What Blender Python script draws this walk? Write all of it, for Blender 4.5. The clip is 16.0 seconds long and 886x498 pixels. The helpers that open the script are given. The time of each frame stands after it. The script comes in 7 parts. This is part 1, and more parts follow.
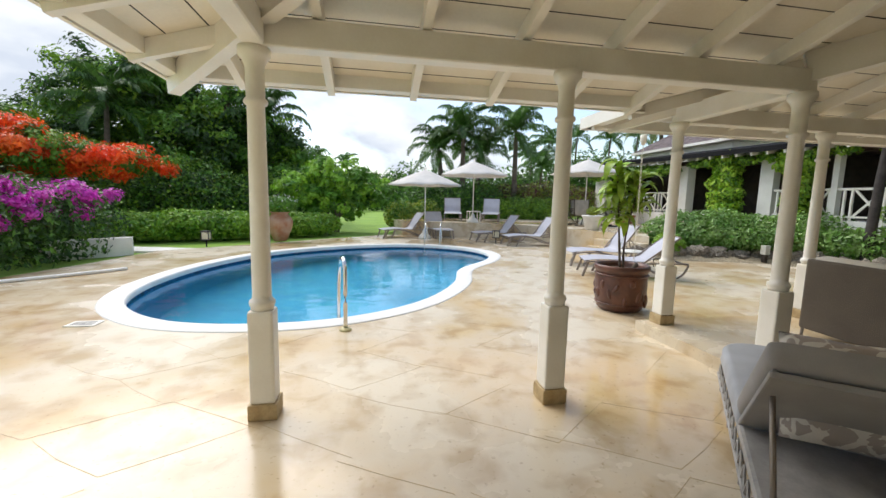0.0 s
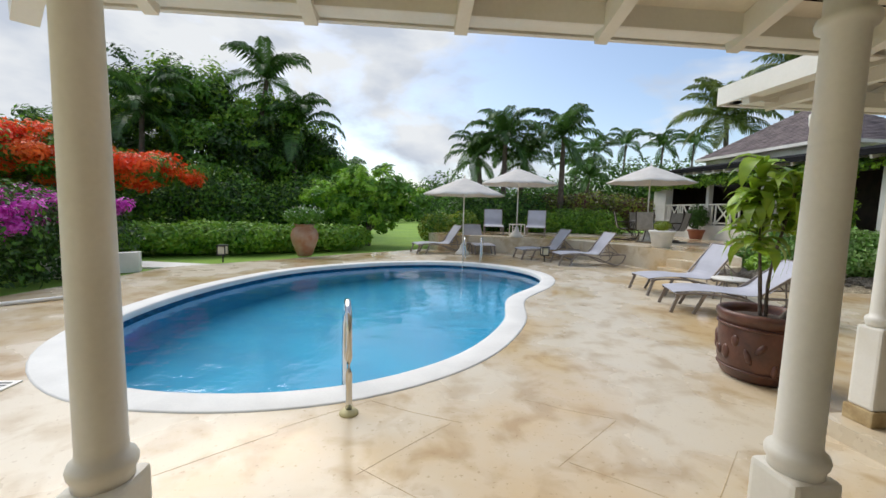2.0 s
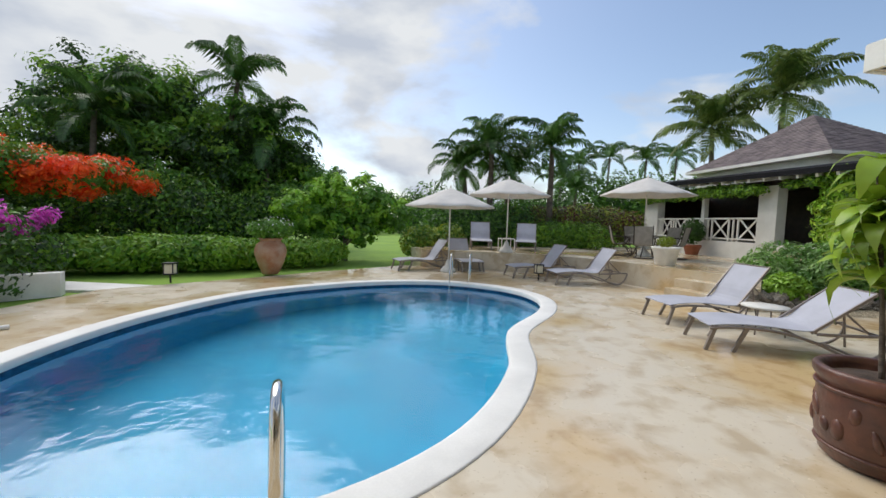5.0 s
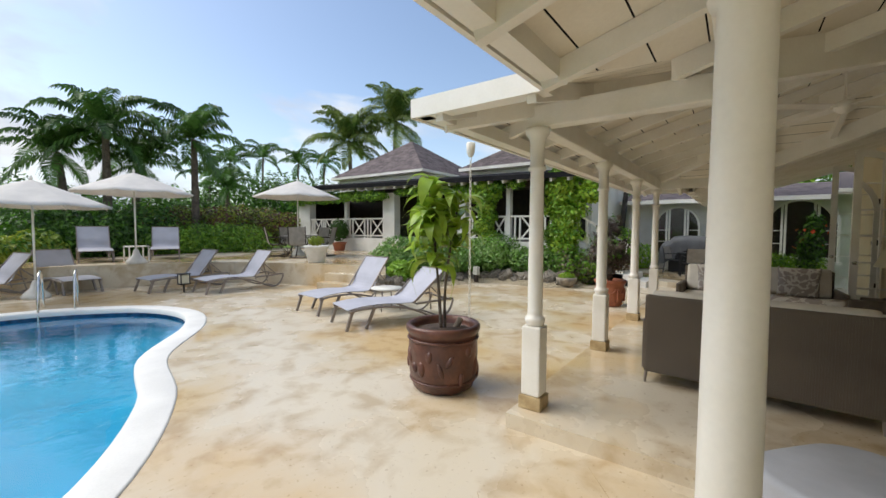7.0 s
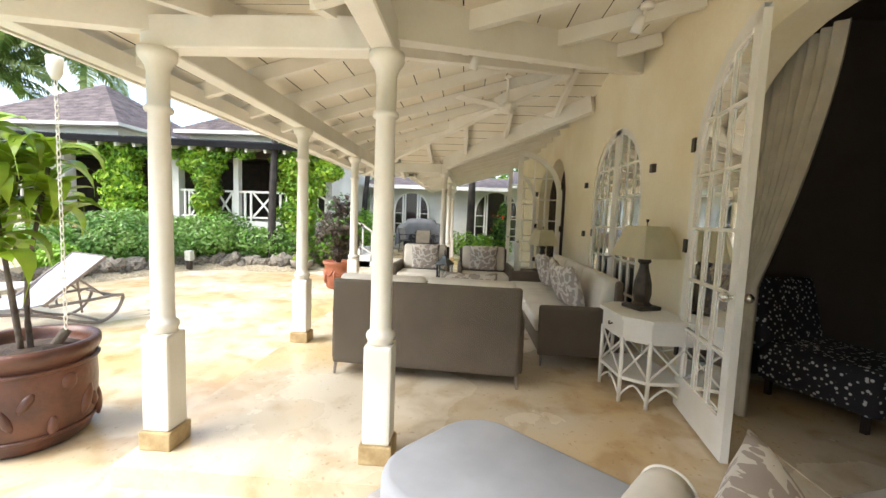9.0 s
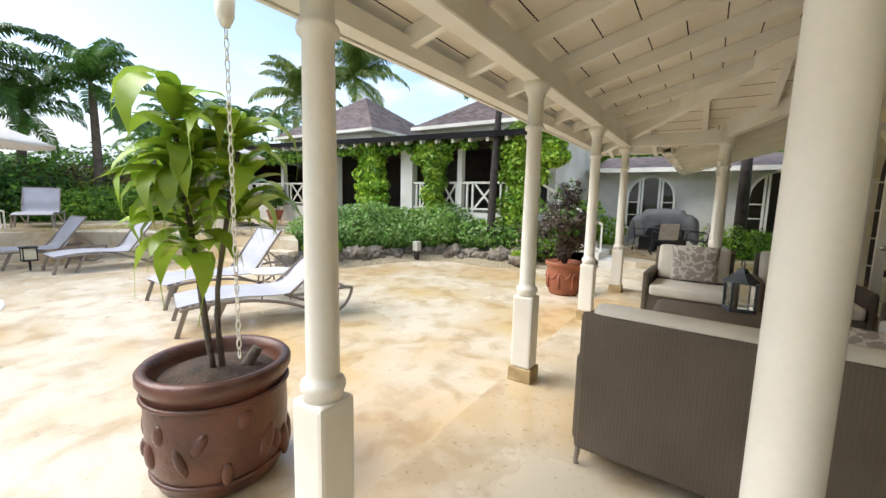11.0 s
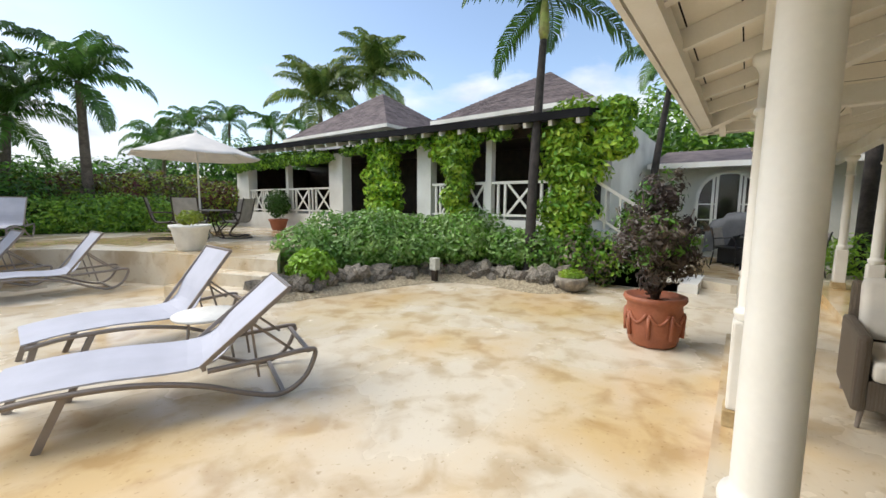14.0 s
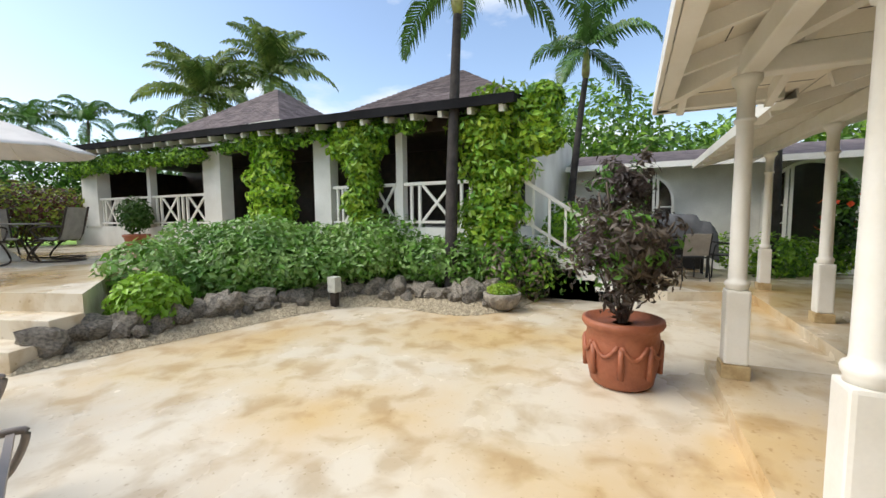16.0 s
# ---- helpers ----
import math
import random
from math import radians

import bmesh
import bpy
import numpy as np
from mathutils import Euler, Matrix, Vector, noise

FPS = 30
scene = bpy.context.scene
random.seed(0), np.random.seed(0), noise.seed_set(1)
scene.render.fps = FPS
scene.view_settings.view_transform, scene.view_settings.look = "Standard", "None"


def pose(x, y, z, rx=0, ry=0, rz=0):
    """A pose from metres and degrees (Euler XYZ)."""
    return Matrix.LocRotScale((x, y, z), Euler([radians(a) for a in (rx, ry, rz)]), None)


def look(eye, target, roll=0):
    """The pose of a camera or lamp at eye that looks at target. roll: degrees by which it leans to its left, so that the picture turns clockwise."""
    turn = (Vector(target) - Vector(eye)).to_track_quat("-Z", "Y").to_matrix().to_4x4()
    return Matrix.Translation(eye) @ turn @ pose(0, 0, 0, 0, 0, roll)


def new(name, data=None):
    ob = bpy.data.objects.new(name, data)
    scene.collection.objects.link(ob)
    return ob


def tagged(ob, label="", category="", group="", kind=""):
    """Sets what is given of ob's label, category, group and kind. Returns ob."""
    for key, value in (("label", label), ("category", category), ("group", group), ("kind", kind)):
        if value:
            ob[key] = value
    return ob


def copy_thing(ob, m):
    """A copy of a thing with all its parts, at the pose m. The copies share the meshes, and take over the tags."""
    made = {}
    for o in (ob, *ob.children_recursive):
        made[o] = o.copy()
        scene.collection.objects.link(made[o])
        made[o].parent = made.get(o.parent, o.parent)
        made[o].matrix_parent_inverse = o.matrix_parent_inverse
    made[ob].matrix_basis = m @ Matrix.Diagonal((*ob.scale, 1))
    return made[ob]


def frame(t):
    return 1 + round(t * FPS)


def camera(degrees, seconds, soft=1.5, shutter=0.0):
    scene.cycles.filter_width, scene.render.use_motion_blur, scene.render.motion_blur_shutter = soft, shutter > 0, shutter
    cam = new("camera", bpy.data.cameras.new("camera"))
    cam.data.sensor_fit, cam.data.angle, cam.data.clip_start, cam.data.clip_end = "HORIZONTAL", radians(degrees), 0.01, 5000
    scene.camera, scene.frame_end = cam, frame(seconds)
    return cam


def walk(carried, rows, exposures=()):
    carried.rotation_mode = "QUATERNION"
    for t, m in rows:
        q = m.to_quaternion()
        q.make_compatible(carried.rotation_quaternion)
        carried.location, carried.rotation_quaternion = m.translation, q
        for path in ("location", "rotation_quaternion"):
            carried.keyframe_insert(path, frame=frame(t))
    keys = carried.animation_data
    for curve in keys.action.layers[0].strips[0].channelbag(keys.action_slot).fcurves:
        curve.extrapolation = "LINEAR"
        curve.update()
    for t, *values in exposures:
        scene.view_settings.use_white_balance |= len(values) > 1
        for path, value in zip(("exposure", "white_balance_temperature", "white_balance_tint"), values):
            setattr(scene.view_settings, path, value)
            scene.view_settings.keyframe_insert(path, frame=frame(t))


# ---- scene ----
cam = camera(95.9, 16.0)
EXPO = [(0, 0.6), (1.5, 0.34), (3, 0.12), (5.5, 0.2), (6.5, 0.3), (7.0, 0.42), (7.5, 0.75), (8, 1.25), (8.5, 1.65), (9.1, 1.75), (9.7, 1.6), (10.2, 1.33), (12.5, 0.87), (14, 0.72), (16, 0.78)]
PATH = [
    (0, (-0.075, -0.026, 1.484), (0.279, 1.928, 1.242), 1.3),
    (0.5, (-0.045, 0.417, 1.506), (0.285, 2.376, 1.274), 1.3),
    (1, (0.021, 0.829, 1.524), (0.313, 2.796, 1.304), 1.5),
    (1.5, (-0.006, 1.233, 1.522), (0.233, 3.208, 1.315), 1.6),
    (2, (0.048, 1.602, 1.513), (0.227, 3.585, 1.319), 1.5),
    (2.5, (0.035, 1.985, 1.49), (0.156, 3.973, 1.312), 1.7),
    (3, (-0.04, 2.255, 1.549), (0.0, 4.248, 1.383), 1.9),
    (5.5, (0.096, 2.856, 1.557), (0.581, 4.793, 1.443), 1.7),
    (6, (-0.002, 2.81, 1.6), (0.922, 4.58, 1.492), 1.3),
    (6.5, (0.059, 2.787, 1.581), (1.346, 4.315, 1.487), 1.3),
    (7, (0.216, 2.675, 1.578), (1.824, 3.861, 1.479), 0.3),
    (7.5, (0.309, 2.456, 1.588), (2.157, 3.213, 1.474), 0.2),
    (8, (0.466, 2.275, 1.585), (2.44, 2.559, 1.441), 0.9),
    (8.5, (0.738, 2.279, 1.593), (2.73, 2.253, 1.422), 1.5),
    (9, (1.08, 2.249, 1.532), (3.07, 2.361, 1.367), 2.1),
    (9.5, (1.433, 2.265, 1.527), (3.357, 2.771, 1.325), 2.1),
    (10, (1.734, 2.464, 1.534), (3.55, 3.273, 1.318), 1.5),
    (12.5, (3.267, 3.374, 1.507), (4.871, 4.542, 1.256), 1.3),
    (13, (3.577, 3.579, 1.511), (5.187, 4.743, 1.278), 1.3),
    (13.5, (3.932, 3.761, 1.54), (5.515, 4.96, 1.304), 1.1),
    (14, (4.193, 4.065, 1.495), (5.778, 5.265, 1.278), 0.5),
    (14.5, (4.519, 4.242, 1.514), (6.119, 5.423, 1.307), 0.3),
    (15, (4.829, 4.403, 1.447), (6.474, 5.525, 1.257), 0.0),
    (15.5, (5.076, 4.631, 1.357), (6.799, 5.633, 1.19), -0.4),
    (16, (5.477, 4.755, 1.371), (7.281, 5.605, 1.213), -0.5),
]
walk(cam, [(t, look(eye, target, roll)) for t, eye, target, roll in PATH], EXPO)

# ---- light ----
SUN_EL, SUN_AZ = radians(49), radians(-32)
world = bpy.data.worlds.new("world")
scene.world = world
world.use_nodes = True
wn, wl = world.node_tree.nodes, world.node_tree.links
wn.clear()
w_out = wn.new("ShaderNodeOutputWorld")
w_bg = wn.new("ShaderNodeBackground")
w_bg.inputs["Strength"].default_value = 0.118
w_sky = wn.new("ShaderNodeTexSky")
w_sky.sky_type = "NISHITA"
w_sky.sun_disc = False
w_sky.sun_elevation, w_sky.sun_rotation = SUN_EL, SUN_AZ % math.tau
w_sky.dust_density, w_sky.ozone_density = 1.2, 1.5
w_co = wn.new("ShaderNodeTexCoord")
w_map = wn.new("ShaderNodeMapping")
w_map.inputs["Scale"].default_value = (1.0, 1.0, 2.2)
w_map.inputs["Location"].default_value = (0.35, 0.1, 0.0)
w_n = wn.new("ShaderNodeTexNoise")
w_n.inputs["Scale"].default_value = 2.0
w_n.inputs["Detail"].default_value = 9
w_n.inputs["Roughness"].default_value = 0.52
w_n.inputs["Distortion"].default_value = 0.25
w_r = wn.new("ShaderNodeValToRGB")
w_r.color_ramp.elements[0].position, w_r.color_ramp.elements[1].position = 0.45, 0.55
w_n2 = wn.new("ShaderNodeTexNoise")
w_n2.inputs["Scale"].default_value = 5.0
w_n2.inputs["Detail"].default_value = 6
w_r2 = wn.new("ShaderNodeValToRGB")
w_r2.color_ramp.elements[0].color = (4.1, 4.5, 5.2, 1)
w_r2.color_ramp.elements[1].color = (6.0, 6.2, 6.4, 1)
w_r2.color_ramp.elements[0].position, w_r2.color_ramp.elements[1].position = 0.38, 0.6
w_mix = wn.new("ShaderNodeMix")
w_mix.data_type = "RGBA"
w_gain = wn.new("ShaderNodeMix")
w_gain.data_type, w_gain.blend_type = "RGBA", "MULTIPLY"
w_gain.inputs[0].default_value = 1.0
w_gain.inputs[7].default_value = (1.35, 1.3, 1.25, 1)
wl.new(w_co.outputs["Generated"], w_map.inputs["Vector"])
wl.new(w_map.outputs["Vector"], w_n.inputs["Vector"])
wl.new(w_map.outputs["Vector"], w_n2.inputs["Vector"])
wl.new(w_n.outputs["Fac"], w_r.inputs["Fac"])
wl.new(w_n2.outputs["Fac"], w_r2.inputs["Fac"])
wl.new(w_sky.outputs["Color"], w_gain.inputs[6])
wl.new(w_r.outputs["Color"], w_mix.inputs[0])
wl.new(w_gain.outputs[2], w_mix.inputs[6])
wl.new(w_r2.outputs["Color"], w_mix.inputs[7])
wl.new(w_mix.outputs[2], w_bg.inputs["Color"])
wl.new(w_bg.outputs["Background"], w_out.inputs["Surface"])
sun = new("sun", bpy.data.lights.new("sun", "SUN"))
sun.data.energy, sun.data.angle, sun.data.color = 2.2, radians(50), (1.0, 0.965, 0.91)
sun.matrix_world = look((30 * math.sin(SUN_AZ), 30 * math.cos(SUN_AZ), 30 * math.tan(SUN_EL)), (0, 0, 0))


# ---- materials ----
def mat(name, rgb, rough=0.6, metal=0.0, var=0.12, scale=4.0, fine=40.0, bump=0.1, dist=0.004, spec=0.5, rgb2=None, sub=0.0, coat=0.0, rand=0.0, trans=0.0):
    """A procedural surface: two scales of colour variation, roughness variation and relief."""
    m = bpy.data.materials.new(name)
    m.use_nodes = True
    n, l = m.node_tree.nodes, m.node_tree.links
    b = n["Principled BSDF"]
    co = n.new("ShaderNodeTexCoord")
    n1, n2 = n.new("ShaderNodeTexNoise"), n.new("ShaderNodeTexNoise")
    n1.inputs["Scale"].default_value, n2.inputs["Scale"].default_value = scale, fine
    n1.inputs["Detail"].default_value, n2.inputs["Detail"].default_value = 5, 3
    l.new(co.outputs["Object"], n1.inputs["Vector"])
    l.new(co.outputs["Object"], n2.inputs["Vector"])
    ramp = n.new("ShaderNodeValToRGB")
    c2 = rgb2 or tuple(c * (1 - var * 2) for c in rgb)
    ramp.color_ramp.elements[0].color = (*c2, 1)
    ramp.color_ramp.elements[1].color = (*rgb, 1)
    ramp.color_ramp.elements[0].position, ramp.color_ramp.elements[1].position = 0.35, 0.62
    l.new(n1.outputs["Fac"], ramp.inputs["Fac"])
    mx = n.new("ShaderNodeMix")
    mx.data_type, mx.blend_type = "RGBA", "MULTIPLY"
    mx.inputs[0].default_value = 1.0
    r2 = n.new("ShaderNodeMapRange")
    r2.inputs["To Min"].default_value, r2.inputs["To Max"].default_value = 1 - var, 1 + var
    l.new(n2.outputs["Fac"], r2.inputs["Value"])
    l.new(ramp.outputs["Color"], mx.inputs[6])
    l.new(r2.outputs["Result"], mx.inputs[7])
    last = mx.outputs[2]
    if rand:
        info, geo = n.new("ShaderNodeObjectInfo"), n.new("ShaderNodeNewGeometry")
        add = n.new("ShaderNodeMath")
        add.operation = "ADD"
        l.new(info.outputs["Random"], add.inputs[0])
        l.new(geo.outputs["Random Per Island"], add.inputs[1])
        r3 = n.new("ShaderNodeMapRange")
        r3.inputs["From Max"].default_value = 2.0
        r3.inputs["To Min"].default_value, r3.inputs["To Max"].default_value = 1 - rand, 1 + rand
        l.new(add.outputs[0], r3.inputs["Value"])
        mr = n.new("ShaderNodeMix")
        mr.data_type, mr.blend_type = "RGBA", "MULTIPLY"
        mr.inputs[0].default_value = 1.0
        l.new(last, mr.inputs[6])
        l.new(r3.outputs["Result"], mr.inputs[7])
        last = mr.outputs[2]
    l.new(last, b.inputs["Base Color"])
    b.inputs["Metallic"].default_value = metal
    b.inputs["Specular IOR Level"].default_value = spec
    rr = n.new("ShaderNodeMapRange")
    rr.inputs["To Min"].default_value, rr.inputs["To Max"].default_value = max(0.02, rough - 0.12), min(1, rough + 0.12)
    l.new(n1.outputs["Fac"], rr.inputs["Value"])
    l.new(rr.outputs["Result"], b.inputs["Roughness"])
    b.inputs["Coat Weight"].default_value = coat
    if bump:
        bp = n.new("ShaderNodeBump")
        bp.inputs["Strength"].default_value, bp.inputs["Distance"].default_value = bump, dist
        l.new(n2.outputs["Fac"], bp.inputs["Height"])
        l.new(bp.outputs["Normal"], b.inputs["Normal"])
    if trans:
        tr = n.new("ShaderNodeBsdfTranslucent")
        ms = n.new("ShaderNodeMixShader")
        ms.inputs[0].default_value = trans
        l.new(last, tr.inputs["Color"])
        l.new(b.outputs["BSDF"], ms.inputs[1])
        l.new(tr.outputs["BSDF"], ms.inputs[2])
        l.new(ms.outputs["Shader"], n["Material Output"].inputs["Surface"])
    return m


def leafmat(name, a, b2, rough=0.42):
    return mat(name, a, rough, var=0.25, scale=1.3, fine=9, bump=0, rgb2=b2, rand=0.45, trans=0.3)


M = {}
M["paint"] = mat("white_paint", (0.86, 0.84, 0.78), 0.42, var=0.04, scale=2.5, fine=60, bump=0.12, rgb2=(0.79, 0.76, 0.68))
M["board"] = mat("painted_boards", (0.86, 0.82, 0.72), 0.55, var=0.06, scale=1.6, fine=50, bump=0.2, rgb2=(0.78, 0.72, 0.60), rand=0.06)
M["wall"] = mat("cream_plaster", (0.90, 0.83, 0.64), 0.8, var=0.05, scale=1.2, fine=30, bump=0.25, rgb2=(0.82, 0.72, 0.50))
M["wall_white"] = mat("white_plaster", (0.86, 0.845, 0.79), 0.8, var=0.05, scale=1.0, fine=25, bump=0.25, rgb2=(0.68, 0.66, 0.60))
M["stone_base"] = mat("yellow_stone", (0.52, 0.40, 0.22), 0.6, var=0.2, scale=9, fine=60, bump=0.3, rgb2=(0.38, 0.27, 0.13))
M["coping"] = mat("white_coping", (0.80, 0.79, 0.75), 0.75, var=0.06, scale=2, fine=60, bump=0.2)
M["pool"] = mat("pool_plaster", (0.015, 0.33, 0.52), 0.6, var=0.06, scale=1.2, fine=12, bump=0, rgb2=(0.012, 0.28, 0.46))
M["tile_band"] = mat("blue_tile_band", (0.02, 0.10, 0.22), 0.15, var=0.3, scale=9, fine=40, bump=0.1)
M["grass"] = mat("lawn", (0.24, 0.40, 0.045), 0.9, var=0.25, scale=0.5, fine=60, bump=0.6, dist=0.02, rgb2=(0.17, 0.31, 0.035))
M["soil"] = mat("mulch", (0.10, 0.065, 0.045), 0.95, var=0.35, scale=6, fine=60, bump=0.8, dist=0.02)
M["gravel"] = mat("gravel", (0.52, 0.44, 0.30), 0.9, var=0.3, scale=20, fine=90, bump=0.5, dist=0.01, rgb2=(0.32, 0.26, 0.17), rand=0.35)
M["rock"] = mat("coral_rock", (0.34, 0.30, 0.24), 0.9, var=0.3, scale=6, fine=25, bump=1.0, dist=0.03, rgb2=(0.15, 0.13, 0.105), rand=0.3)
M["steel"] = mat("steel", (0.72, 0.72, 0.70), 0.16, 1.0, var=0.05, scale=6, fine=60, bump=0.03)
M["alu"] = mat("taupe_aluminium", (0.27, 0.23, 0.20), 0.38, 0.2, var=0.06, scale=8, fine=80, bump=0.05)
M["sling"] = mat("grey_sling", (0.45, 0.455, 0.51), 0.75, var=0.06, scale=3, fine=220, bump=0.4, dist=0.001)
M["cover"] = mat("grey_cover", (0.14, 0.145, 0.155), 0.6, var=0.15, scale=3, fine=30, bump=0.3)
M["black"] = mat("black_metal", (0.025, 0.025, 0.027), 0.45, 0.3, var=0.15, scale=8, fine=60)
M["dark_sling"] = mat("taupe_sling", (0.33, 0.31, 0.28), 0.8, var=0.1, scale=8, fine=200, bump=0.3)
M["terracotta"] = mat("terracotta", (0.34, 0.115, 0.055), 0.55, var=0.2, scale=4, fine=30, bump=0.6, dist=0.01, rgb2=(0.28, 0.085, 0.04))
M["brown_pot"] = mat("dark_terracotta", (0.15, 0.058, 0.035), 0.35, var=0.25, scale=5, fine=30, bump=0.5, dist=0.008, rgb2=(0.07, 0.03, 0.022))
M["pot_patch"] = mat("bare_clay", (0.30, 0.19, 0.12), 0.6, var=0.2, scale=8, fine=40, bump=0.5)
M["amphora"] = mat("pale_terracotta", (0.42, 0.19, 0.10), 0.8, var=0.15, scale=4, fine=40, bump=0.4, rgb2=(0.48, 0.32, 0.22))
M["white_pot"] = mat("white_pot", (0.74, 0.72, 0.66), 0.6, var=0.08, scale=4, fine=30, bump=0.3)
M["bark"] = mat("bark", (0.16, 0.13, 0.10), 0.9, var=0.3, scale=5, fine=20, bump=0.8, dist=0.03, rgb2=(0.09, 0.07, 0.055))
M["palm_trunk"] = mat("dark_palm_trunk", (0.05, 0.042, 0.038), 0.85, var=0.3, scale=5, fine=25, bump=0.7, dist=0.02)
M["shaft"] = mat("crownshaft", (0.35, 0.40, 0.10), 0.5, var=0.25, scale=4, fine=20, bump=0.2, rgb2=(0.20, 0.16, 0.06))
M["shingle"] = mat("cedar_shingle", (0.20, 0.165, 0.165), 0.95, spec=0.2, var=0.25, scale=3, fine=30, bump=0.6, dist=0.01, rgb2=(0.12, 0.10, 0.105), rand=0.35)
M["felt"] = mat("black_roofing", (0.018, 0.018, 0.02), 0.95, var=0.2, scale=2, fine=40, bump=0.4, spec=0.08)
# true dark wood on the chair legs; shade put into colour in the pavilion
M["dark_wood_and_shade"] = mat("dark_wood_and_shade", (0.05, 0.03, 0.022), 0.4, var=0.25, scale=6, fine=50, bump=0.2)
# dark brown base colour carries the dimness of the rooms
M["inside"] = mat("room_wall_shade_tone", (0.10, 0.08, 0.07), 0.8, var=0.08)
M["curtain"] = mat("linen_curtain", (0.62, 0.56, 0.44), 0.85, var=0.08, scale=6, fine=200, bump=0.3, trans=0.2)
M["cushion"] = mat("cream_cushion", (0.70, 0.66, 0.58), 0.9, var=0.06, scale=5, fine=200, bump=0.3, dist=0.002)
M["bluegrey"] = mat("blue_grey_cushion", (0.40, 0.42, 0.46), 0.85, var=0.07, scale=4, fine=200, bump=0.3, dist=0.002)
M["grey_cushion"] = mat("grey_cushion", (0.34, 0.33, 0.33), 0.85, var=0.07, scale=4, fine=200, bump=0.3, dist=0.002)
M["parasol"] = mat("white_canvas", (0.82, 0.79, 0.75), 0.85, var=0.05, scale=3, fine=150, bump=0.2, trans=0.25)
M["shade"] = mat("lamp_shade", (0.86, 0.81, 0.62), 0.85, var=0.05, scale=6, fine=180, bump=0.3, trans=0.25)
M["bronze"] = mat("dark_bronze", (0.06, 0.045, 0.035), 0.45, 0.3, var=0.3, scale=12, fine=50, bump=0.5)
M["white_petal"] = leafmat("white_petals", (0.8, 0.8, 0.78), (0.7, 0.7, 0.66))
M["red_petal"] = leafmat("red_petals", (0.85, 0.07, 0.012), (0.8, 0.18, 0.02))
M["pink_petal"] = leafmat("magenta_bracts", (0.66, 0.03, 0.50), (0.72, 0.13, 0.58))
M["leaf_dark"] = leafmat("dark_leaves", (0.06, 0.145, 0.018), (0.022, 0.065, 0.010))
M["leaf_mid"] = leafmat("green_leaves", (0.145, 0.32, 0.032), (0.068, 0.18, 0.02))
M["leaf_light"] = leafmat("light_leaves", (0.30, 0.50, 0.045), (0.17, 0.35, 0.025))
M["leaf_yellow"] = leafmat("yellow_leaves", (0.34, 0.38, 0.04), (0.12, 0.24, 0.02))
M["leaf_pale"] = leafmat("variegated_leaves", (0.36, 0.54, 0.16), (0.17, 0.34, 0.07))
M["leaf_bronze"] = leafmat("bronze_leaves", (0.20, 0.16, 0.11), (0.075, 0.055, 0.05))
M["leaf_wine"] = leafmat("wine_leaves", (0.12, 0.03, 0.03), (0.06, 0.08, 0.02))
M["leaf_palm"] = leafmat("palm_leaves", (0.095, 0.20, 0.038), (0.04, 0.10, 0.022))
M["leaf_coco"] = leafmat("coconut_leaves", (0.20, 0.25, 0.065), (0.08, 0.14, 0.038))
M["leaf_lime"] = leafmat("lime_leaves", (0.42, 0.56, 0.05), (0.22, 0.38, 0.03), 0.35)


def chain(m, kind):
    """Finds a node of a material by its kind."""
    return next(x for x in m.node_tree.nodes if x.bl_idname == kind)


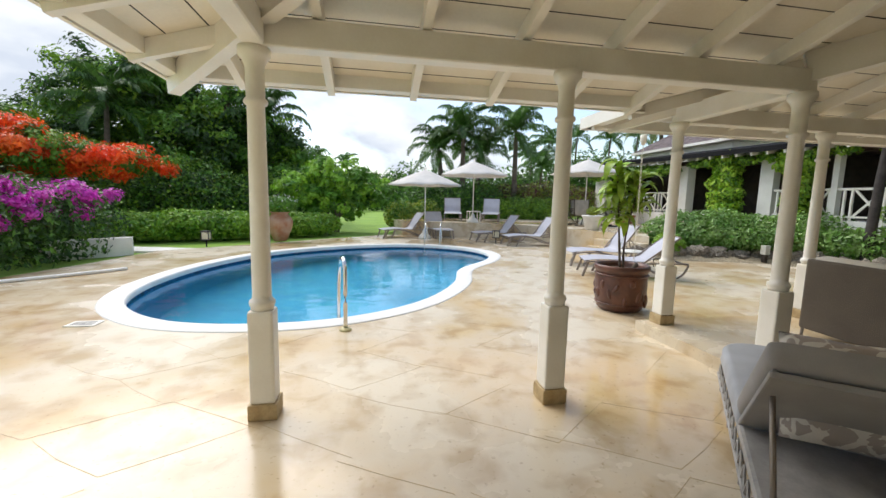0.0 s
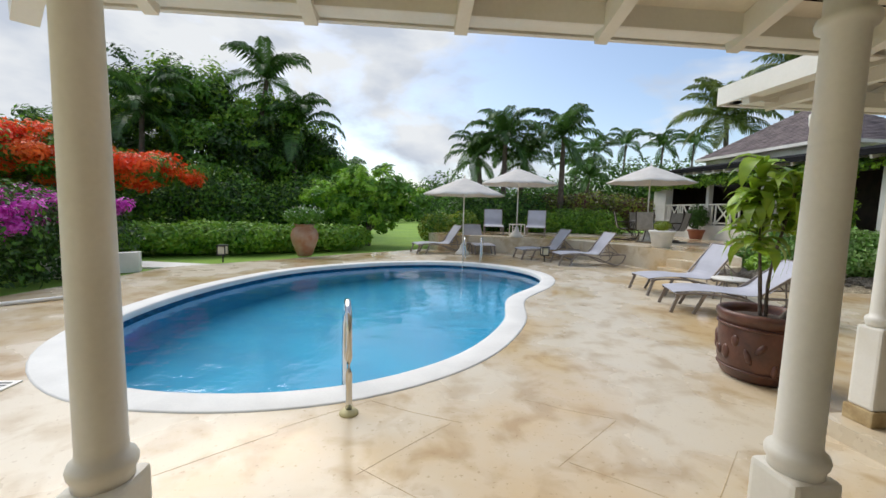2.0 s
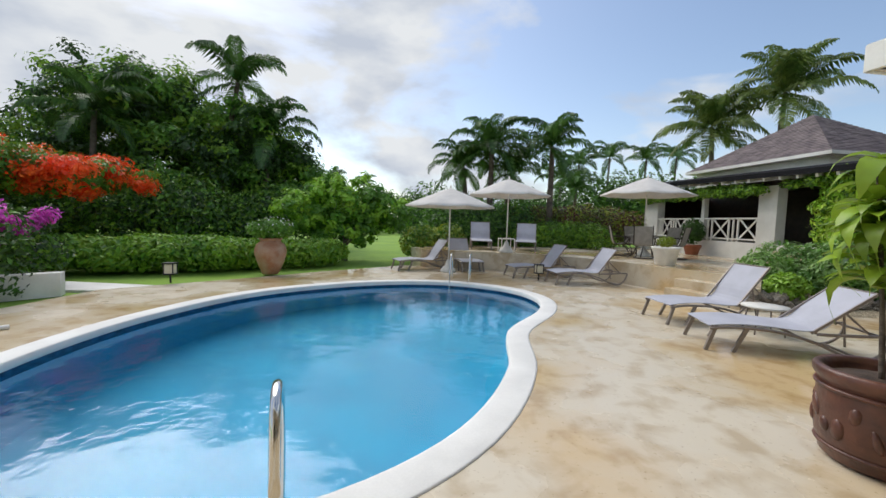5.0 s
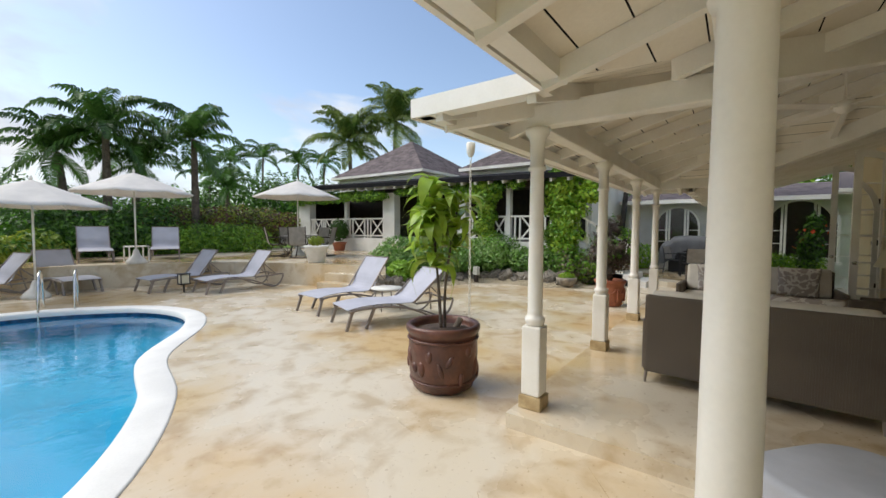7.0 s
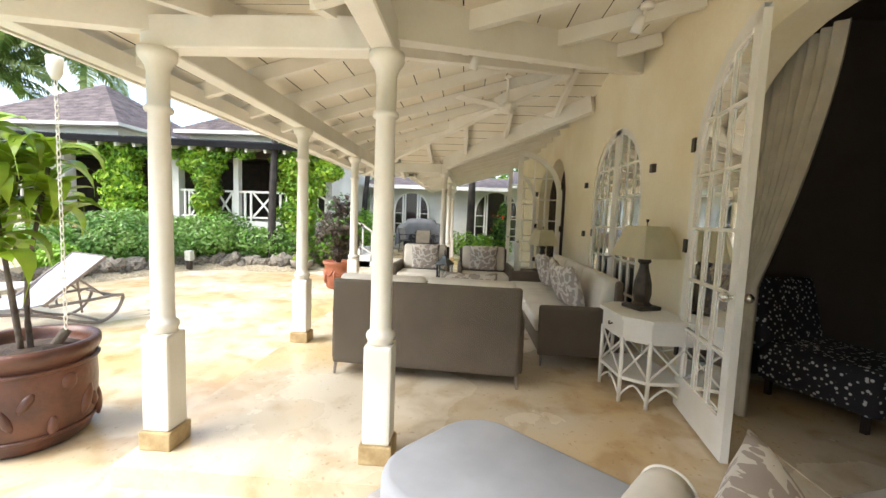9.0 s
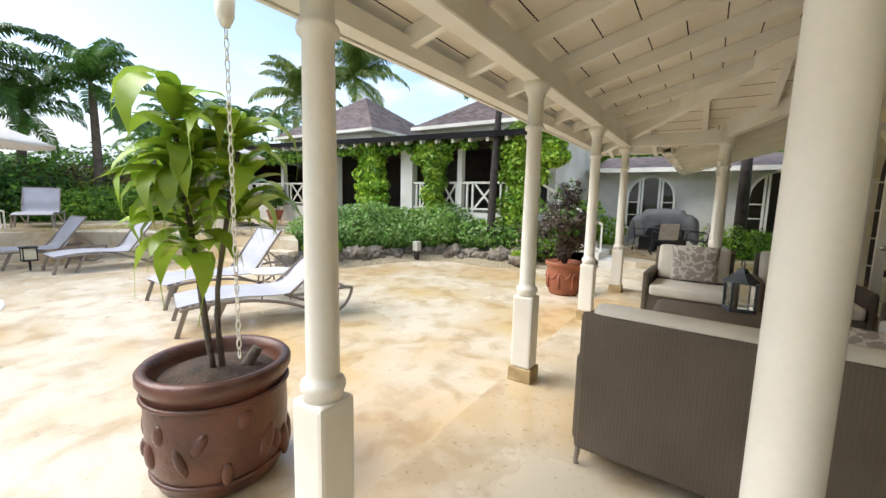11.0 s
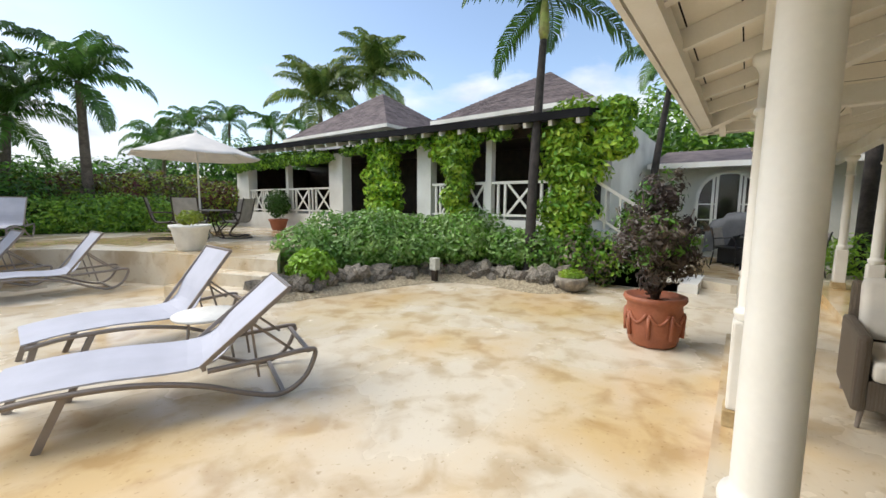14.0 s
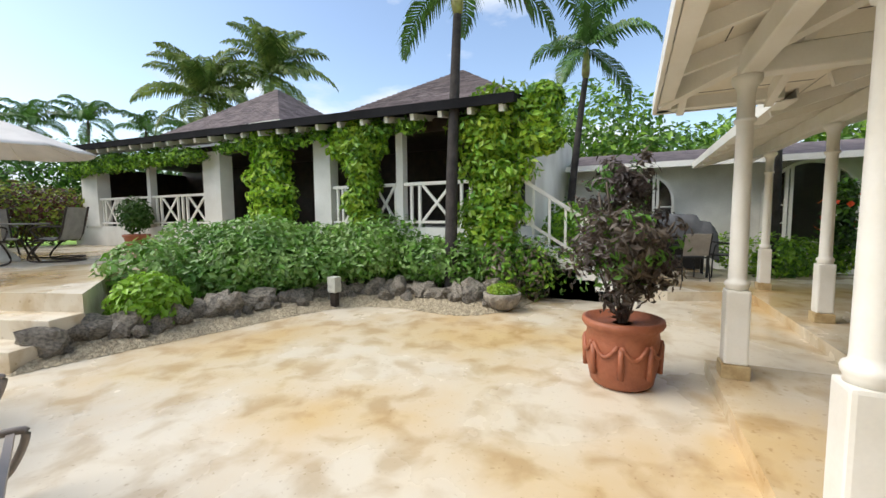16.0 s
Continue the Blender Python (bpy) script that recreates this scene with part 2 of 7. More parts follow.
def stonefloor():
    m = bpy.data.materials.new("coral_stone_floor")
    m.use_nodes = True
    n, l = m.node_tree.nodes, m.node_tree.links
    b = n["Principled BSDF"]
    co = n.new("ShaderNodeTexCoord")
    big, mid, fine = (n.new("ShaderNodeTexNoise") for _ in range(3))
    for node, s, d in ((big, 0.55, 6), (mid, 3.1, 9), (fine, 28, 4)):
        node.inputs["Scale"].default_value, node.inputs["Detail"].default_value = s, d
        l.new(co.outputs["Object"], node.inputs["Vector"])
    mid.inputs["Distortion"].default_value = 0.35
    r1 = n.new("ShaderNodeValToRGB")
    r1.color_ramp.elements[0].color, r1.color_ramp.elements[1].color = (0.62, 0.45, 0.235, 1), (0.66, 0.585, 0.455, 1)
    r1.color_ramp.elements[0].position, r1.color_ramp.elements[1].position = 0.36, 0.56
    l.new(big.outputs["Fac"], r1.inputs["Fac"])
    r2 = n.new("ShaderNodeValToRGB")
    r2.color_ramp.elements[0].color, r2.color_ramp.elements[1].color = (0.72, 0.63, 0.50, 1), (1.0, 1.0, 1.0, 1)
    r2.color_ramp.elements[0].position, r2.color_ramp.elements[1].position = 0.34, 0.52
    l.new(mid.outputs["Fac"], r2.inputs["Fac"])
    mx = n.new("ShaderNodeMix")
    mx.data_type, mx.blend_type = "RGBA", "MULTIPLY"
    mx.inputs[0].default_value = 0.8
    l.new(r1.outputs["Color"], mx.inputs[6])
    l.new(r2.outputs["Color"], mx.inputs[7])
    pit = n.new("ShaderNodeValToRGB")
    pit.color_ramp.elements[0].color, pit.color_ramp.elements[1].color = (0.55, 0.45, 0.32, 1), (1, 1, 1, 1)
    pit.color_ramp.elements[0].position, pit.color_ramp.elements[1].position = 0.29, 0.37
    l.new(fine.outputs["Fac"], pit.inputs["Fac"])
    mx2 = n.new("ShaderNodeMix")
    mx2.data_type, mx2.blend_type = "RGBA", "MULTIPLY"
    mx2.inputs[0].default_value = 0.5
    l.new(mx.outputs[2], mx2.inputs[6])
    l.new(pit.outputs["Color"], mx2.inputs[7])
    l.new(mx2.outputs[2], b.inputs["Base Color"])
    rr = n.new("ShaderNodeMapRange")
    rr.inputs["From Min"].default_value, rr.inputs["From Max"].default_value = 0.4, 0.62
    rr.inputs["To Min"].default_value, rr.inputs["To Max"].default_value = 0.12, 0.38
    l.new(big.outputs["Fac"], rr.inputs["Value"])
    l.new(rr.outputs["Result"], b.inputs["Roughness"])
    bp = n.new("ShaderNodeBump")
    bp.inputs["Strength"].default_value, bp.inputs["Distance"].default_value = 0.12, 0.004
    l.new(mid.outputs["Fac"], bp.inputs["Height"])
    l.new(bp.outputs["Normal"], b.inputs["Normal"])
    return m


M["floor"] = stonefloor()


def water():
    m = bpy.data.materials.new("pool_water")
    m.use_nodes = True
    n, l = m.node_tree.nodes, m.node_tree.links
    b = n["Principled BSDF"]
    b.inputs["Base Color"].default_value = (0.62, 0.88, 0.98, 1)
    b.inputs["Transmission Weight"].default_value = 1.0
    b.inputs["IOR"].default_value = 1.33
    b.inputs["Roughness"].default_value = 0.02
    co, ns, bp = n.new("ShaderNodeTexCoord"), n.new("ShaderNodeTexNoise"), n.new("ShaderNodeBump")
    ns.inputs["Scale"].default_value, ns.inputs["Detail"].default_value = 2.6, 4
    bp.inputs["Strength"].default_value, bp.inputs["Distance"].default_value = 0.35, 0.04
    l.new(co.outputs["Object"], ns.inputs["Vector"])
    l.new(ns.outputs["Fac"], bp.inputs["Height"])
    l.new(bp.outputs["Normal"], b.inputs["Normal"])
    return m


def glass():
    m = bpy.data.materials.new("window_glass")
    m.use_nodes = True
    b = m.node_tree.nodes["Principled BSDF"]
    b.inputs["Base Color"].default_value = (0.9, 0.93, 0.92, 1)
    b.inputs["Transmission Weight"].default_value = 1.0
    b.inputs["IOR"].default_value = 1.45
    b.inputs["Roughness"].default_value = 0.02
    return m


M["water"], M["glass"] = water(), glass()


# ---- shape helpers ----
def meshob(name, bm, material, parent=None, label="", smooth=False, kind="", category=""):
    me = bpy.data.meshes.new(name)
    bm.to_mesh(me)
    bm.free()
    for p in me.polygons:
        p.use_smooth = smooth
    me.materials.append(material)
    ob = new(name, me)
    ob.parent = parent
    return tagged(ob, label, category, "", kind)


def part(name, bm, material, parent, label="", smooth=False, kind=""):
    return meshob(name, bm, material, parent, label, smooth, kind)


def empty(name, label, category, at=(0, 0, 0), rz=0.0, group=""):
    e = new(name)
    e.matrix_basis = pose(*at, 0, 0, rz)
    e.empty_display_size = 0.2
    return tagged(e, label, category, group)


def box(bm, x0, x1, y0, y1, z0, z1, bevel=0.0, m=None):
    made = bmesh.ops.create_cube(bm, size=1.0, matrix=Matrix.Translation(((x0 + x1) / 2, (y0 + y1) / 2, (z0 + z1) / 2)) @ Matrix.Diagonal((abs(x1 - x0), abs(y1 - y0), abs(z1 - z0), 1)))["verts"]
    if bevel:
        edges = list({e for v in made for e in v.link_edges})
        made = list({v for f in bmesh.ops.bevel(bm, geom=edges, offset=bevel, segments=2, affect="EDGES", profile=0.6)["faces"] for v in f.verts} | {v for v in made if v.is_valid})
    if m is not None:
        bmesh.ops.transform(bm, matrix=m, verts=made)
    return made


def boxm(*a, **k):
    bm = bmesh.new()
    box(bm, *a, **k)
    return bm


def bar(bm, a, b, w, h, up=(0, 0, 1)):
    """A straight square bar from a to b, w wide and h high."""
    a, b = Vector(a), Vector(b)
    d = b - a
    q = d.to_track_quat("Y", "Z").to_matrix().to_4x4()
    bmesh.ops.create_cube(bm, size=1.0, matrix=Matrix.Translation((a + b) / 2) @ q @ Matrix.Diagonal((w, d.length, h, 1)))


def tube(bm, pts, r, seg=8, closed=False):
    """A round tube along points; r is a radius or a list of radii."""
    pts = [Vector(p) for p in pts]
    n = len(pts)
    rings = []
    for i, p in enumerate(pts):
        a = pts[(i - 1) % n] if (closed or i) else p
        c = pts[(i + 1) % n] if (closed or i < n - 1) else p
        q = (c - a).normalized().to_track_quat("Z", "Y").to_matrix()
        rr = r[i] if isinstance(r, (list, tuple)) else r
        rings.append([bm.verts.new(p + q @ Vector((rr * math.cos(k * math.tau / seg), rr * math.sin(k * math.tau / seg), 0))) for k in range(seg)])
    for i in range(n if closed else n - 1):
        A, B = rings[i], rings[(i + 1) % n]
        for k in range(seg):
            bm.faces.new((A[k], A[(k + 1) % seg], B[(k + 1) % seg], B[k]))
    if not closed:
        bm.faces.new(rings[0][::-1])
        bm.faces.new(rings[-1])


def lathe(bm, prof, seg=24, at=(0, 0), z0=0.0):
    rings = []
    for r, z in prof:
        rings.append([bm.verts.new((at[0] + r * math.cos(k * math.tau / seg), at[1] + r * math.sin(k * math.tau / seg), z0 + z)) for k in range(seg)])
    for A, B in zip(rings, rings[1:]):
        for k in range(seg):
            bm.faces.new((A[k], A[(k + 1) % seg], B[(k + 1) % seg], B[k]))
    bm.faces.new(rings[0][::-1])
    bm.faces.new(rings[-1])


def spline(ctrl, per=8, closed=True):
    """Smooth curve through control points (Catmull-Rom)."""
    out, n = [], len(ctrl)
    c = [Vector(p) for p in ctrl]
    for i in range(n if closed else n - 1):
        p0 = c[(i - 1) % n] if (closed or i) else c[i]
        p1, p2 = c[i], c[(i + 1) % n]
        p3 = c[(i + 2) % n] if (closed or i + 2 < n) else p2
        for k in range(per):
            t = k / per
            out.append(0.5 * (2 * p1 + (p2 - p0) * t + (2 * p0 - 5 * p1 + 4 * p2 - p3) * t * t + (3 * p1 - p0 - 3 * p2 + p3) * t ** 3))
    if not closed:
        out.append(c[-1])
    return out


def slab(outline, z0, z1, holes=()):
    """A flat slab with holes from 2D outlines."""
    bm = bmesh.new()
    edges = []
    loops = []
    for lp in (outline, *holes):
        vs = [bm.verts.new((p[0], p[1], z1)) for p in lp]
        loops.append(vs)
        edges += [bm.edges.new((vs[i], vs[(i + 1) % len(vs)])) for i in range(len(vs))]
    bmesh.ops.triangle_fill(bm, use_beauty=True, use_dissolve=False, edges=edges, normal=(0, 0, 1))
    for f in bm.faces:
        if f.normal.z < 0:
            f.normal_flip()
    for vs in loops:
        lo = [bm.verts.new((v.co.x, v.co.y, z0)) for v in vs]
        for i in range(len(vs)):
            j = (i + 1) % len(vs)
            bm.faces.new((vs[j], vs[i], lo[i], lo[j]))
    bmesh.ops.recalc_face_normals(bm, faces=bm.faces[:])
    return bm


def fast_mesh(name, verts, faces, material, parent=None, label="", kind="", category="", smooth=False):
    """One mesh from numpy arrays of vertices and quads."""
    me = bpy.data.meshes.new(name)
    me.vertices.add(len(verts))
    me.vertices.foreach_set("co", np.asarray(verts, dtype=np.float32).ravel())
    k = faces.shape[1]
    me.loops.add(faces.size)
    me.loops.foreach_set("vertex_index", faces.astype(np.int32).ravel())
    me.polygons.add(len(faces))
    me.polygons.foreach_set("loop_start", np.arange(0, faces.size, k, dtype=np.int32))
    me.polygons.foreach_set("use_smooth", np.full(len(faces), smooth))
    me.update(calc_edges=True)
    me.materials.append(material)
    ob = new(name, me)
    ob.parent = parent
    return tagged(ob, label, category, "", kind)


def leaves(centres, normals, size, ratio, rng, droop=0.0):
    """Folded diamond leaves at given points."""
    n = len(centres)
    s = size * rng.uniform(0.6, 1.3, (n, 1))
    d = rng.normal(size=(n, 3))
    d[:, 2] -= droop
    d -= normals * np.sum(d * normals, axis=1, keepdims=True) * 0.8
    d /= np.linalg.norm(d, axis=1, keepdims=True) + 1e-9
    side = np.cross(normals, d)
    side /= np.linalg.norm(side, axis=1, keepdims=True) + 1e-9
    up = np.cross(d, side)
    a = centres - d * s * 0.5
    c = centres + d * s * 0.5
    b = centres + side * s * ratio * 0.5 + up * s * 0.10
    e = centres - side * s * ratio * 0.5 + up * s * 0.10
    v = np.stack([a, b, c, e], axis=1).reshape(-1, 3)
    f = np.arange(4 * n).reshape(n, 4)
    return v, f


def crown_points(blobs, n, rng, shell=0.62, clump=0.0, clumps=0):
    """Points and outward normals in a set of ellipsoids (x, y, z, rx, ry, rz), denser near their surface."""
    B = np.array(blobs, dtype=float)
    w = (B[:, 3] * B[:, 4] + B[:, 4] * B[:, 5] + B[:, 3] * B[:, 5])
    if clumps:
        pick = rng.choice(len(B), clumps, p=w / w.sum())
        u = rng.normal(size=(clumps, 3))
        u /= np.linalg.norm(u, axis=1, keepdims=True)
        rad = rng.uniform(shell, 1.0, (clumps, 1))
        cc = B[pick, :3] + u * rad * B[pick, 3:]
        q = rng.integers(0, clumps, n)
        g = rng.normal(size=(n, 3))
        g /= np.linalg.norm(g, axis=1, keepdims=True)
        pts = cc[q] + g * clump * rng.uniform(0.2, 1.0, (n, 1)) * np.array([1, 1, 0.7])
        nn = u[q] * 0.6 + g + np.array([0, 0, 0.5])
    else:
        pick = rng.choice(len(B), n, p=w / w.sum())
        u = rng.normal(size=(n, 3))
        u /= np.linalg.norm(u, axis=1, keepdims=True)
        rad = rng.uniform(shell, 1.04, (n, 1))
        pts = B[pick, :3] + u * rad * B[pick, 3:]
        nn = u + rng.normal(size=(n, 3)) * 0.5 + np.array([0, 0, 0.4])
    nn /= np.linalg.norm(nn, axis=1, keepdims=True)
    return pts, nn


def foliage(name, blobs, n, size, material, seed, parent=None, label="", ratio=0.5, clump=0.0, clumps=0, shell=0.62, droop=0.0, kind="", category="", floor=None):
    rng = np.random.default_rng(seed)
    p, nn = crown_points(blobs, n, rng, shell, clump, clumps)
    if floor is not None:
        keep = p[:, 2] > floor
        p, nn = p[keep], nn[keep]
    v, f = leaves(p, nn, size, ratio, rng, droop)
    return fast_mesh(name, v, f, material, parent, label, kind, category)


# ---- ground, deck and pool ----
POOL = [(-3.42, 6.05), (-3.72, 7.55), (-3.45, 9.5), (-2.5, 11.4), (-0.6, 12.75), (1.3, 13.05), (2.75, 12.2), (3.2, 11.0), (2.85, 9.8), (1.84, 8.4), (1.4, 6.95), (0.64, 5.7), (-0.38, 4.98), (-1.5, 4.82), (-2.58, 5.12)]
pool_line = spline([(x, y, 0) for x, y in POOL], 6)


def offset(line, d):
    out, n = [], len(line)
    for i, p in enumerate(line):
        t = (line[(i + 1) % n] - line[i - 1]).normalized()
        out.append(p + Vector((t.y, -t.x, 0)) * d)
    return out


SIDE = -1 if offset(pool_line, 0.3)[0].x > pool_line[0].x else 1
coping_line = offset(pool_line, 0.31 * SIDE)
STEP_Z, TER_Z = 0.12, 0.6

ground = meshob("ground", slab([(-900, -400), (900, -400), (900, 1200), (-900, 1200)], -2.6, -0.05, (coping_line,)), M["grass"], None, "green lawn that runs to the horizon", kind="structure")
DECK = [(-14, 0.26), (16.9, 0.26), (16.9, 6.3), (12.6, 6.3), (11.8, 6.5), (11.3, 6.9), (11.0, 8.3), (10.2, 9.2), (9.0, 9.6), (8.0, 9.85), (7.4, 10.05), (8.2, 12.0), (6.0, 15.6), (3.2, 16.6), (0.6, 16.9), (-0.5, 15.9), (-1.9, 14.8), (-3.0, 13.7), (-4.4, 12.5), (-5.6, 11.5), (-5.9, 9.6), (-6.4, 7.6), (-14, 5.5)]
deck = meshob("floor_deck", slab(DECK, -0.06, 0.0, (coping_line,)), M["floor"], None, "wet cream and yellow coral stone pool deck", kind="structure")
bm = bmesh.new()
n = len(pool_line)
mid_line = offset(pool_line, 0.03 * SIDE)
out2 = offset(pool_line, 0.29 * SIDE)
rings = [[bm.verts.new((p.x, p.y, z)) for p in ln] for ln, z in ((coping_line, -0.06), (coping_line, 0.006), (out2, 0.012), (mid_line, 0.014), (pool_line, 0.004), (pool_line, -0.08))]
for A, B in zip(rings, rings[1:]):
    for i in range(n):
        bm.faces.new((A[i], A[(i + 1) % n], B[(i + 1) % n], B[i]))
bmesh.ops.recalc_face_normals(bm, faces=bm.faces[:])
coping = meshob("coping", bm, M["coping"], None, "white rounded coping round the swimming pool", True, "structure")
bm = bmesh.new()
rings = [[bm.verts.new((p.x, p.y, z)) for p in ln] for ln, z in ((offset(pool_line, 0.02 * SIDE), -0.02), (offset(pool_line, 0.02 * SIDE), -0.30))]
for i in range(n):
    bm.faces.new((rings[0][i], rings[0][(i + 1) % n], rings[1][(i + 1) % n], rings[1][i]))
meshob("pool_tile_band", bm, M["tile_band"], None, "dark blue tile band at the waterline", kind="structure")
bm = bmesh.new()
rings = [[bm.verts.new((p.x, p.y, z)) for p in ln] for ln, z in ((offset(pool_line, 0.03 * SIDE), -0.02), (offset(pool_line, 0.03 * SIDE), -1.2), (offset(pool_line, -0.25 * SIDE), -1.5))]
for A, B in zip(rings, rings[1:]):
    for i in range(n):
        bm.faces.new((A[i], A[(i + 1) % n], B[(i + 1) % n], B[i]))
bm.faces.new(rings[-1])
meshob("pool_basin", bm, M["pool"], None, "blue plastered pool basin", kind="structure")
bm = slab(offset(pool_line, 0.028 * SIDE), -0.13, -0.125)
bmesh.ops.delete(bm, geom=[f for f in bm.faces if abs(f.normal.z) < 0.5], context="FACES")
pool_water = meshob("pool_water", bm, M["water"], None, "clear rippled blue pool water", kind="structure")
pool_water.visible_shadow = False

VER = [(3.03, 0.24), (3.03, 4.12), (9.5, 4.15), (9.5, 3.0), (16.5, 3.0), (16.5, 0.24)]
meshob("floor_veranda", slab(VER, -0.02, STEP_Z), M["floor"], None, "raised coral stone veranda floor", kind="structure")
YARD = [(13.2, 3.004), (13.0, 3.5), (12.75, 4.2), (13.1, 4.9), (13.6, 5.4), (14.4, 6.1), (17.3, 6.1), (17.3, 3.004)]
meshob("floor_yard", slab(YARD, -0.02, STEP_Z + 0.03), M["floor"], None, "raised stone terrace with a curved edge", kind="structure")
TER = [(7.62, 9.97), (7.12, 11.5), (6.65, 13.0), (5.9, 14.4), (4.6, 15.4), (3.0, 16.0), (1.2, 16.6), (0.9, 17.6), (3.0, 19.2), (6.0, 19.5), (8.0, 21.0), (12.4, 21.0), (12.4, 12.3), (10.5, 12.0), (8.6, 11.5)]
meshob("floor_terrace", slab(TER, -0.04, TER_Z), M["floor"], None, "upper stone terrace above a low cream wall", kind="structure")


def along(p, q, u, w=0.0, z=0.0):
    d = Vector((q[0] - p[0], q[1] - p[1], 0)).normalized()
    return Vector((p[0] + d.x * u + d.y * w, p[1] + d.y * u - d.x * w, z))


# steps up to the terrace
for k in range(2):
    a, b = (7.62, 9.97), (7.12, 11.5)
    w = 0.34 * (2 - k)
    bm = bmesh.new()
    d = Vector((b[0] - a[0], b[1] - a[1], 0)).normalized()
    nrm = Vector((-d.y, d.x, 0))
    box(bm, 0, 1.62, -0.02, w, -0.02, TER_Z / 3 * (k + 1), 0.012, m=Matrix(((d.x, nrm.x, 0, a[0]), (d.y, nrm.y, 0, a[1]), (0, 0, 1, 0), (0, 0, 0, 1))))
    meshob("step", bm, M["floor"], None, "cream stone step up to the terrace", kind="structure")


# ---- house: wall, openings and room behind ----
WY = 0.5


def arched_wall(bm, x0, x1, z0, z1, openings, y0, y1):
    """A wall along x with arched openings (centre, half width, spring height, sill), as one solid."""
    cuts = sorted(openings)
    outline = [(x0, z0)]
    for c, h, s, sill in cuts:
        if sill <= z0:
            outline += [(c - h, z0)] + [(c - h * math.cos(a), s + h * math.sin(a)) for a in [math.pi * k / 16 for k in range(17)]] + [(c + h, z0)]
    outline += [(x1, z0), (x1, z1), (x0, z1)]
    holes = [[(c + h, sill), (c - h, sill)] + [(c - h * math.cos(a), s + h * math.sin(a)) for a in [math.pi * k / 16 for k in range(17)]] for c, h, s, sill in cuts if sill > z0]
    src = slab(outline, y0, y1, holes)
    mp = Matrix(((1, 0, 0, 0), (0, 0, 1, 0), (0, 1, 0, 0), (0, 0, 0, 1)))
    bmesh.ops.transform(src, matrix=mp, verts=src.verts[:])
    bmesh.ops.recalc_face_normals(src, faces=src.faces[:])
    me = bpy.data.meshes.new("t")
    src.to_mesh(me)
    src.free()
    bm.from_mesh(me)
    bpy.data.meshes.remove(me)


HALF, SPRING, WIN_SPRING = 0.80, 1.93, 1.84
DOORS = [3.40, 9.22, 13.0]
WINS = [6.05]
bm = bmesh.new()
arched_wall(bm, -2.4, 14.0, 0.0, 3.9, [(c, HALF, SPRING, 0.0) for c in DOORS] + [(0.1, 1.0, 1.9, 0.0)] + [(c, HALF, WIN_SPRING, 0.0) for c in WINS], 0.25, WY)
wall_house = meshob("wall_house", bm, M["wall"], None, "cream plastered house wall with arched openings", kind="structure")
# room walls and ceiling get indoor shade through their dark colour
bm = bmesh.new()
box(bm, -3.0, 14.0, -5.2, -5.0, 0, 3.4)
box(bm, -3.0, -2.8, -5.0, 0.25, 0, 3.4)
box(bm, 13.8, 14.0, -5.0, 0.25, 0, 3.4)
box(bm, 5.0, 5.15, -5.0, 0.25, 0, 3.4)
meshob("wall_room", bm, M["inside"], None, "plain room walls coloured dark to stand for indoor shade", kind="structure")
meshob("ceiling_room", boxm(-3.0, 14.0, -5.2, 0.25, 3.4, 3.5), M["inside"], None, "plain room ceiling coloured dark to stand for indoor shade", kind="structure")
meshob("floor_room", boxm(-3.0, 14.0, -5.2, 0.26, 0.0, 0.125), M["floor"], None, "pale stone floor of the dim rooms", kind="structure")


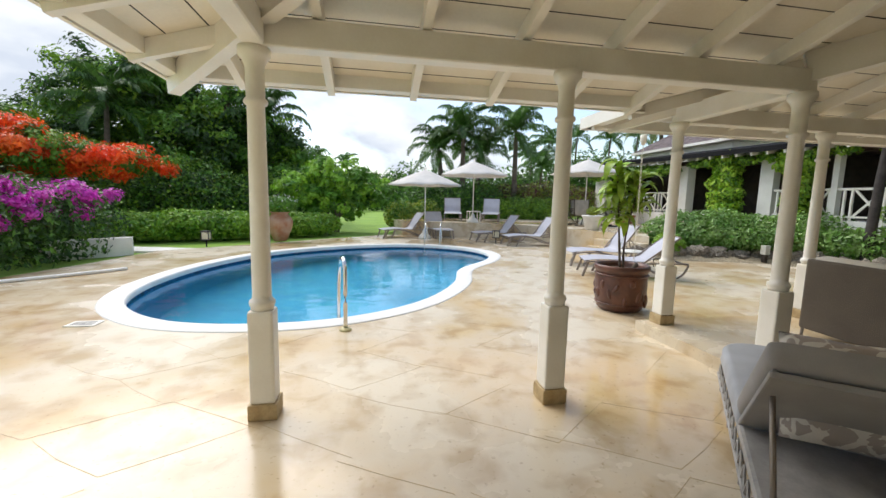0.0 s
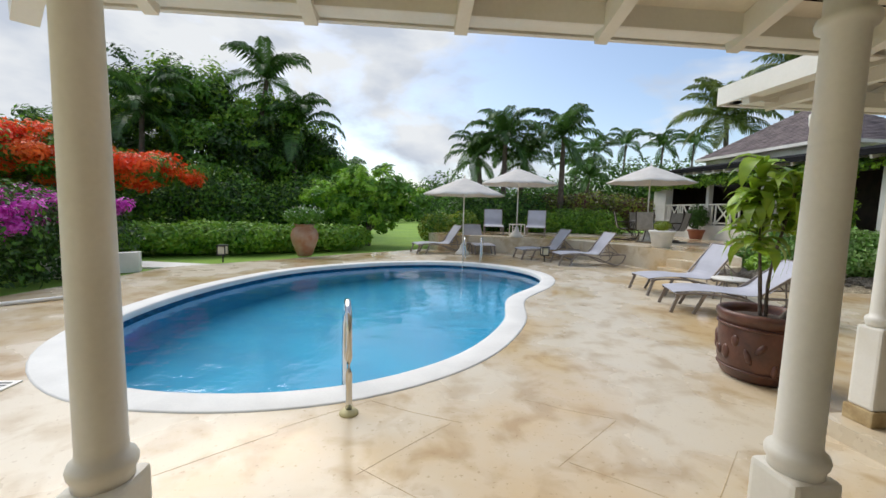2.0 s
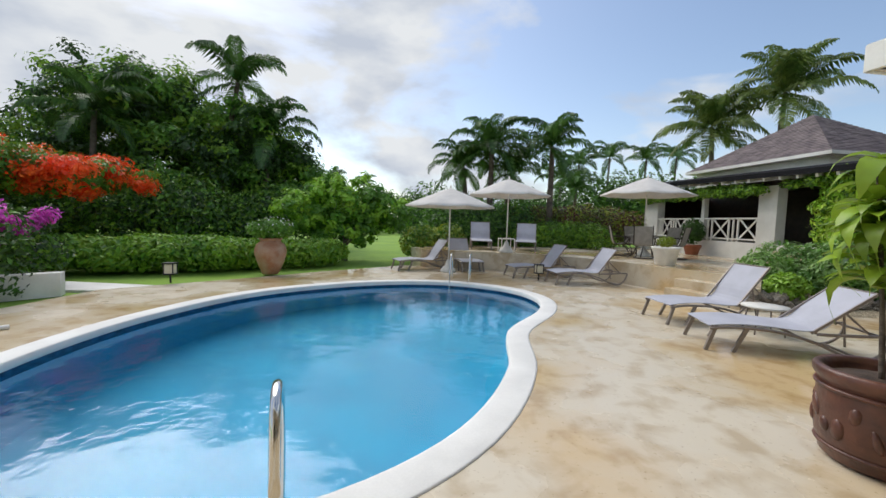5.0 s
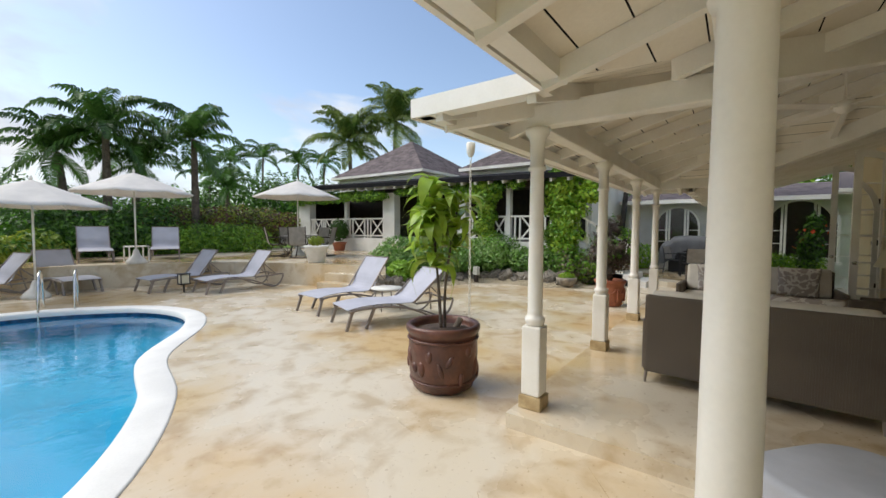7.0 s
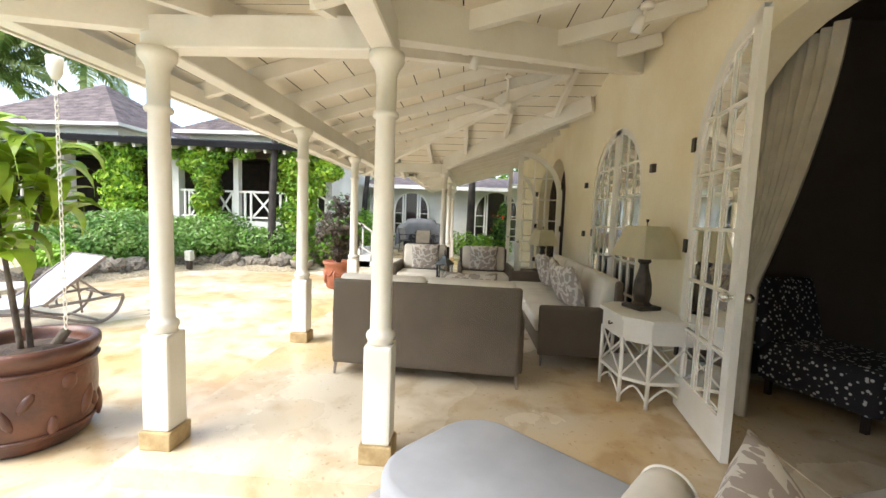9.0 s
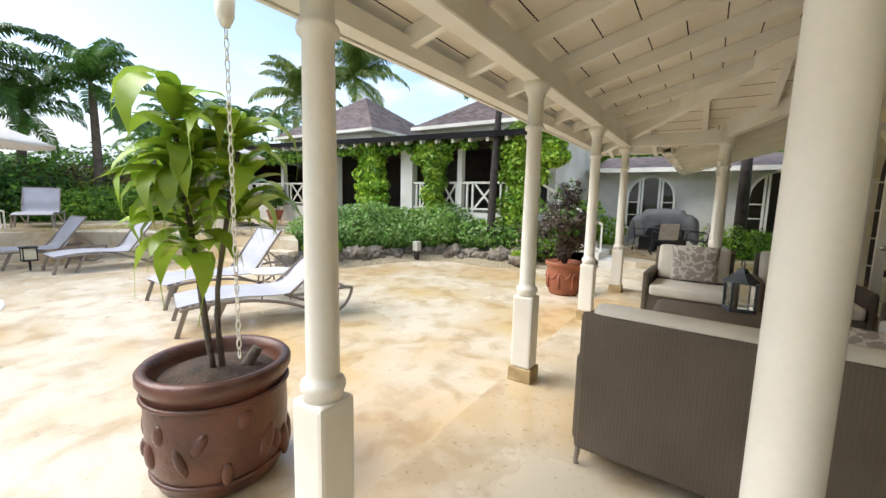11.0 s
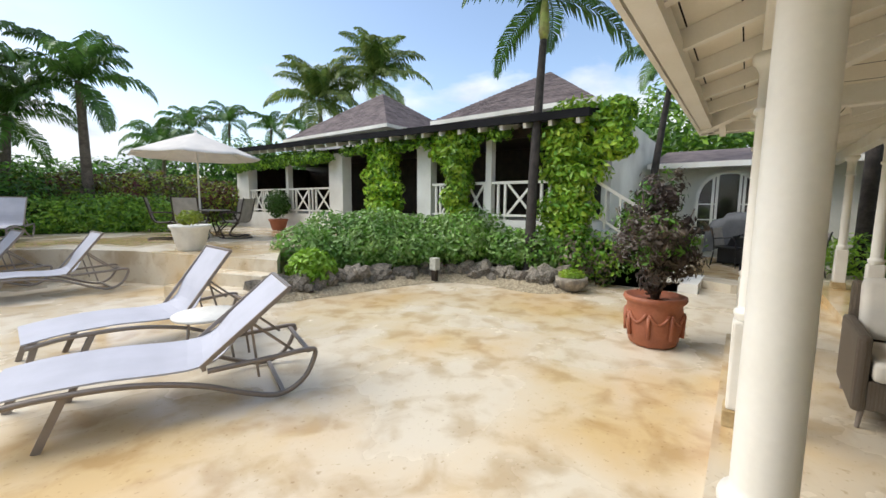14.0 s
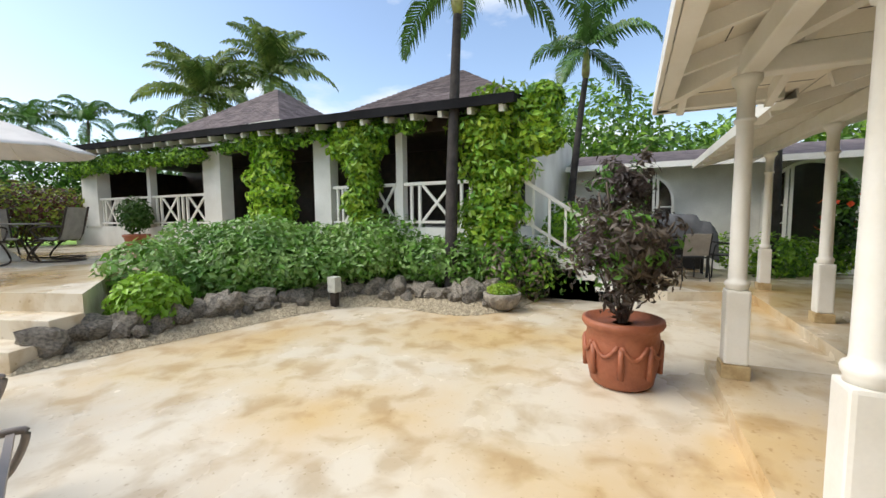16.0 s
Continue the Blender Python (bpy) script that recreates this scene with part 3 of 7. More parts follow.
def leaf_door(name, width, spring, label, flip, parent, grid=(3, 6), arch=True):
    """One glazed French door leaf: hinge edge at x = 0, free edge at x = width, its top an eighth or quarter arch."""
    top = spring + (width if arch else 0)
    st = 0.085

    def curve(x, inset=0.0):
        r = width - inset
        t = width - x
        return spring + math.sqrt(max(r * r - t * t, 0)) if arch else top - inset

    leaf = empty(name, label, "door")
    leaf.parent = parent
    bm = bmesh.new()
    box(bm, 0, st, -0.022, 0.022, 0.02, spring)
    box(bm, width - st, width, -0.022, 0.022, 0.02, curve(width - st) - 0.02)
    box(bm, st, width - st, -0.022, 0.022, 0.02, 0.26)
    ks = 14
    prev = None
    for k in range(ks + 1):
        a = math.pi / 2 * k / ks
        o = Vector((width - width * math.cos(a), 0, spring + width * math.sin(a)))
        i = Vector((width - (width - st) * math.cos(a), 0, spring + (width - st) * math.sin(a)))
        q = [bm.verts.new((p.x, y, p.z)) for p in (o, i) for y in (-0.022, 0.022)]
        if prev:
            for u, v in ((0, 1), (1, 3), (3, 2), (2, 0)):
                bm.faces.new((prev[u], prev[v], q[v], q[u]))
        prev = q
    bmesh.ops.recalc_face_normals(bm, faces=bm.faces[:])
    part("door_frame", bm, M["paint"], leaf, "white painted arched door frame")
    bm = bmesh.new()
    gx, gz = grid
    for i in range(1, gx):
        x = st + (width - 2 * st) * i / gx
        box(bm, x - 0.011, x + 0.011, -0.016, 0.016, 0.26, curve(x, st))
    hz = (top - 0.26 - 0.1) / gz
    for j in range(1, gz):
        z = 0.26 + hz * j
        x0 = st if z < spring else width - math.sqrt(max((width - st) ** 2 - (z - spring) ** 2, 0))
        box(bm, x0, width - st, -0.0155, 0.0155, z - 0.011, z + 0.011)
    part("glazing_bar", bm, M["paint"], leaf, "white glazing bars")
    bm = bmesh.new()
    vs = [bm.verts.new((st - 0.004, 0, 0.25)), bm.verts.new((width - st + 0.004, 0, 0.25))]
    for k in range(9):
        a = math.pi / 2 * (1 - k / 8)
        x = width - (width - st) * math.cos(a)
        vs.append(bm.verts.new((min(x, width - st), 0, spring + (width - st) * math.sin(a))))
    bm.faces.new(vs)
    g = part("pane", bm, M["glass"], leaf, "clear glass panes")
    g.visible_shadow = False
    bm = bmesh.new()
    bmesh.ops.create_uvsphere(bm, u_segments=12, v_segments=8, radius=0.03, matrix=Matrix.Translation((width - 0.04, 0.06, 1.0)))
    bmesh.ops.create_uvsphere(bm, u_segments=12, v_segments=8, radius=0.03, matrix=Matrix.Translation((width - 0.04, -0.06, 1.0)))
    tube(bm, [(width - 0.04, -0.06, 1.0), (width - 0.04, 0.06, 1.0)], 0.012)
    part("knob", bm, M["steel"], leaf, "round metal door knob", True)
    bm = bmesh.new()
    for z in (0.45, 1.25, 2.0):
        box(bm, -0.03, 0.03, -0.035, 0.035, z - 0.05, z + 0.05)
    part("hinge", bm, M["bronze"], leaf, "dark metal hinges")
    return leaf


def door_pair(centre, left_turn, right_turn, nm, spring=SPRING):
    zb = STEP_Z if centre > 3 else 0.0
    for sgn, turn in ((1, left_turn), (-1, right_turn)):
        lf = leaf_door(nm, HALF, spring - zb, "white arched French door leaf with small panes, " + ("closed" if turn == 0 else "standing open against the wall" if abs(turn) > 120 else "standing open"), sgn, None)
        m = Matrix.Translation((centre - sgn * HALF, 0.47 if turn == 0 else 0.52, zb + 0.004)) @ Matrix.Rotation(radians(turn * sgn), 4, "Z") @ Matrix.Diagonal((sgn, 1, 1, 1))
        for ch in lf.children:
            ch.data.transform(Matrix.Diagonal((sgn, 1, 1, 1)))
            if sgn < 0:
                ch.data.flip_normals()
        lf.matrix_basis = Matrix.Translation((centre - sgn * HALF, 0.46 if turn == 0 else 0.56, zb + 0.004)) @ Matrix.Rotation(radians(turn * sgn), 4, "Z")
        lf["kind"] = "structure"


door_pair(3.40, 172, 9, "door")
door_pair(6.05, 0, 0, "door", WIN_SPRING)
door_pair(9.22, 93, 96, "door")


# ---- veranda roof: beams, rafters, boarded ceilings ----
BZ0, BZ1 = 2.385, 2.56
CZ, SL = 2.68, 0.28
EAVE = 0.87


def plane_z(x, y):
    """Height of the boarded ceiling over a point of the plan."""
    low = CZ + SL * (2.72 - y)
    west = CZ + SL * (x + 0.77)
    bay = min(CZ + SL * (4.0 - y), CZ + SL * (x - 3.29), CZ + SL * (9.19 - x))
    return max(min(low, west), bay)


def clip_poly(poly, keep):
    """Keeps the side of a polygon for which keep(p) >= 0 (keep is linear)."""
    out = []
    for i, p in enumerate(poly):
        q = poly[(i + 1) % len(poly)]
        a, b = keep(p), keep(q)
        if a >= 0:
            out.append(p)
        if (a >= 0) != (b >= 0):
            t = a / (a - b)
            out.append((p[0] + (q[0] - p[0]) * t, p[1] + (q[1] - p[1]) * t))
    return out


# planes: outline in plan, height, and the direction of the boards
PLANES = []
WE, EE, FE, BE = -0.77 - EAVE, 15.6, 2.72 + EAVE, 4.0 + 0.58
PLANES.append(([(1.45, 0.5), (5.51, 0.5), (3.29 - EAVE, FE), (WE, FE)], lambda x, y: CZ + SL * (2.72 - y), "x"))
PLANES.append(([(6.97, 0.5), (EE, 0.5), (EE, FE), (9.19 + EAVE, FE)], lambda x, y: CZ + SL * (2.72 - y), "x"))
PLANES.append(([(WE, FE), (WE, 0.5), (1.45, 0.5)], lambda x, y: CZ + SL * (x + 0.77), "y"))
PLANES.append(([(2.71, BE), (3.29 - EAVE, BE), (3.29 - EAVE, FE), (5.51, 0.5), (6.24, 0.5), (6.24, 1.05)], lambda x, y: CZ + SL * (x - 3.29), "y"))
PLANES.append(([(9.19 + EAVE, BE), (9.77, BE), (6.24, 1.05), (6.24, 0.5), (6.97, 0.5), (9.19 + EAVE, FE)], lambda x, y: CZ + SL * (9.19 - x), "y"))
PLANES.append(([(2.71, BE), (6.24, 1.05), (9.77, BE)], lambda x, y: CZ + SL * (4.0 - y), "x"))


def area(poly):
    return 0.5 * sum(poly[i][0] * poly[(i + 1) % len(poly)][1] - poly[(i + 1) % len(poly)][0] * poly[i][1] for i in range(len(poly)))


ceil_bm, roof_bm = bmesh.new(), bmesh.new()
BW = 0.26
for poly, hz, ax in PLANES:
    k = 0 if ax == "x" else 1
    lo, hi = min(p[1 - k] for p in poly), max(p[1 - k] for p in poly)
    c = lo
    while c < hi:
        strip = clip_poly(clip_poly(poly, lambda p: p[1 - k] - c - 0.0045), lambda p: c + BW - 0.0045 - p[1 - k])
        c += BW
        if len(strip) < 3 or abs(area(strip)) < 1e-4:
            continue
        vs = [ceil_bm.verts.new((p[0], p[1], hz(*p))) for p in strip]
        f = ceil_bm.faces.new(vs)
        f.normal_update()
        if f.normal.z > 0:
            f.normal_flip()
    for dz in (0.012, 0.04):
        vs = [roof_bm.verts.new((p[0], p[1], hz(*p) + dz)) for p in poly]
        f = roof_bm.faces.new(vs)
        f.normal_update()
        if (f.normal.z > 0) != (dz > 0.03):
            f.normal_flip()
    # rafters run across the boards, down the slope
    lo, hi = min(p[k] for p in poly), max(p[k] for p in poly)
    c = math.ceil((lo + 0.4) / 0.68) * 0.68 - 0.4
    while c < hi:
        strip = clip_poly(clip_poly(poly, lambda p: p[k] - c + 0.03), lambda p: c + 0.03 - p[k])
        c += 0.68
        if len(strip) < 3:
            continue
        o = sorted(strip, key=lambda p: p[1 - k])
        a, b = o[0][1 - k], o[-1][1 - k]
        if b - a < 0.25:
            continue
        m = c - 0.68
        if ax == "x":
            pa, pb = (m, a + 0.02), (m, b - 0.03)
        else:
            pa, pb = (a + 0.02, m), (b - 0.03, m)
        if ax == "y":
            pa, pb = (pa[0], m), (pb[0], m)
        A, B = Vector((*pa, hz(*pa) - 0.062)), Vector((*pb, hz(*pb) - 0.062))
        rb = bmesh.new()
        bar(rb, A, B, 0.06, 0.115)
        meshob("rafter", rb, M["paint"], None, "white painted rafter under the veranda roof", kind="structure")
ceiling_v = meshob("ceiling_veranda", ceil_bm, M["board"], None, "cream painted boarded veranda ceiling with dark joints", kind="structure")
meshob("roof_veranda", roof_bm, M["felt"], None, "pale veranda roof deck", kind="structure")


def hip(a, b, hz, w=0.09, h=0.19, lab="white painted hip rafter"):
    bm = bmesh.new()
    A, B = Vector((*a, hz(*a) - 0.1)), Vector((*b, hz(*b) - 0.1))
    bar(bm, A, B, w, h)
    meshob("hip_rafter", bm, M["paint"], None, lab, kind="structure")


low = PLANES[0][1]
hip((WE + 0.04, FE - 0.04), (1.42, 0.53), low)
hip((3.29, 2.72), (5.48, 0.53), low, 0.11, 0.24)
hip((9.19, 2.72), (7.0, 0.53), low, 0.11, 0.24)
bay = PLANES[5][1]
hip((2.75, BE - 0.04), (6.22, 1.07), bay)
hip((9.73, BE - 0.04), (6.26, 1.07), bay)


def beam(a, b, label="thick white painted timber beam"):
    bm = bmesh.new()
    bar(bm, Vector((*a, (BZ0 + BZ1) / 2)), Vector((*b, (BZ0 + BZ1) / 2)), 0.13, BZ1 - BZ0)
    bmesh.ops.bevel(bm, geom=bm.edges[:], offset=0.008, segments=1, affect="EDGES")
    meshob("beam", bm, M["paint"], None, label, kind="structure")


beam((-0.83, 2.72), (3.35, 2.72))
beam((-0.77, 2.65), (-0.77, 0.5))
beam((3.29, 2.79), (3.29, 4.06))
beam((3.36, 4.0), (9.12, 4.0))
beam((9.19, 4.06), (9.19, 2.79))
beam((9.13, 2.72), (15.6, 2.72))


def fascia(a, b, z):
    bm = bmesh.new()
    bar(bm, (*a, z + 0.005), (*b, z + 0.005), 0.03, 0.13)
    meshob("fascia", bm, M["paint"], None, "white fascia board at the eave", kind="structure")
    bm = bmesh.new()
    d = (Vector(b) - Vector(a)).normalized()
    w = Vector((d.y, -d.x)) * 0.06
    # gutter with a lip
    for o, h0, h1, t in ((0.2, 0.0, 0.0, 0.11), (1.1, 0.05, 0.0, 0.012)):
        off = Vector((-d.y, d.x)) * (0.02 + 0.055 * (1 if o < 1 else 2))
        if o < 1:
            bar(bm, (a[0] + off.x, a[1] + off.y, z - 0.045), (b[0] + off.x, b[1] + off.y, z - 0.045), 0.10, 0.012)
        else:
            bar(bm, (a[0] + off.x, a[1] + off.y, z + 0.005), (b[0] + off.x, b[1] + off.y, z + 0.005), 0.012, 0.11)
    meshob("gutter", bm, M["paint"], None, "white gutter along the eave", kind="structure")


EZ = CZ - SL * EAVE - 0.01
fascia((3.29 - EAVE, FE), (WE, FE), EZ)
fascia((WE, FE), (WE, 0.5), EZ)
fascia((3.29 - EAVE, BE), (3.29 - EAVE, FE), EZ)
fascia((9.19 + EAVE, BE), (3.29 - EAVE, BE), EZ)
fascia((9.19 + EAVE, FE), (9.19 + EAVE, BE), EZ)
fascia((EE, FE), (9.19 + EAVE, FE), EZ)


# ---- columns ----
def column(z0, name="column"):
    c = empty(name, "white painted turned timber column on a square pedestal" + (" on the raised veranda floor" if z0 else " on the pool deck"), "column", group="veranda columns")
    c["kind"] = "structure"
    top = 2.385 - z0
    bm = boxm(-0.094, 0.094, -0.094, 0.094, 0, 0.11, 0.010)
    part("base_block", bm, M["stone_base"], c, "worn yellow stone block")
    bm = bmesh.new()
    box(bm, -0.08, 0.08, -0.08, 0.08, 0.11, 0.74 - z0 * 0.5, 0.018)
    part("pedestal", bm, M["paint"], c, "square pedestal with chamfered corners")
    h0 = 0.74 - z0 * 0.5
    prof = [(0.072, h0), (0.072, h0 + 0.02), (0.080, h0 + 0.035), (0.082, h0 + 0.05), (0.077, h0 + 0.065), (0.062, h0 + 0.075), (0.060, h0 + 0.1), (0.059, h0 + 0.45), (0.053, top - 0.34),
            (0.068, top - 0.335), (0.072, top - 0.32), (0.068, top - 0.305), (0.056, top - 0.30), (0.056, top - 0.12), (0.064, top - 0.09), (0.080, top - 0.06), (0.092, top - 0.05), (0.096, top - 0.03), (0.096, top - 0.0)]
    bm = bmesh.new()
    lathe(bm, prof, 28)
    ob = part("shaft", bm, M["paint"], c, "tapered round shaft with moulded rings", True)
    return c


COLS0 = [(-0.785, 2.73), (1.265, 2.675)]
COLS1 = [(3.28, 2.71), (3.27, 3.99), (5.26, 3.995), (7.27, 4.01), (9.175, 4.01), (9.19, 2.72), (11.5, 2.72), (13.8, 2.72)]
c0, c1 = column(0.0), column(STEP_Z)
c0.matrix_basis = pose(*COLS0[0], 0)
c1.matrix_basis = pose(*COLS1[0], STEP_Z)
for p in COLS0[1:]:
    copy_thing(c0, pose(*p, 0))
for p in COLS1[1:]:
    copy_thing(c1, pose(*p, STEP_Z))


# ---- building across the yard ----
RX = 17.25
src = bmesh.new()
arched_wall(src, -6.2, 2.5, 0.0, 2.72, [(-4.5, 0.72, 1.75, 0.75), (-1.1, 0.85, 1.75, 0.75)], 0.0, 0.3)
bmesh.ops.transform(src, matrix=Matrix(((0, 1, 0, RX), (-1, 0, 0, 0), (0, 0, 1, 0), (0, 0, 0, 1))), verts=src.verts[:])
bmesh.ops.recalc_face_normals(src, faces=src.faces[:])
meshob("wall_yard", src, M["wall_white"], None, "white plastered wall across the yard with arched windows", kind="structure")
bm = bmesh.new()
bm.faces.new([bm.verts.new(p) for p in ((RX - 0.55, -3.0, 2.66), (RX - 0.55, 6.35, 2.66), (RX + 2.4, 6.35, 3.32), (RX + 2.4, -3.0, 3.32))])
meshob("roof_yard", bm, M["shingle"], None, "grey shingle roof of the yard building", kind="structure")
meshob("fascia", boxm(RX - 0.58, RX - 0.54, -3.0, 6.38, 2.54, 2.68), M["paint"], None, "white fascia board of the yard building", kind="structure")
meshob("soffit", boxm(RX - 0.54, RX + 0.02, -3.0, 6.35, 2.6, 2.64), M["paint"], None, "white soffit", kind="structure")
# added sheet whose dark colour makes the window openings look unlit
meshob("inside_yard", boxm(RX + 2.2, RX + 2.3, -3, 6.2, 0, 2.7), M["inside"], None, "added inner wall coloured dark to stand for indoor shade", kind="structure")


def arch_window(name, y, half, spring, sill, door_half):
    w = empty(name, "white arched window with side lights", "window")
    w["kind"] = "structure"
    fr = bmesh.new()

    def hgt(t):
        return spring + math.sqrt(max(half * half - t * t, 0))
    for t in (-half + 0.03, -door_half - 0.09, -door_half, 0.0 if name == "x" else door_half, door_half + 0.09, half - 0.03):
        box(fr, RX - 0.02, RX + 0.06, y + t - 0.03, y + t + 0.03, sill, max(hgt(t) - 0.02, sill + 0.4))
    ks = 16
    prev = None
    for k in range(ks + 1):
        a = math.pi * k / ks
        q = []
        for r in (half, half - 0.07):
            for xx in (RX - 0.03, RX + 0.06):
                q.append(fr.verts.new((xx, y - r * math.cos(a), spring + r * math.sin(a))))
        if prev:
            for u, v in ((0, 1), (1, 3), (3, 2), (2, 0)):
                fr.faces.new((prev[u], prev[v], q[v], q[u]))
        prev = q
    box(fr, RX - 0.06, RX + 0.08, y - half - 0.06, y + half + 0.06, sill - 0.07, sill)
    for z in (sill + 0.42, sill + 0.84):
        box(fr, RX, RX + 0.03, y - half, y - door_half, z - 0.015, z + 0.015)
        box(fr, RX, RX + 0.03, y + door_half, y + half, z - 0.015, z + 0.015)
    bmesh.ops.recalc_face_normals(fr, faces=fr.faces[:])
    part("window_frame", fr, M["paint"], w, "white painted frame")
    bm = bmesh.new()
    vs = [bm.verts.new((RX + 0.035, y - half * math.cos(math.pi * k / 16), spring + half * math.sin(math.pi * k / 16))) for k in range(17)]
    vs += [bm.verts.new((RX + 0.035, y + half, sill)), bm.verts.new((RX + 0.035, y - half, sill))]
    bm.faces.new(vs)
    g = part("pane", bm, M["glass"], w, "reflecting glass, dark from the dark coloured wall behind")
    g.visible_shadow = False


arch_window("window_yard", 4.5, 0.72, 1.75, 0.75, 0.25)
arch_window("window_yard", 1.1, 0.85, 1.75, 0.75, 0.35)


# ---- garden pavilion ----
PX, PF = 12.15, 1.18
PAV = [(12.2, 6.5), (12.2, 21.2), (19.0, 21.2), (19.0, 6.5)]
meshob("floor_pavilion", slab(PAV, 0.0, PF), M["wall_white"], None, "white plinth of the garden pavilion", kind="structure")
bm = bmesh.new()
box(bm, PX, PX + 0.35, 13.95, 14.6, PF, 3.05)
box(bm, PX, PX + 0.35, 19.6, 20.5, PF, 3.05)
box(bm, PX, PX + 0.25, 10.5, 10.95, PF, 3.05)
box(bm, PX + 0.02, PX + 0.2, 8.75, 8.9, PF, 3.05)
box(bm, PX + 0.02, PX + 0.2, 16.9, 17.05, PF, 3.05)
box(bm, PX + 0.02, PX + 0.2, 6.5, 6.65, PF, 3.05)
box(bm, 13.5, 18.8, 6.5, 6.7, PF, 3.5)
meshob("wall_pavilion", bm, M["wall_white"], None, "white piers and posts of the pavilion", kind="structure")
# inner wall and ceiling hold the interior shade in their near-black colour
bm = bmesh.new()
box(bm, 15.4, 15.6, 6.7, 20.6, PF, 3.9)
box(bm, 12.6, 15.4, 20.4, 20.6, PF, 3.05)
meshob("wall_pavilion_inside", bm, M["dark_wood_and_shade"], None, "wall deep in the pavilion, coloured dark for the shade inside", kind="structure")
# beam lies under the eave, its shade is put into the dark colour
meshob("beam_pavilion", boxm(PX + 0.06, PX + 0.3, 6.5, 20.5, 2.95, 3.18), M["dark_wood_and_shade"], None, "beam over the pavilion openings, coloured dark for the eave shade", kind="structure")
meshob("ceiling_pavilion", boxm(12.3, 15.5, 6.6, 20.5, 3.19, 3.22), M["dark_wood_and_shade"], None, "pavilion ceiling, coloured dark for the shade inside", kind="structure")
bm = bmesh.new()
RE = 11.45
q = [(RE, 6.4, 3.12), (RE, 20.9, 3.42), (13.9, 20.9, 3.85), (13.9, 6.4, 3.56)]
bm.faces.new([bm.verts.new(p) for p in q][::-1])
bm.faces.new([bm.verts.new((a, b, c + 0.09)) for a, b, c in q])
bar(bm, (RE, 6.38, 3.15), (RE, 20.9, 3.45), 0.04, 0.15)
bar(bm, (RE, 6.4, 3.15), (13.9, 6.4, 3.6), 0.04, 0.12)
meshob("roof_pavilion_edge", bm, M["felt"], None, "black low roof over the pavilion front", kind="structure")
bm = bmesh.new()
y = 6.6
while y < 20.8:
    ey = 3.03 + (y - 6.4) * 0.0207
    bar(bm, (RE + 0.06, y, ey), (12.6, y, ey + 0.2), 0.07, 0.1)
    y += 0.52
meshob("rafter_tails", bm, M["paint"], None, "white rafter tails under the pavilion eave", kind="structure")


def hip_roof(x0, x1, y0, y1, z0, z1, name):
    """A shingled hip roof over a white band, its courses stepped."""
    e = empty(name, "grey cedar shingle hip roof with a white boarded band", "roof")
    e["kind"] = "structure"
    cx, cy = (x0 + x1) / 2, (y0 + y1) / 2
    N = 26
    bm = bmesh.new()
    for k in range(N):
        t0, t1 = k / N, (k + 1) / N
        def ring(t, z):
            return [(x0 + (cx - x0) * t, y0 + (cy - y0) * t, z), (x1 + (cx - x1) * t, y0 + (cy - y0) * t, z), (x1 + (cx - x1) * t, y1 + (cy - y1) * t, z), (x0 + (cx - x0) * t, y1 + (cy - y1) * t, z)]
        za, zb = z0 + (z1 - z0) * t0 + 0.03, z0 + (z1 - z0) * t1
        A, B, C = ring(t0, za), ring(t1, zb + 0.005), ring(t0, za - 0.035)
        for s in range(4):
            u = (s + 1) % 4
            cnt = max(1, int((Vector(A[u]) - Vector(A[s])).length / 0.3))
            for i in range(cnt):
                f0, f1 = i / cnt, (i + 1) / cnt
                j = random.uniform(-0.006, 0.006)
                vs = [Vector(A[s]).lerp(Vector(A[u]), f0), Vector(A[s]).lerp(Vector(A[u]), f1), Vector(B[s]).lerp(Vector(B[u]), f1), Vector(B[s]).lerp(Vector(B[u]), f0)]
                vs[0].z += j
                vs[1].z += j
                bv = [bm.verts.new(v) for v in vs]
                bm.faces.new(bv)
                lo = [bm.verts.new(Vector(C[s]).lerp(Vector(C[u]), f)) for f in (f1, f0)]
                bm.faces.new((bv[1], bv[0], lo[1], lo[0]))
    part("shingles", bm, M["shingle"], e, "weathered grey shingles in courses", kind="stuff")
    bm = bmesh.new()
    box(bm, x0 + 0.3, x1 - 0.3, y0 + 0.3, y1 - 0.3, z0 - 0.75, z0 - 0.02)
    box(bm, x0 - 0.04, x1 + 0.04, y0 - 0.04, y1 + 0.04, z0 - 0.12, z0 + 0.0)
    part("band", bm, M["wall_white"], e, "white boarded band")


hip_roof(14.5, 20.5, 14.4, 20.9, 4.35, 6.5, "roof_back")
hip_roof(14.3, 20.7, 7.2, 12.2, 4.12, 5.98, "roof_front")


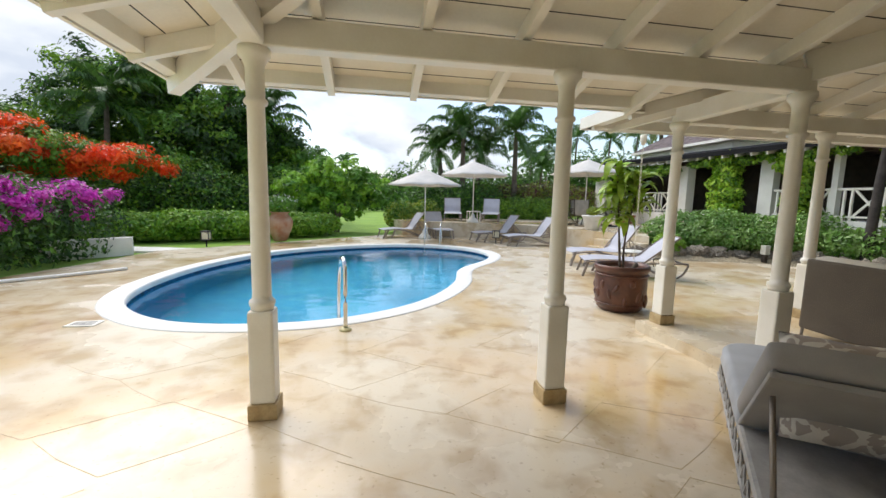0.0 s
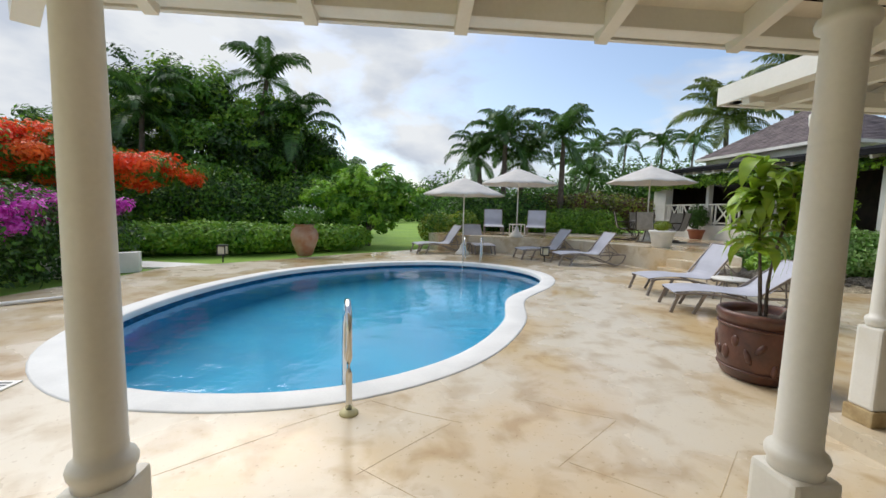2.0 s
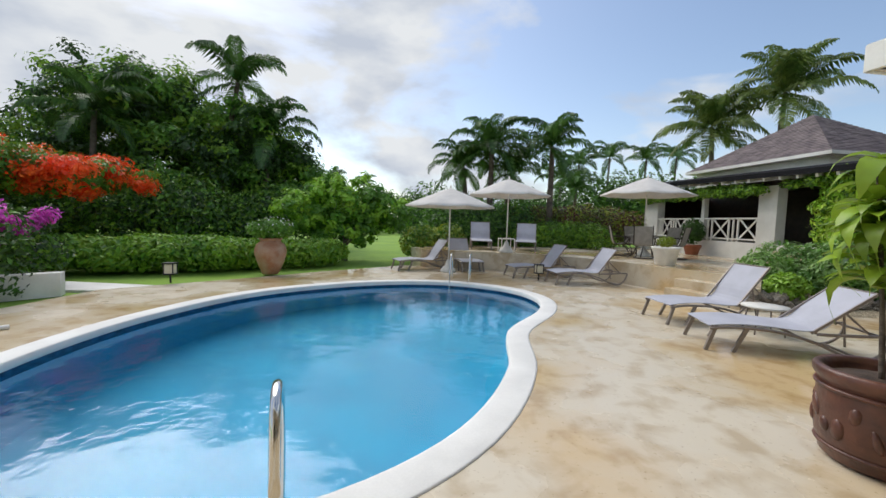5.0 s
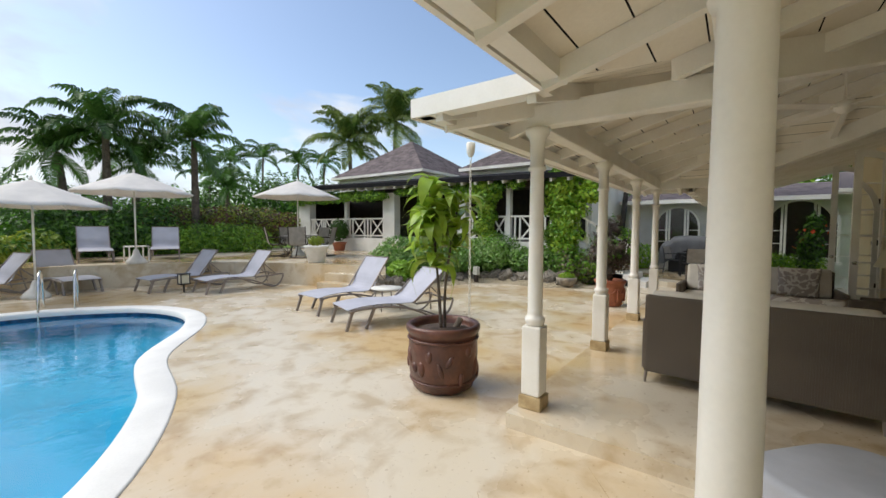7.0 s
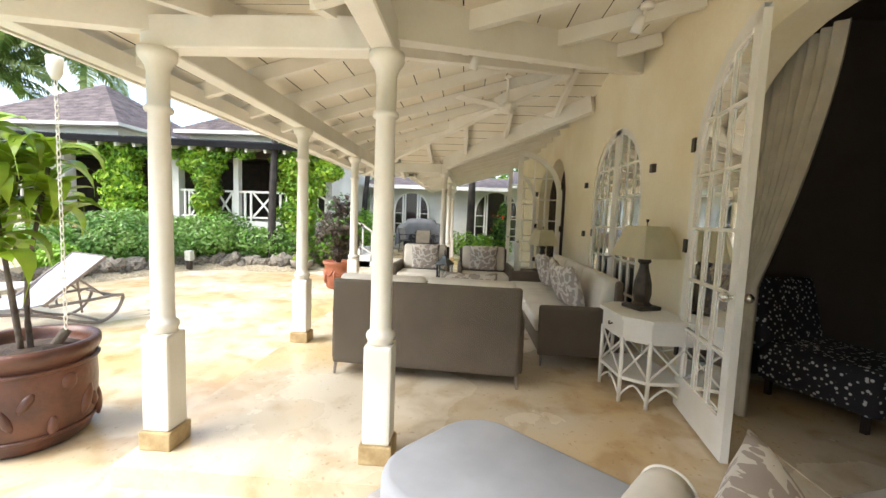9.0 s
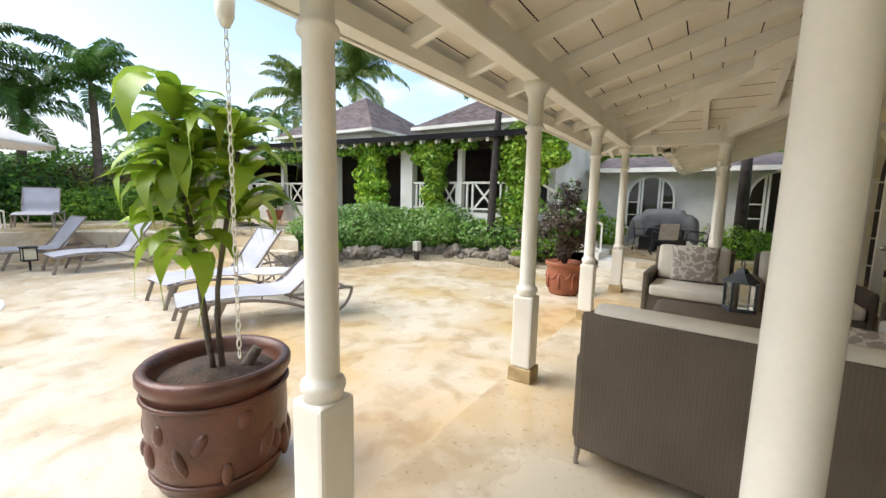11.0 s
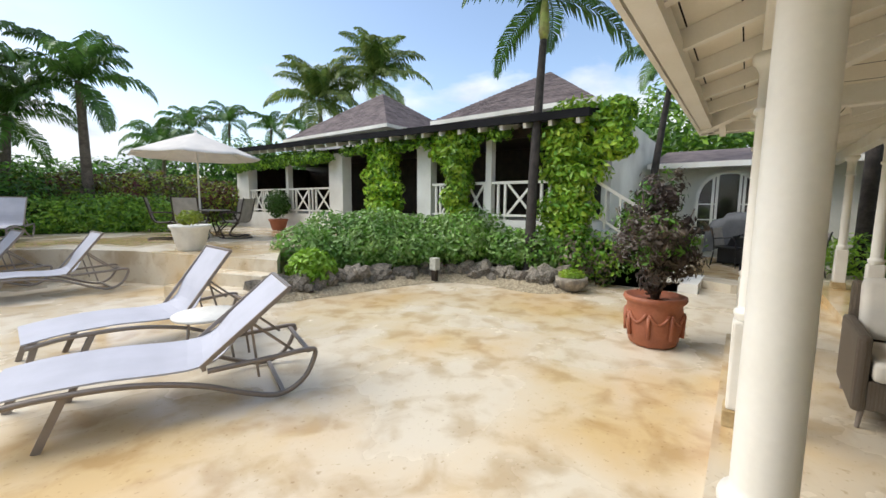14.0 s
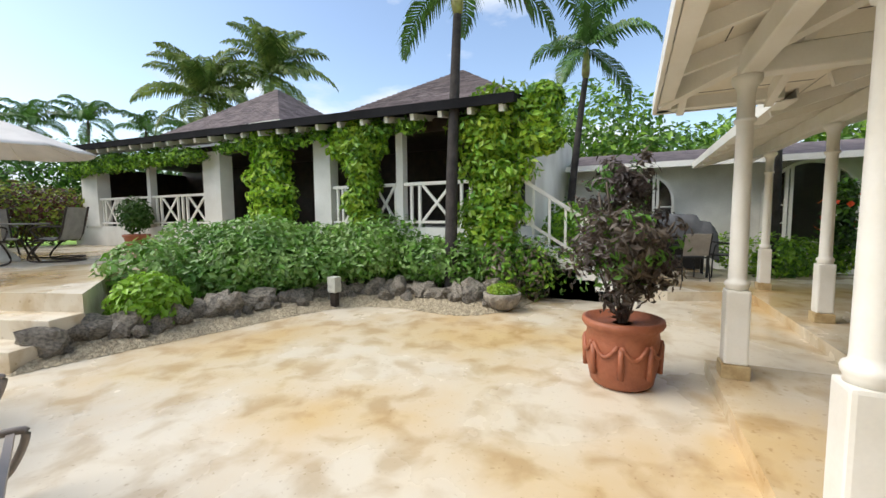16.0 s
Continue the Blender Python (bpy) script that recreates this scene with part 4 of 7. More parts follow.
def railing(x, y0, y1, z0):
    """A white balustrade: rails, square balusters in twos and crossed panels."""
    e = empty("railing", "white painted timber railing with crossed panels", "railing", (x, y0, z0))
    L = y1 - y0
    bm = bmesh.new()
    box(bm, -0.04, 0.04, 0, L, 0.80, 0.86)
    part("handrail", bm, M["paint"], e)
    part("bottom_rail", boxm(-0.03, 0.03, 0, L, 0.08, 0.13), M["paint"], e)
    cells = max(1, round(L / 0.95))
    w = L / cells
    for i in range(cells):
        a = i * w
        bm = bmesh.new()
        bar(bm, (0, a + 0.05, 0.13), (0, a + w * 0.62, 0.80), 0.035, 0.05)
        bar(bm, (0.002, a + 0.05, 0.80), (0.002, a + w * 0.62, 0.13), 0.035, 0.05)
        part("cross", bm, M["paint"], e)
        for f in (0.0, 0.66, 0.83):
            part("baluster", boxm(-0.025, 0.025, a + w * f, a + w * f + 0.05, 0.0, 0.80), M["paint"], e)
    return e


for a, b in ((14.62, 16.9), (17.06, 19.58), (8.92, 10.48), (6.67, 8.74)):
    railing(PX + 0.08, a, b, PF)
# slanted stair rail at the pavilion's end
e = empty("stair_rail", "white sloping stair rail beside the pavilion", "railing", (PX, 6.5, 0))
bm = bmesh.new()
bar(bm, (0, 0.0, PF + 0.86), (0.5, -1.5, 1.0), 0.06, 0.06)
bar(bm, (0, 0.0, PF + 0.2), (0.5, -1.5, 0.35), 0.05, 0.05)
part("handrail", bm, M["paint"], e)
for k in range(7):
    f = k / 6
    bm = bmesh.new()
    bar(bm, (0.5 * f, -1.5 * f, PF * (1 - f) - 0.1 * f + 0.1), (0.5 * f, -1.5 * f, PF + 0.84 - f * 1.0), 0.04, 0.04)
    part("baluster", bm, M["paint"], e)
bm = bmesh.new()
for k in range(6):
    box(bm, 12.25, 13.5, 6.45 - 0.3 * (k + 1), 6.5, -0.02, PF - (k + 1) * PF / 7)
meshob("steps_pavilion", bm, M["wall_white"], None, "white steps down from the pavilion", kind="structure")
bm = bmesh.new()
for k in range(2):
    box(bm, 12.2 - 0.32 * (2 - k), 12.2, 12.7, 13.95, TER_Z - 0.01, TER_Z + 0.19 * (k + 1))
meshob("steps_pavilion_door", bm, M["floor"], None, "stone steps up to the pavilion door", kind="structure")


# ---- pool fittings ----
e = empty("pool_handrail", "polished steel pool handrail with a yellowed foot plate on the deck", "handrail", (-0.36, 4.47, 0), 12)
bm = bmesh.new()
tube(bm, spline([(0, 0, 0.03), (0, 0, 0.5), (0, 0.03, 0.72), (0, 0.18, 0.80), (0, 0.38, 0.70), (0, 0.50, 0.50), (0, 0.56, 0.1), (0, 0.58, -0.5)], 5, False), 0.024, 14)
part("rail", bm, M["steel"], e, "bent polished steel tube", True)
bm = bmesh.new()
lathe(bm, [(0.07, 0), (0.07, 0.012), (0.05, 0.03), (0.03, 0.035)], 20)
part("foot_plate", bm, mat("yellowed_plastic", (0.62, 0.55, 0.28), 0.5), e, "yellowed round foot plate", True)
e = empty("pool_ladder", "steel pool ladder with treads at the far side of the pool", "ladder", (1.95, 13.1, 0), 165)
for sx in (-0.25, 0.25):
    bm = bmesh.new()
    tube(bm, spline([(sx, -0.45, 0), (sx, -0.42, 0.5), (sx, -0.25, 0.72), (sx, -0.05, 0.68), (sx, 0.12, 0.4), (sx, 0.2, 0.0), (sx, 0.22, -0.9)], 5, False), 0.022, 10)
    part("rail", bm, M["steel"], e, "", True)
for z in (-0.17, -0.45, -0.72):
    part("tread", boxm(-0.25, 0.25, 0.16, 0.24, z - 0.015, z + 0.015, 0.005), M["steel"], e)


# ---- furniture ----
def lounger(back):
    e = empty("sun_lounger", "taupe metal sun lounger with pale grey sling and raised back", "sun lounger", group="sun loungers")
    W = 0.37
    L = 1.95
    bx = 1.18
    bl = 0.78
    ex, ez = bx + bl * math.cos(back), 0.36 + bl * math.sin(back)
    prof = spline([(0.0, 0, 0.33), (0.25, 0, 0.365), (0.6, 0, 0.375), (bx, 0, 0.36), (bx + 0.35 * math.cos(back), 0, 0.35 + 0.35 * math.sin(back)), (ex, 0, ez)], 5, False)
    bm = bmesh.new()
    pr = None
    for p in prof:
        q = [bm.verts.new((p.x, s * (W - 0.005), p.z + d)) for s, d in ((-1, 0), (1, 0), (1, -0.012), (-1, -0.012))]
        if pr:
            for k in range(4):
                bm.faces.new((pr[k], pr[(k + 1) % 4], q[(k + 1) % 4], q[k]))
        else:
            bm.faces.new(q[::-1])
        pr = q
    bm.faces.new(pr)
    bmesh.ops.recalc_face_normals(bm, faces=bm.faces[:])
    part("sling", bm, M["sling"], e, "pale grey woven sling")
    for s in (-1, 1):
        y = s * W
        bm = bmesh.new()
        tube(bm, spline([(0.02, y, 0.29), (0.3, y, 0.325), (0.75, y, 0.31), (1.15, y, 0.22), (1.45, y, 0.09), (1.68, y, 0.03), (1.86, y, 0.12), (1.95, y, 0.30), (1.90, y, 0.345), (1.6, y, 0.33), (1.2, y, 0.315)], 5, False), 0.02, 6)
        part("side_rail", bm, M["alu"], e, "bowed taupe metal side rail", True)
        for x0, x1 in ((0.06, -0.02), (0.42, 0.30)):
            bm = bmesh.new()
            bar(bm, (x0 + 0.03, y * 0.97, 0.33), (x1, y, 0.0), 0.035, 0.045)
            part("leg", bm, M["alu"], e)
        bm = bmesh.new()
        bar(bm, (bx + 0.42 * math.cos(back), y * 0.8, 0.345 + 0.40 * math.sin(back)), (bx + 0.62, y * 0.8, 0.33), 0.02, 0.02)
        bar(bm, (bx + 0.42 * math.cos(back), y * 0.8, 0.345 + 0.40 * math.sin(back)), (bx + 0.36, y * 0.8, 0.17), 0.018, 0.018)
        part("strut", bm, M["alu"], e)
        bm = bmesh.new()
        bar(bm, (bx - 0.02, y, 0.345), (ex, y, ez - 0.012), 0.022, 0.03)
        part("back_rail", bm, M["alu"], e)
    for x, z in ((0.05, 0.32), (1.18, 0.33), (1.9, 0.33), (1.7, 0.04), (ex, ez - 0.012)):
        bm = bmesh.new()
        bar(bm, (x, -W, z), (x, W, z), 0.03, 0.025)
        part("crossbar", bm, M["alu"], e)
    return e


def place_lounger(x, y, rz, back=0.62, z=0.0, label=""):
    l = lounger(back)
    l.matrix_basis = pose(x, y, z, 0, 0, rz)
    if label:
        l["label"] = label
    return l


l4 = place_lounger(4.36, 7.79, -20.5, 0.71, label="pale grey sling lounger with taupe frame beside a round table")
l3 = place_lounger(4.66, 9.07, -5, 0.94, label="pale grey sling lounger with a steeper back beside a round table")
l1 = place_lounger(3.65, 14.28, 5, 0.94)
l2 = copy_thing(l1, pose(4.45, 13.08, 0, 0, 0, -1))
l5 = copy_thing(l1, pose(0.3, 15.5, 0, 0, 0, 16))
l6 = place_lounger(2.75, 15.2, 100, 1.0, label="grey sling lounger with a steep back before the terrace wall")
l7 = copy_thing(l6, pose(3.4, 16.9, TER_Z, 0, 0, 80))
l7["label"] = "grey sling lounger with a steep back on the upper terrace"
l8 = copy_thing(l7, pose(5.0, 16.8, TER_Z, 0, 0, 70))


def umbrella(x, y, z0, top, r, tilt=0, n=8):
    e = empty("parasol", "open white canvas parasol on a white pole", "parasol", (x, y, z0), 12, "parasols")
    bm = bmesh.new()
    tube(bm, [(0, 0, 0.0), (0, 0, top + 0.02)], 0.022, 10)
    part("pole", bm, M["paint"], e, "white pole", True)
    bm = bmesh.new()
    R = 7
    prev = None
    apex = bm.verts.new((0, 0, top))
    for k in range(1, R + 1):
        t = k / R
        ring = []
        for i in range(n * 4):
            a = math.tau * i / (n * 4)
            ph = (i % 4) / 4
            sag = math.sin(ph * math.pi)
            rr = r * t * (1 - 0.07 * sag)
            ring.append(bm.verts.new((rr * math.cos(a), rr * math.sin(a), top - 0.40 * r * t ** 1.08 - 0.03 * sag * t)))
        for i in range(n * 4):
            j = (i + 1) % (n * 4)
            if prev:
                bm.faces.new((prev[i], prev[j], ring[j], ring[i]))
            else:
                bm.faces.new((apex, ring[j], ring[i]))
        prev = ring
    bmesh.ops.recalc_face_normals(bm, faces=bm.faces[:])
    bmesh.ops.solidify(bm, geom=bm.faces[:], thickness=0.006)
    part("canopy", bm, M["parasol"], e, "white canvas canopy with scalloped panels", True)
    for i in range(n):
        a = math.tau * i / n
        bm = bmesh.new()
        bar(bm, (0.03 * math.cos(a), 0.03 * math.sin(a), top - 0.03), (r * 0.97 * math.cos(a), r * 0.97 * math.sin(a), top - 0.40 * r - 0.03), 0.014, 0.018)
        part("rib", bm, M["paint"], e)
    bm = bmesh.new()
    lathe(bm, [(0.02, top), (0.035, top + 0.03), (0.02, top + 0.07), (0.005, top + 0.1)], 10)
    part("finial", bm, M["paint"], e, "", True)
    bm = bmesh.new()
    lathe(bm, [(0.24, 0), (0.25, 0.05), (0.2, 0.12), (0.1, 0.22), (0.06, 0.36), (0.03, 0.40)], 20)
    part("base", bm, M["white_pot"], e, "white moulded base", True)
    return e


umbrella(1.95, 15.2, 0, 2.62, 1.45)
umbrella(4.0, 15.85, TER_Z, 2.46, 1.4)
umbrella(8.7, 15.42, TER_Z, 2.68, 1.5)


def dining_chair_swivel():
    e = empty("patio_chair", "brown metal patio chair with taupe sling at the round table", "chair", group="terrace table chairs")
    bm = bmesh.new()
    pr = None
    for p in spline([(0.25, 0, 0.40), (0.1, 0, 0.43), (-0.15, 0, 0.42), (-0.24, 0, 0.50), (-0.32, 0, 0.85), (-0.36, 0, 1.02)], 4, False):
        q = [bm.verts.new((p.x, s * 0.25, p.z + d)) for s, d in ((-1, 0), (1, 0), (1, -0.015), (-1, -0.015))]
        if pr:
            for k in range(4):
                bm.faces.new((pr[k], pr[(k + 1) % 4], q[(k + 1) % 4], q[k]))
        pr = q
    bmesh.ops.recalc_face_normals(bm, faces=bm.faces[:])
    part("sling", bm, M["dark_sling"], e, "taupe sling seat and back")
    for s in (-1, 1):
        bm = bmesh.new()
        tube(bm, spline([(0.28, s * 0.27, 0.38), (0.1, s * 0.27, 0.42), (-0.2, s * 0.27, 0.44), (-0.33, s * 0.27, 0.85), (-0.38, s * 0.27, 1.04)], 4, False), 0.016, 6)
        tube(bm, spline([(-0.28, s * 0.28, 0.66), (0.1, s * 0.29, 0.66), (0.22, s * 0.29, 0.6), (0.12, s * 0.28, 0.43)], 4, False), 0.016, 6)
        part("side_frame", bm, M["bronze"], e, "", True)
    bm = bmesh.new()
    tube(bm, spline([(0.05, -0.25, 0.42), (0.28, -0.25, 0.2), (0.3, -0.25, 0.03), (-0.3, -0.22, 0.02), (-0.3, 0.22, 0.02), (0.3, 0.25, 0.03), (0.28, 0.25, 0.2), (0.05, 0.25, 0.42)], 4, False), 0.016, 6)
    part("base", bm, M["bronze"], e, "", True)
    return e


TX, TY = 8.75, 15.3
ch = dining_chair_swivel()
ch.matrix_basis = pose(TX + 0.85 * math.cos(0.2), TY + 0.85 * math.sin(0.2), TER_Z, 0, 0, 191)
for a in (1.45, 2.75, 4.0, 5.3):
    copy_thing(ch, pose(TX + 0.85 * math.cos(a), TY + 0.85 * math.sin(a), TER_Z, 0, 0, math.degrees(a) + 180))
e = empty("round_table", "round brown metal patio table under the parasol", "table", (TX, TY, TER_Z))
bm = bmesh.new()
lathe(bm, [(0.6, 0.70), (0.61, 0.715), (0.6, 0.73), (0.05, 0.73)], 28)
part("tabletop", bm, M["dark_sling"], e, "", True)
for k in range(4):
    a = k * math.pi / 2 + 0.6
    bm = bmesh.new()
    tube(bm, [(0.5 * math.cos(a), 0.5 * math.sin(a), 0), (0.3 * math.cos(a), 0.3 * math.sin(a), 0.4), (0.45 * math.cos(a), 0.45 * math.sin(a), 0.7)], 0.02, 6)
    part("leg", bm, M["bronze"], e, "", True)
e = empty("side_table", "round pale side table between the loungers", "side table", (5.85, 8.2, 0))
bm = bmesh.new()
lathe(bm, [(0.3, 0.40), (0.31, 0.415), (0.3, 0.43), (0.03, 0.43)], 24)
part("tabletop", bm, M["white_pot"], e, "", True)
for k in range(4):
    a = k * math.pi / 2 + 0.4
    bm = bmesh.new()
    tube(bm, [(0.28 * math.cos(a), 0.28 * math.sin(a), 0), (0.22 * math.cos(a), 0.22 * math.sin(a), 0.41)], 0.012, 6)
    part("leg", bm, M["alu"], e, "", True)
e = empty("side_table", "square white side table on the upper terrace", "side table", (4.25, 16.7, TER_Z))
part("tabletop", boxm(-0.25, 0.25, -0.25, 0.25, 0.42, 0.45, 0.006), M["paint"], e)
for sx in (-1, 1):
    for sy in (-1, 1):
        part("leg", boxm(sx * 0.23 - 0.015, sx * 0.23 + 0.015, sy * 0.23 - 0.015, sy * 0.23 + 0.015, 0, 0.42), M["paint"], e)


# ---- pots and their plants ----
def pot(name, x, y, z, prof, material, label, soil_r, soil_z, seg=32):
    e = empty(name, label, "plant pot", (x, y, z))
    bm = bmesh.new()
    lathe(bm, prof, seg)
    bm.faces.ensure_lookup_table()
    part("body", bm, material, e, "", True)
    bm = bmesh.new()
    lathe(bm, [(soil_r, soil_z - 0.02), (soil_r * 0.9, soil_z + 0.01), (soil_r * 0.3, soil_z + 0.03)], 20)
    part("soil", bm, M["soil"], e, "dark soil", True)
    return e


POTP = [(0.22, 0.0), (0.255, 0.03), (0.285, 0.15), (0.292, 0.30), (0.288, 0.42), (0.282, 0.455), (0.30, 0.475), (0.312, 0.50), (0.312, 0.53), (0.298, 0.545), (0.272, 0.54), (0.262, 0.50), (0.255, 0.44)]
big = pot("plant_pot", 3.42, 5.03, 0, POTP, M["brown_pot"], "dark brown glazed clay pot with relief, on the wet deck", 0.26, 0.47)
big.matrix_basis = big.matrix_basis @ Matrix.Diagonal((1.19, 1.19, 1.19, 1))
rr_ = random.Random(12)
for k in range(22):
    a = k * math.tau / 22 + rr_.uniform(-0.05, 0.05)
    bm = bmesh.new()
    bmesh.ops.create_icosphere(bm, subdivisions=2, radius=1.0)
    bmesh.ops.transform(bm, matrix=Matrix.Rotation(a, 4, "Z") @ Matrix.Translation((0.283, 0, rr_.uniform(0.13, 0.36))) @ Matrix.Rotation(rr_.uniform(-0.6, 0.6), 4, "X") @ Matrix.Diagonal((0.022, rr_.uniform(0.02, 0.04), rr_.uniform(0.04, 0.09), 1)), verts=bm.verts[:])
    part("relief", bm, M["brown_pot"], big, "raised clay relief", True)
for z, r in ((0.43, 0.292), (0.09, 0.272)):
    bm = bmesh.new()
    tube(bm, [(r * math.cos(i * math.tau / 36), r * math.sin(i * math.tau / 36), z) for i in range(36)], 0.012, 6, closed=True)
    part("rib", bm, M["brown_pot"], big, "raised clay rib", True)


def strap_plant(x, y, z):
    """A dracaena-like potted plant: thin stems and rosettes of broad drooping leaves."""
    e = empty("potted_dracaena", "leafy lime green dracaena on thin stems, growing in the dark pot", "plant", (x, y, z))
    tops = [((-0.13, 0.07, 1.40), 0.5), ((0.12, -0.07, 1.20), 0.45), ((-0.10, 0.05, 1.05), 0.4)]
    rng = random.Random(5)
    bm = bmesh.new()
    for (tx, ty, tz), _ in tops[:2]:
        tube(bm, spline([(tx * 0.15, ty * 0.15, 0), (tx * 0.3 - 0.03, ty * 0.3, tz * 0.4), (tx, ty, tz)], 4, False), [0.017] * 4 + [0.013] * 5, 7)
    tube(bm, [(0.08, -0.05, -0.04), (0.17, -0.1, 0.12)], [0.035, 0.03], 8)
    part("stem", bm, M["bark"], e, "thin grey stems and a cut stub", True)

    def leafmesh(L, w, droop):
        bm = bmesh.new()
        S = 6
        prev = None
        for i in range(S + 1):
            t = i / S
            wx = w * math.sin(min(1, t * 1.05 + 0.12) * math.pi) ** 0.8 if t < 0.97 else 0.002
            ang = 0.9 - droop * t
            px = L * t * math.cos(0.5 - droop * t * 0.8)
            pz = L * (0.5 * t - droop * t * t * 0.62)
            q = [bm.verts.new((px, -wx, pz + wx * 0.25)), bm.verts.new((px, 0, pz)), bm.verts.new((px, wx, pz + wx * 0.25))]
            if prev:
                bm.faces.new((prev[0], prev[1], q[1], q[0]))
                bm.faces.new((prev[1], prev[2], q[2], q[1]))
            prev = q
        me = bpy.data.meshes.new("leaf")
        bm.to_mesh(me)
        bm.free()
        for p in me.polygons:
            p.use_smooth = True
        me.materials.append(M["leaf_lime"])
        return me
    kinds = [leafmesh(0.36, 0.055, 1.3), leafmesh(0.42, 0.06, 2.0), leafmesh(0.32, 0.052, 0.7)]
    for (tx, ty, tz), sp in tops:
        for k in range(46):
            a = k * 2.4 + rng.uniform(-0.3, 0.3)
            h = tz + rng.uniform(-0.40, 0.12)
            lf = new("leaf", kinds[k % 3])
            lf.parent = e
            s = rng.uniform(0.75, 1.15)
            lf.matrix_basis = pose(tx + rng.uniform(-0.03, 0.03), ty + rng.uniform(-0.03, 0.03), h, rng.uniform(-15, 15), rng.uniform(-35, 25), math.degrees(a)) @ Matrix.Diagonal((s, s, s, 1))
    return e


strap_plant(3.42, 5.03, 0.55)

POTR = [(0.2, 0.0), (0.24, 0.03), (0.275, 0.2), (0.28, 0.38), (0.272, 0.46), (0.30, 0.485), (0.315, 0.51), (0.31, 0.545), (0.285, 0.55), (0.26, 0.5)]
pr = pot("plant_pot", 9.0, 4.8, 0, POTR, M["terracotta"], "red terracotta pot with raised swags, on the deck by the veranda", 0.26, 0.47)
for k in range(8):
    a = k * math.tau / 8
    bm = bmesh.new()
    tube(bm, [(0.285 * math.cos(a + t * 0.1), 0.285 * math.sin(a + t * 0.1), 0.38 - 0.10 * math.sin(math.pi * t / 7)) for t in range(8)], 0.018, 6)
    tube(bm, [(0.28 * math.cos(a), 0.28 * math.sin(a), 0.12), (0.29 * math.cos(a), 0.29 * math.sin(a), 0.36)], 0.022, 6)
    part("relief", bm, M["terracotta"], pr, "raised clay swag", True)
e = empty("potted_shrub", "dense dark bronze leaved shrub growing in the terracotta pot", "plant", (9.0, 4.8, 0.5))
rng = random.Random(3)
bm = bmesh.new()
for k in range(14):
    a, s = k * 2.4, rng.uniform(0.15, 0.5)
    tube(bm, spline([(0.03 * math.cos(a), 0.03 * math.sin(a), 0), (s * 0.5 * math.cos(a), s * 0.5 * math.sin(a), 0.5), (s * math.cos(a), s * math.sin(a), 0.95 + rng.uniform(-0.2, 0.3))], 3, False), 0.008, 5)
part("stem", bm, M["bark"], e, "", True)
BL = [(0, 0, 0.75, 0.42, 0.42, 0.42), (0.1, 0.05, 1.12, 0.27, 0.27, 0.30), (-0.28, 0.1, 0.62, 0.36, 0.34, 0.30), (0.18, -0.1, 0.45, 0.30, 0.3, 0.28), (-0.05, 0, 0.28, 0.2, 0.2, 0.2)]
foliage("foliage", BL, 4200, 0.075, M["leaf_bronze"], 7, e, ratio=0.42, shell=0.3, clump=0.12, clumps=170, kind="stuff")
foliage("foliage", BL, 700, 0.07, M["leaf_mid"], 17, e, ratio=0.42, shell=0.3, clump=0.12, clumps=90, kind="stuff")

wp = pot("plant_pot", 7.35, 12.5, TER_Z, [(0.22, 0), (0.24, 0.03), (0.31, 0.38), (0.34, 0.42), (0.36, 0.46), (0.35, 0.49), (0.32, 0.48), (0.29, 0.44)], M["white_pot"], "tapered white planter at the edge of the upper terrace", 0.29, 0.44)
foliage("small_plant", [(7.35, 12.5, TER_Z + 0.62, 0.24, 0.24, 0.14)], 420, 0.08, M["leaf_yellow"], 8, None, "straggly yellow green succulent in the white planter", category="plant")
rp = pot("plant_pot", 11.75, 16.9, TER_Z, [(0.2, 0), (0.22, 0.03), (0.29, 0.3), (0.32, 0.33), (0.32, 0.38), (0.28, 0.39), (0.26, 0.34)], M["terracotta"], "red terracotta pot against the pavilion plinth", 0.27, 0.34)
foliage("potted_shrub", [(11.75, 16.9, TER_Z + 0.9, 0.42, 0.42, 0.5)], 1500, 0.12, M["leaf_dark"], 9, None, "dark green shrub in a red pot", category="plant", shell=0.3)
am = pot("amphora", -3.1, 14.2, 0, [(0.2, 0), (0.23, 0.05), (0.33, 0.3), (0.40, 0.52), (0.41, 0.65), (0.36, 0.8), (0.27, 0.88), (0.26, 0.92), (0.30, 0.95), (0.30, 0.98), (0.26, 0.98), (0.22, 0.9)], M["amphora"], "large pale terracotta jar on the deck edge", 0.23, 0.9)
foliage("jar_plant", [(-3.1, 14.2, 1.22, 0.6, 0.6, 0.28)], 1800, 0.11, M["leaf_mid"], 10, None, "green shrub with white flowers in the terracotta jar", category="plant", shell=0.3)
foliage("jar_flowers", [(-3.1, 14.2, 1.3, 0.58, 0.58, 0.26)], 90, 0.07, M["white_petal"], 11, None, "small white flowers on the jar shrub", category="flowers", shell=0.95)


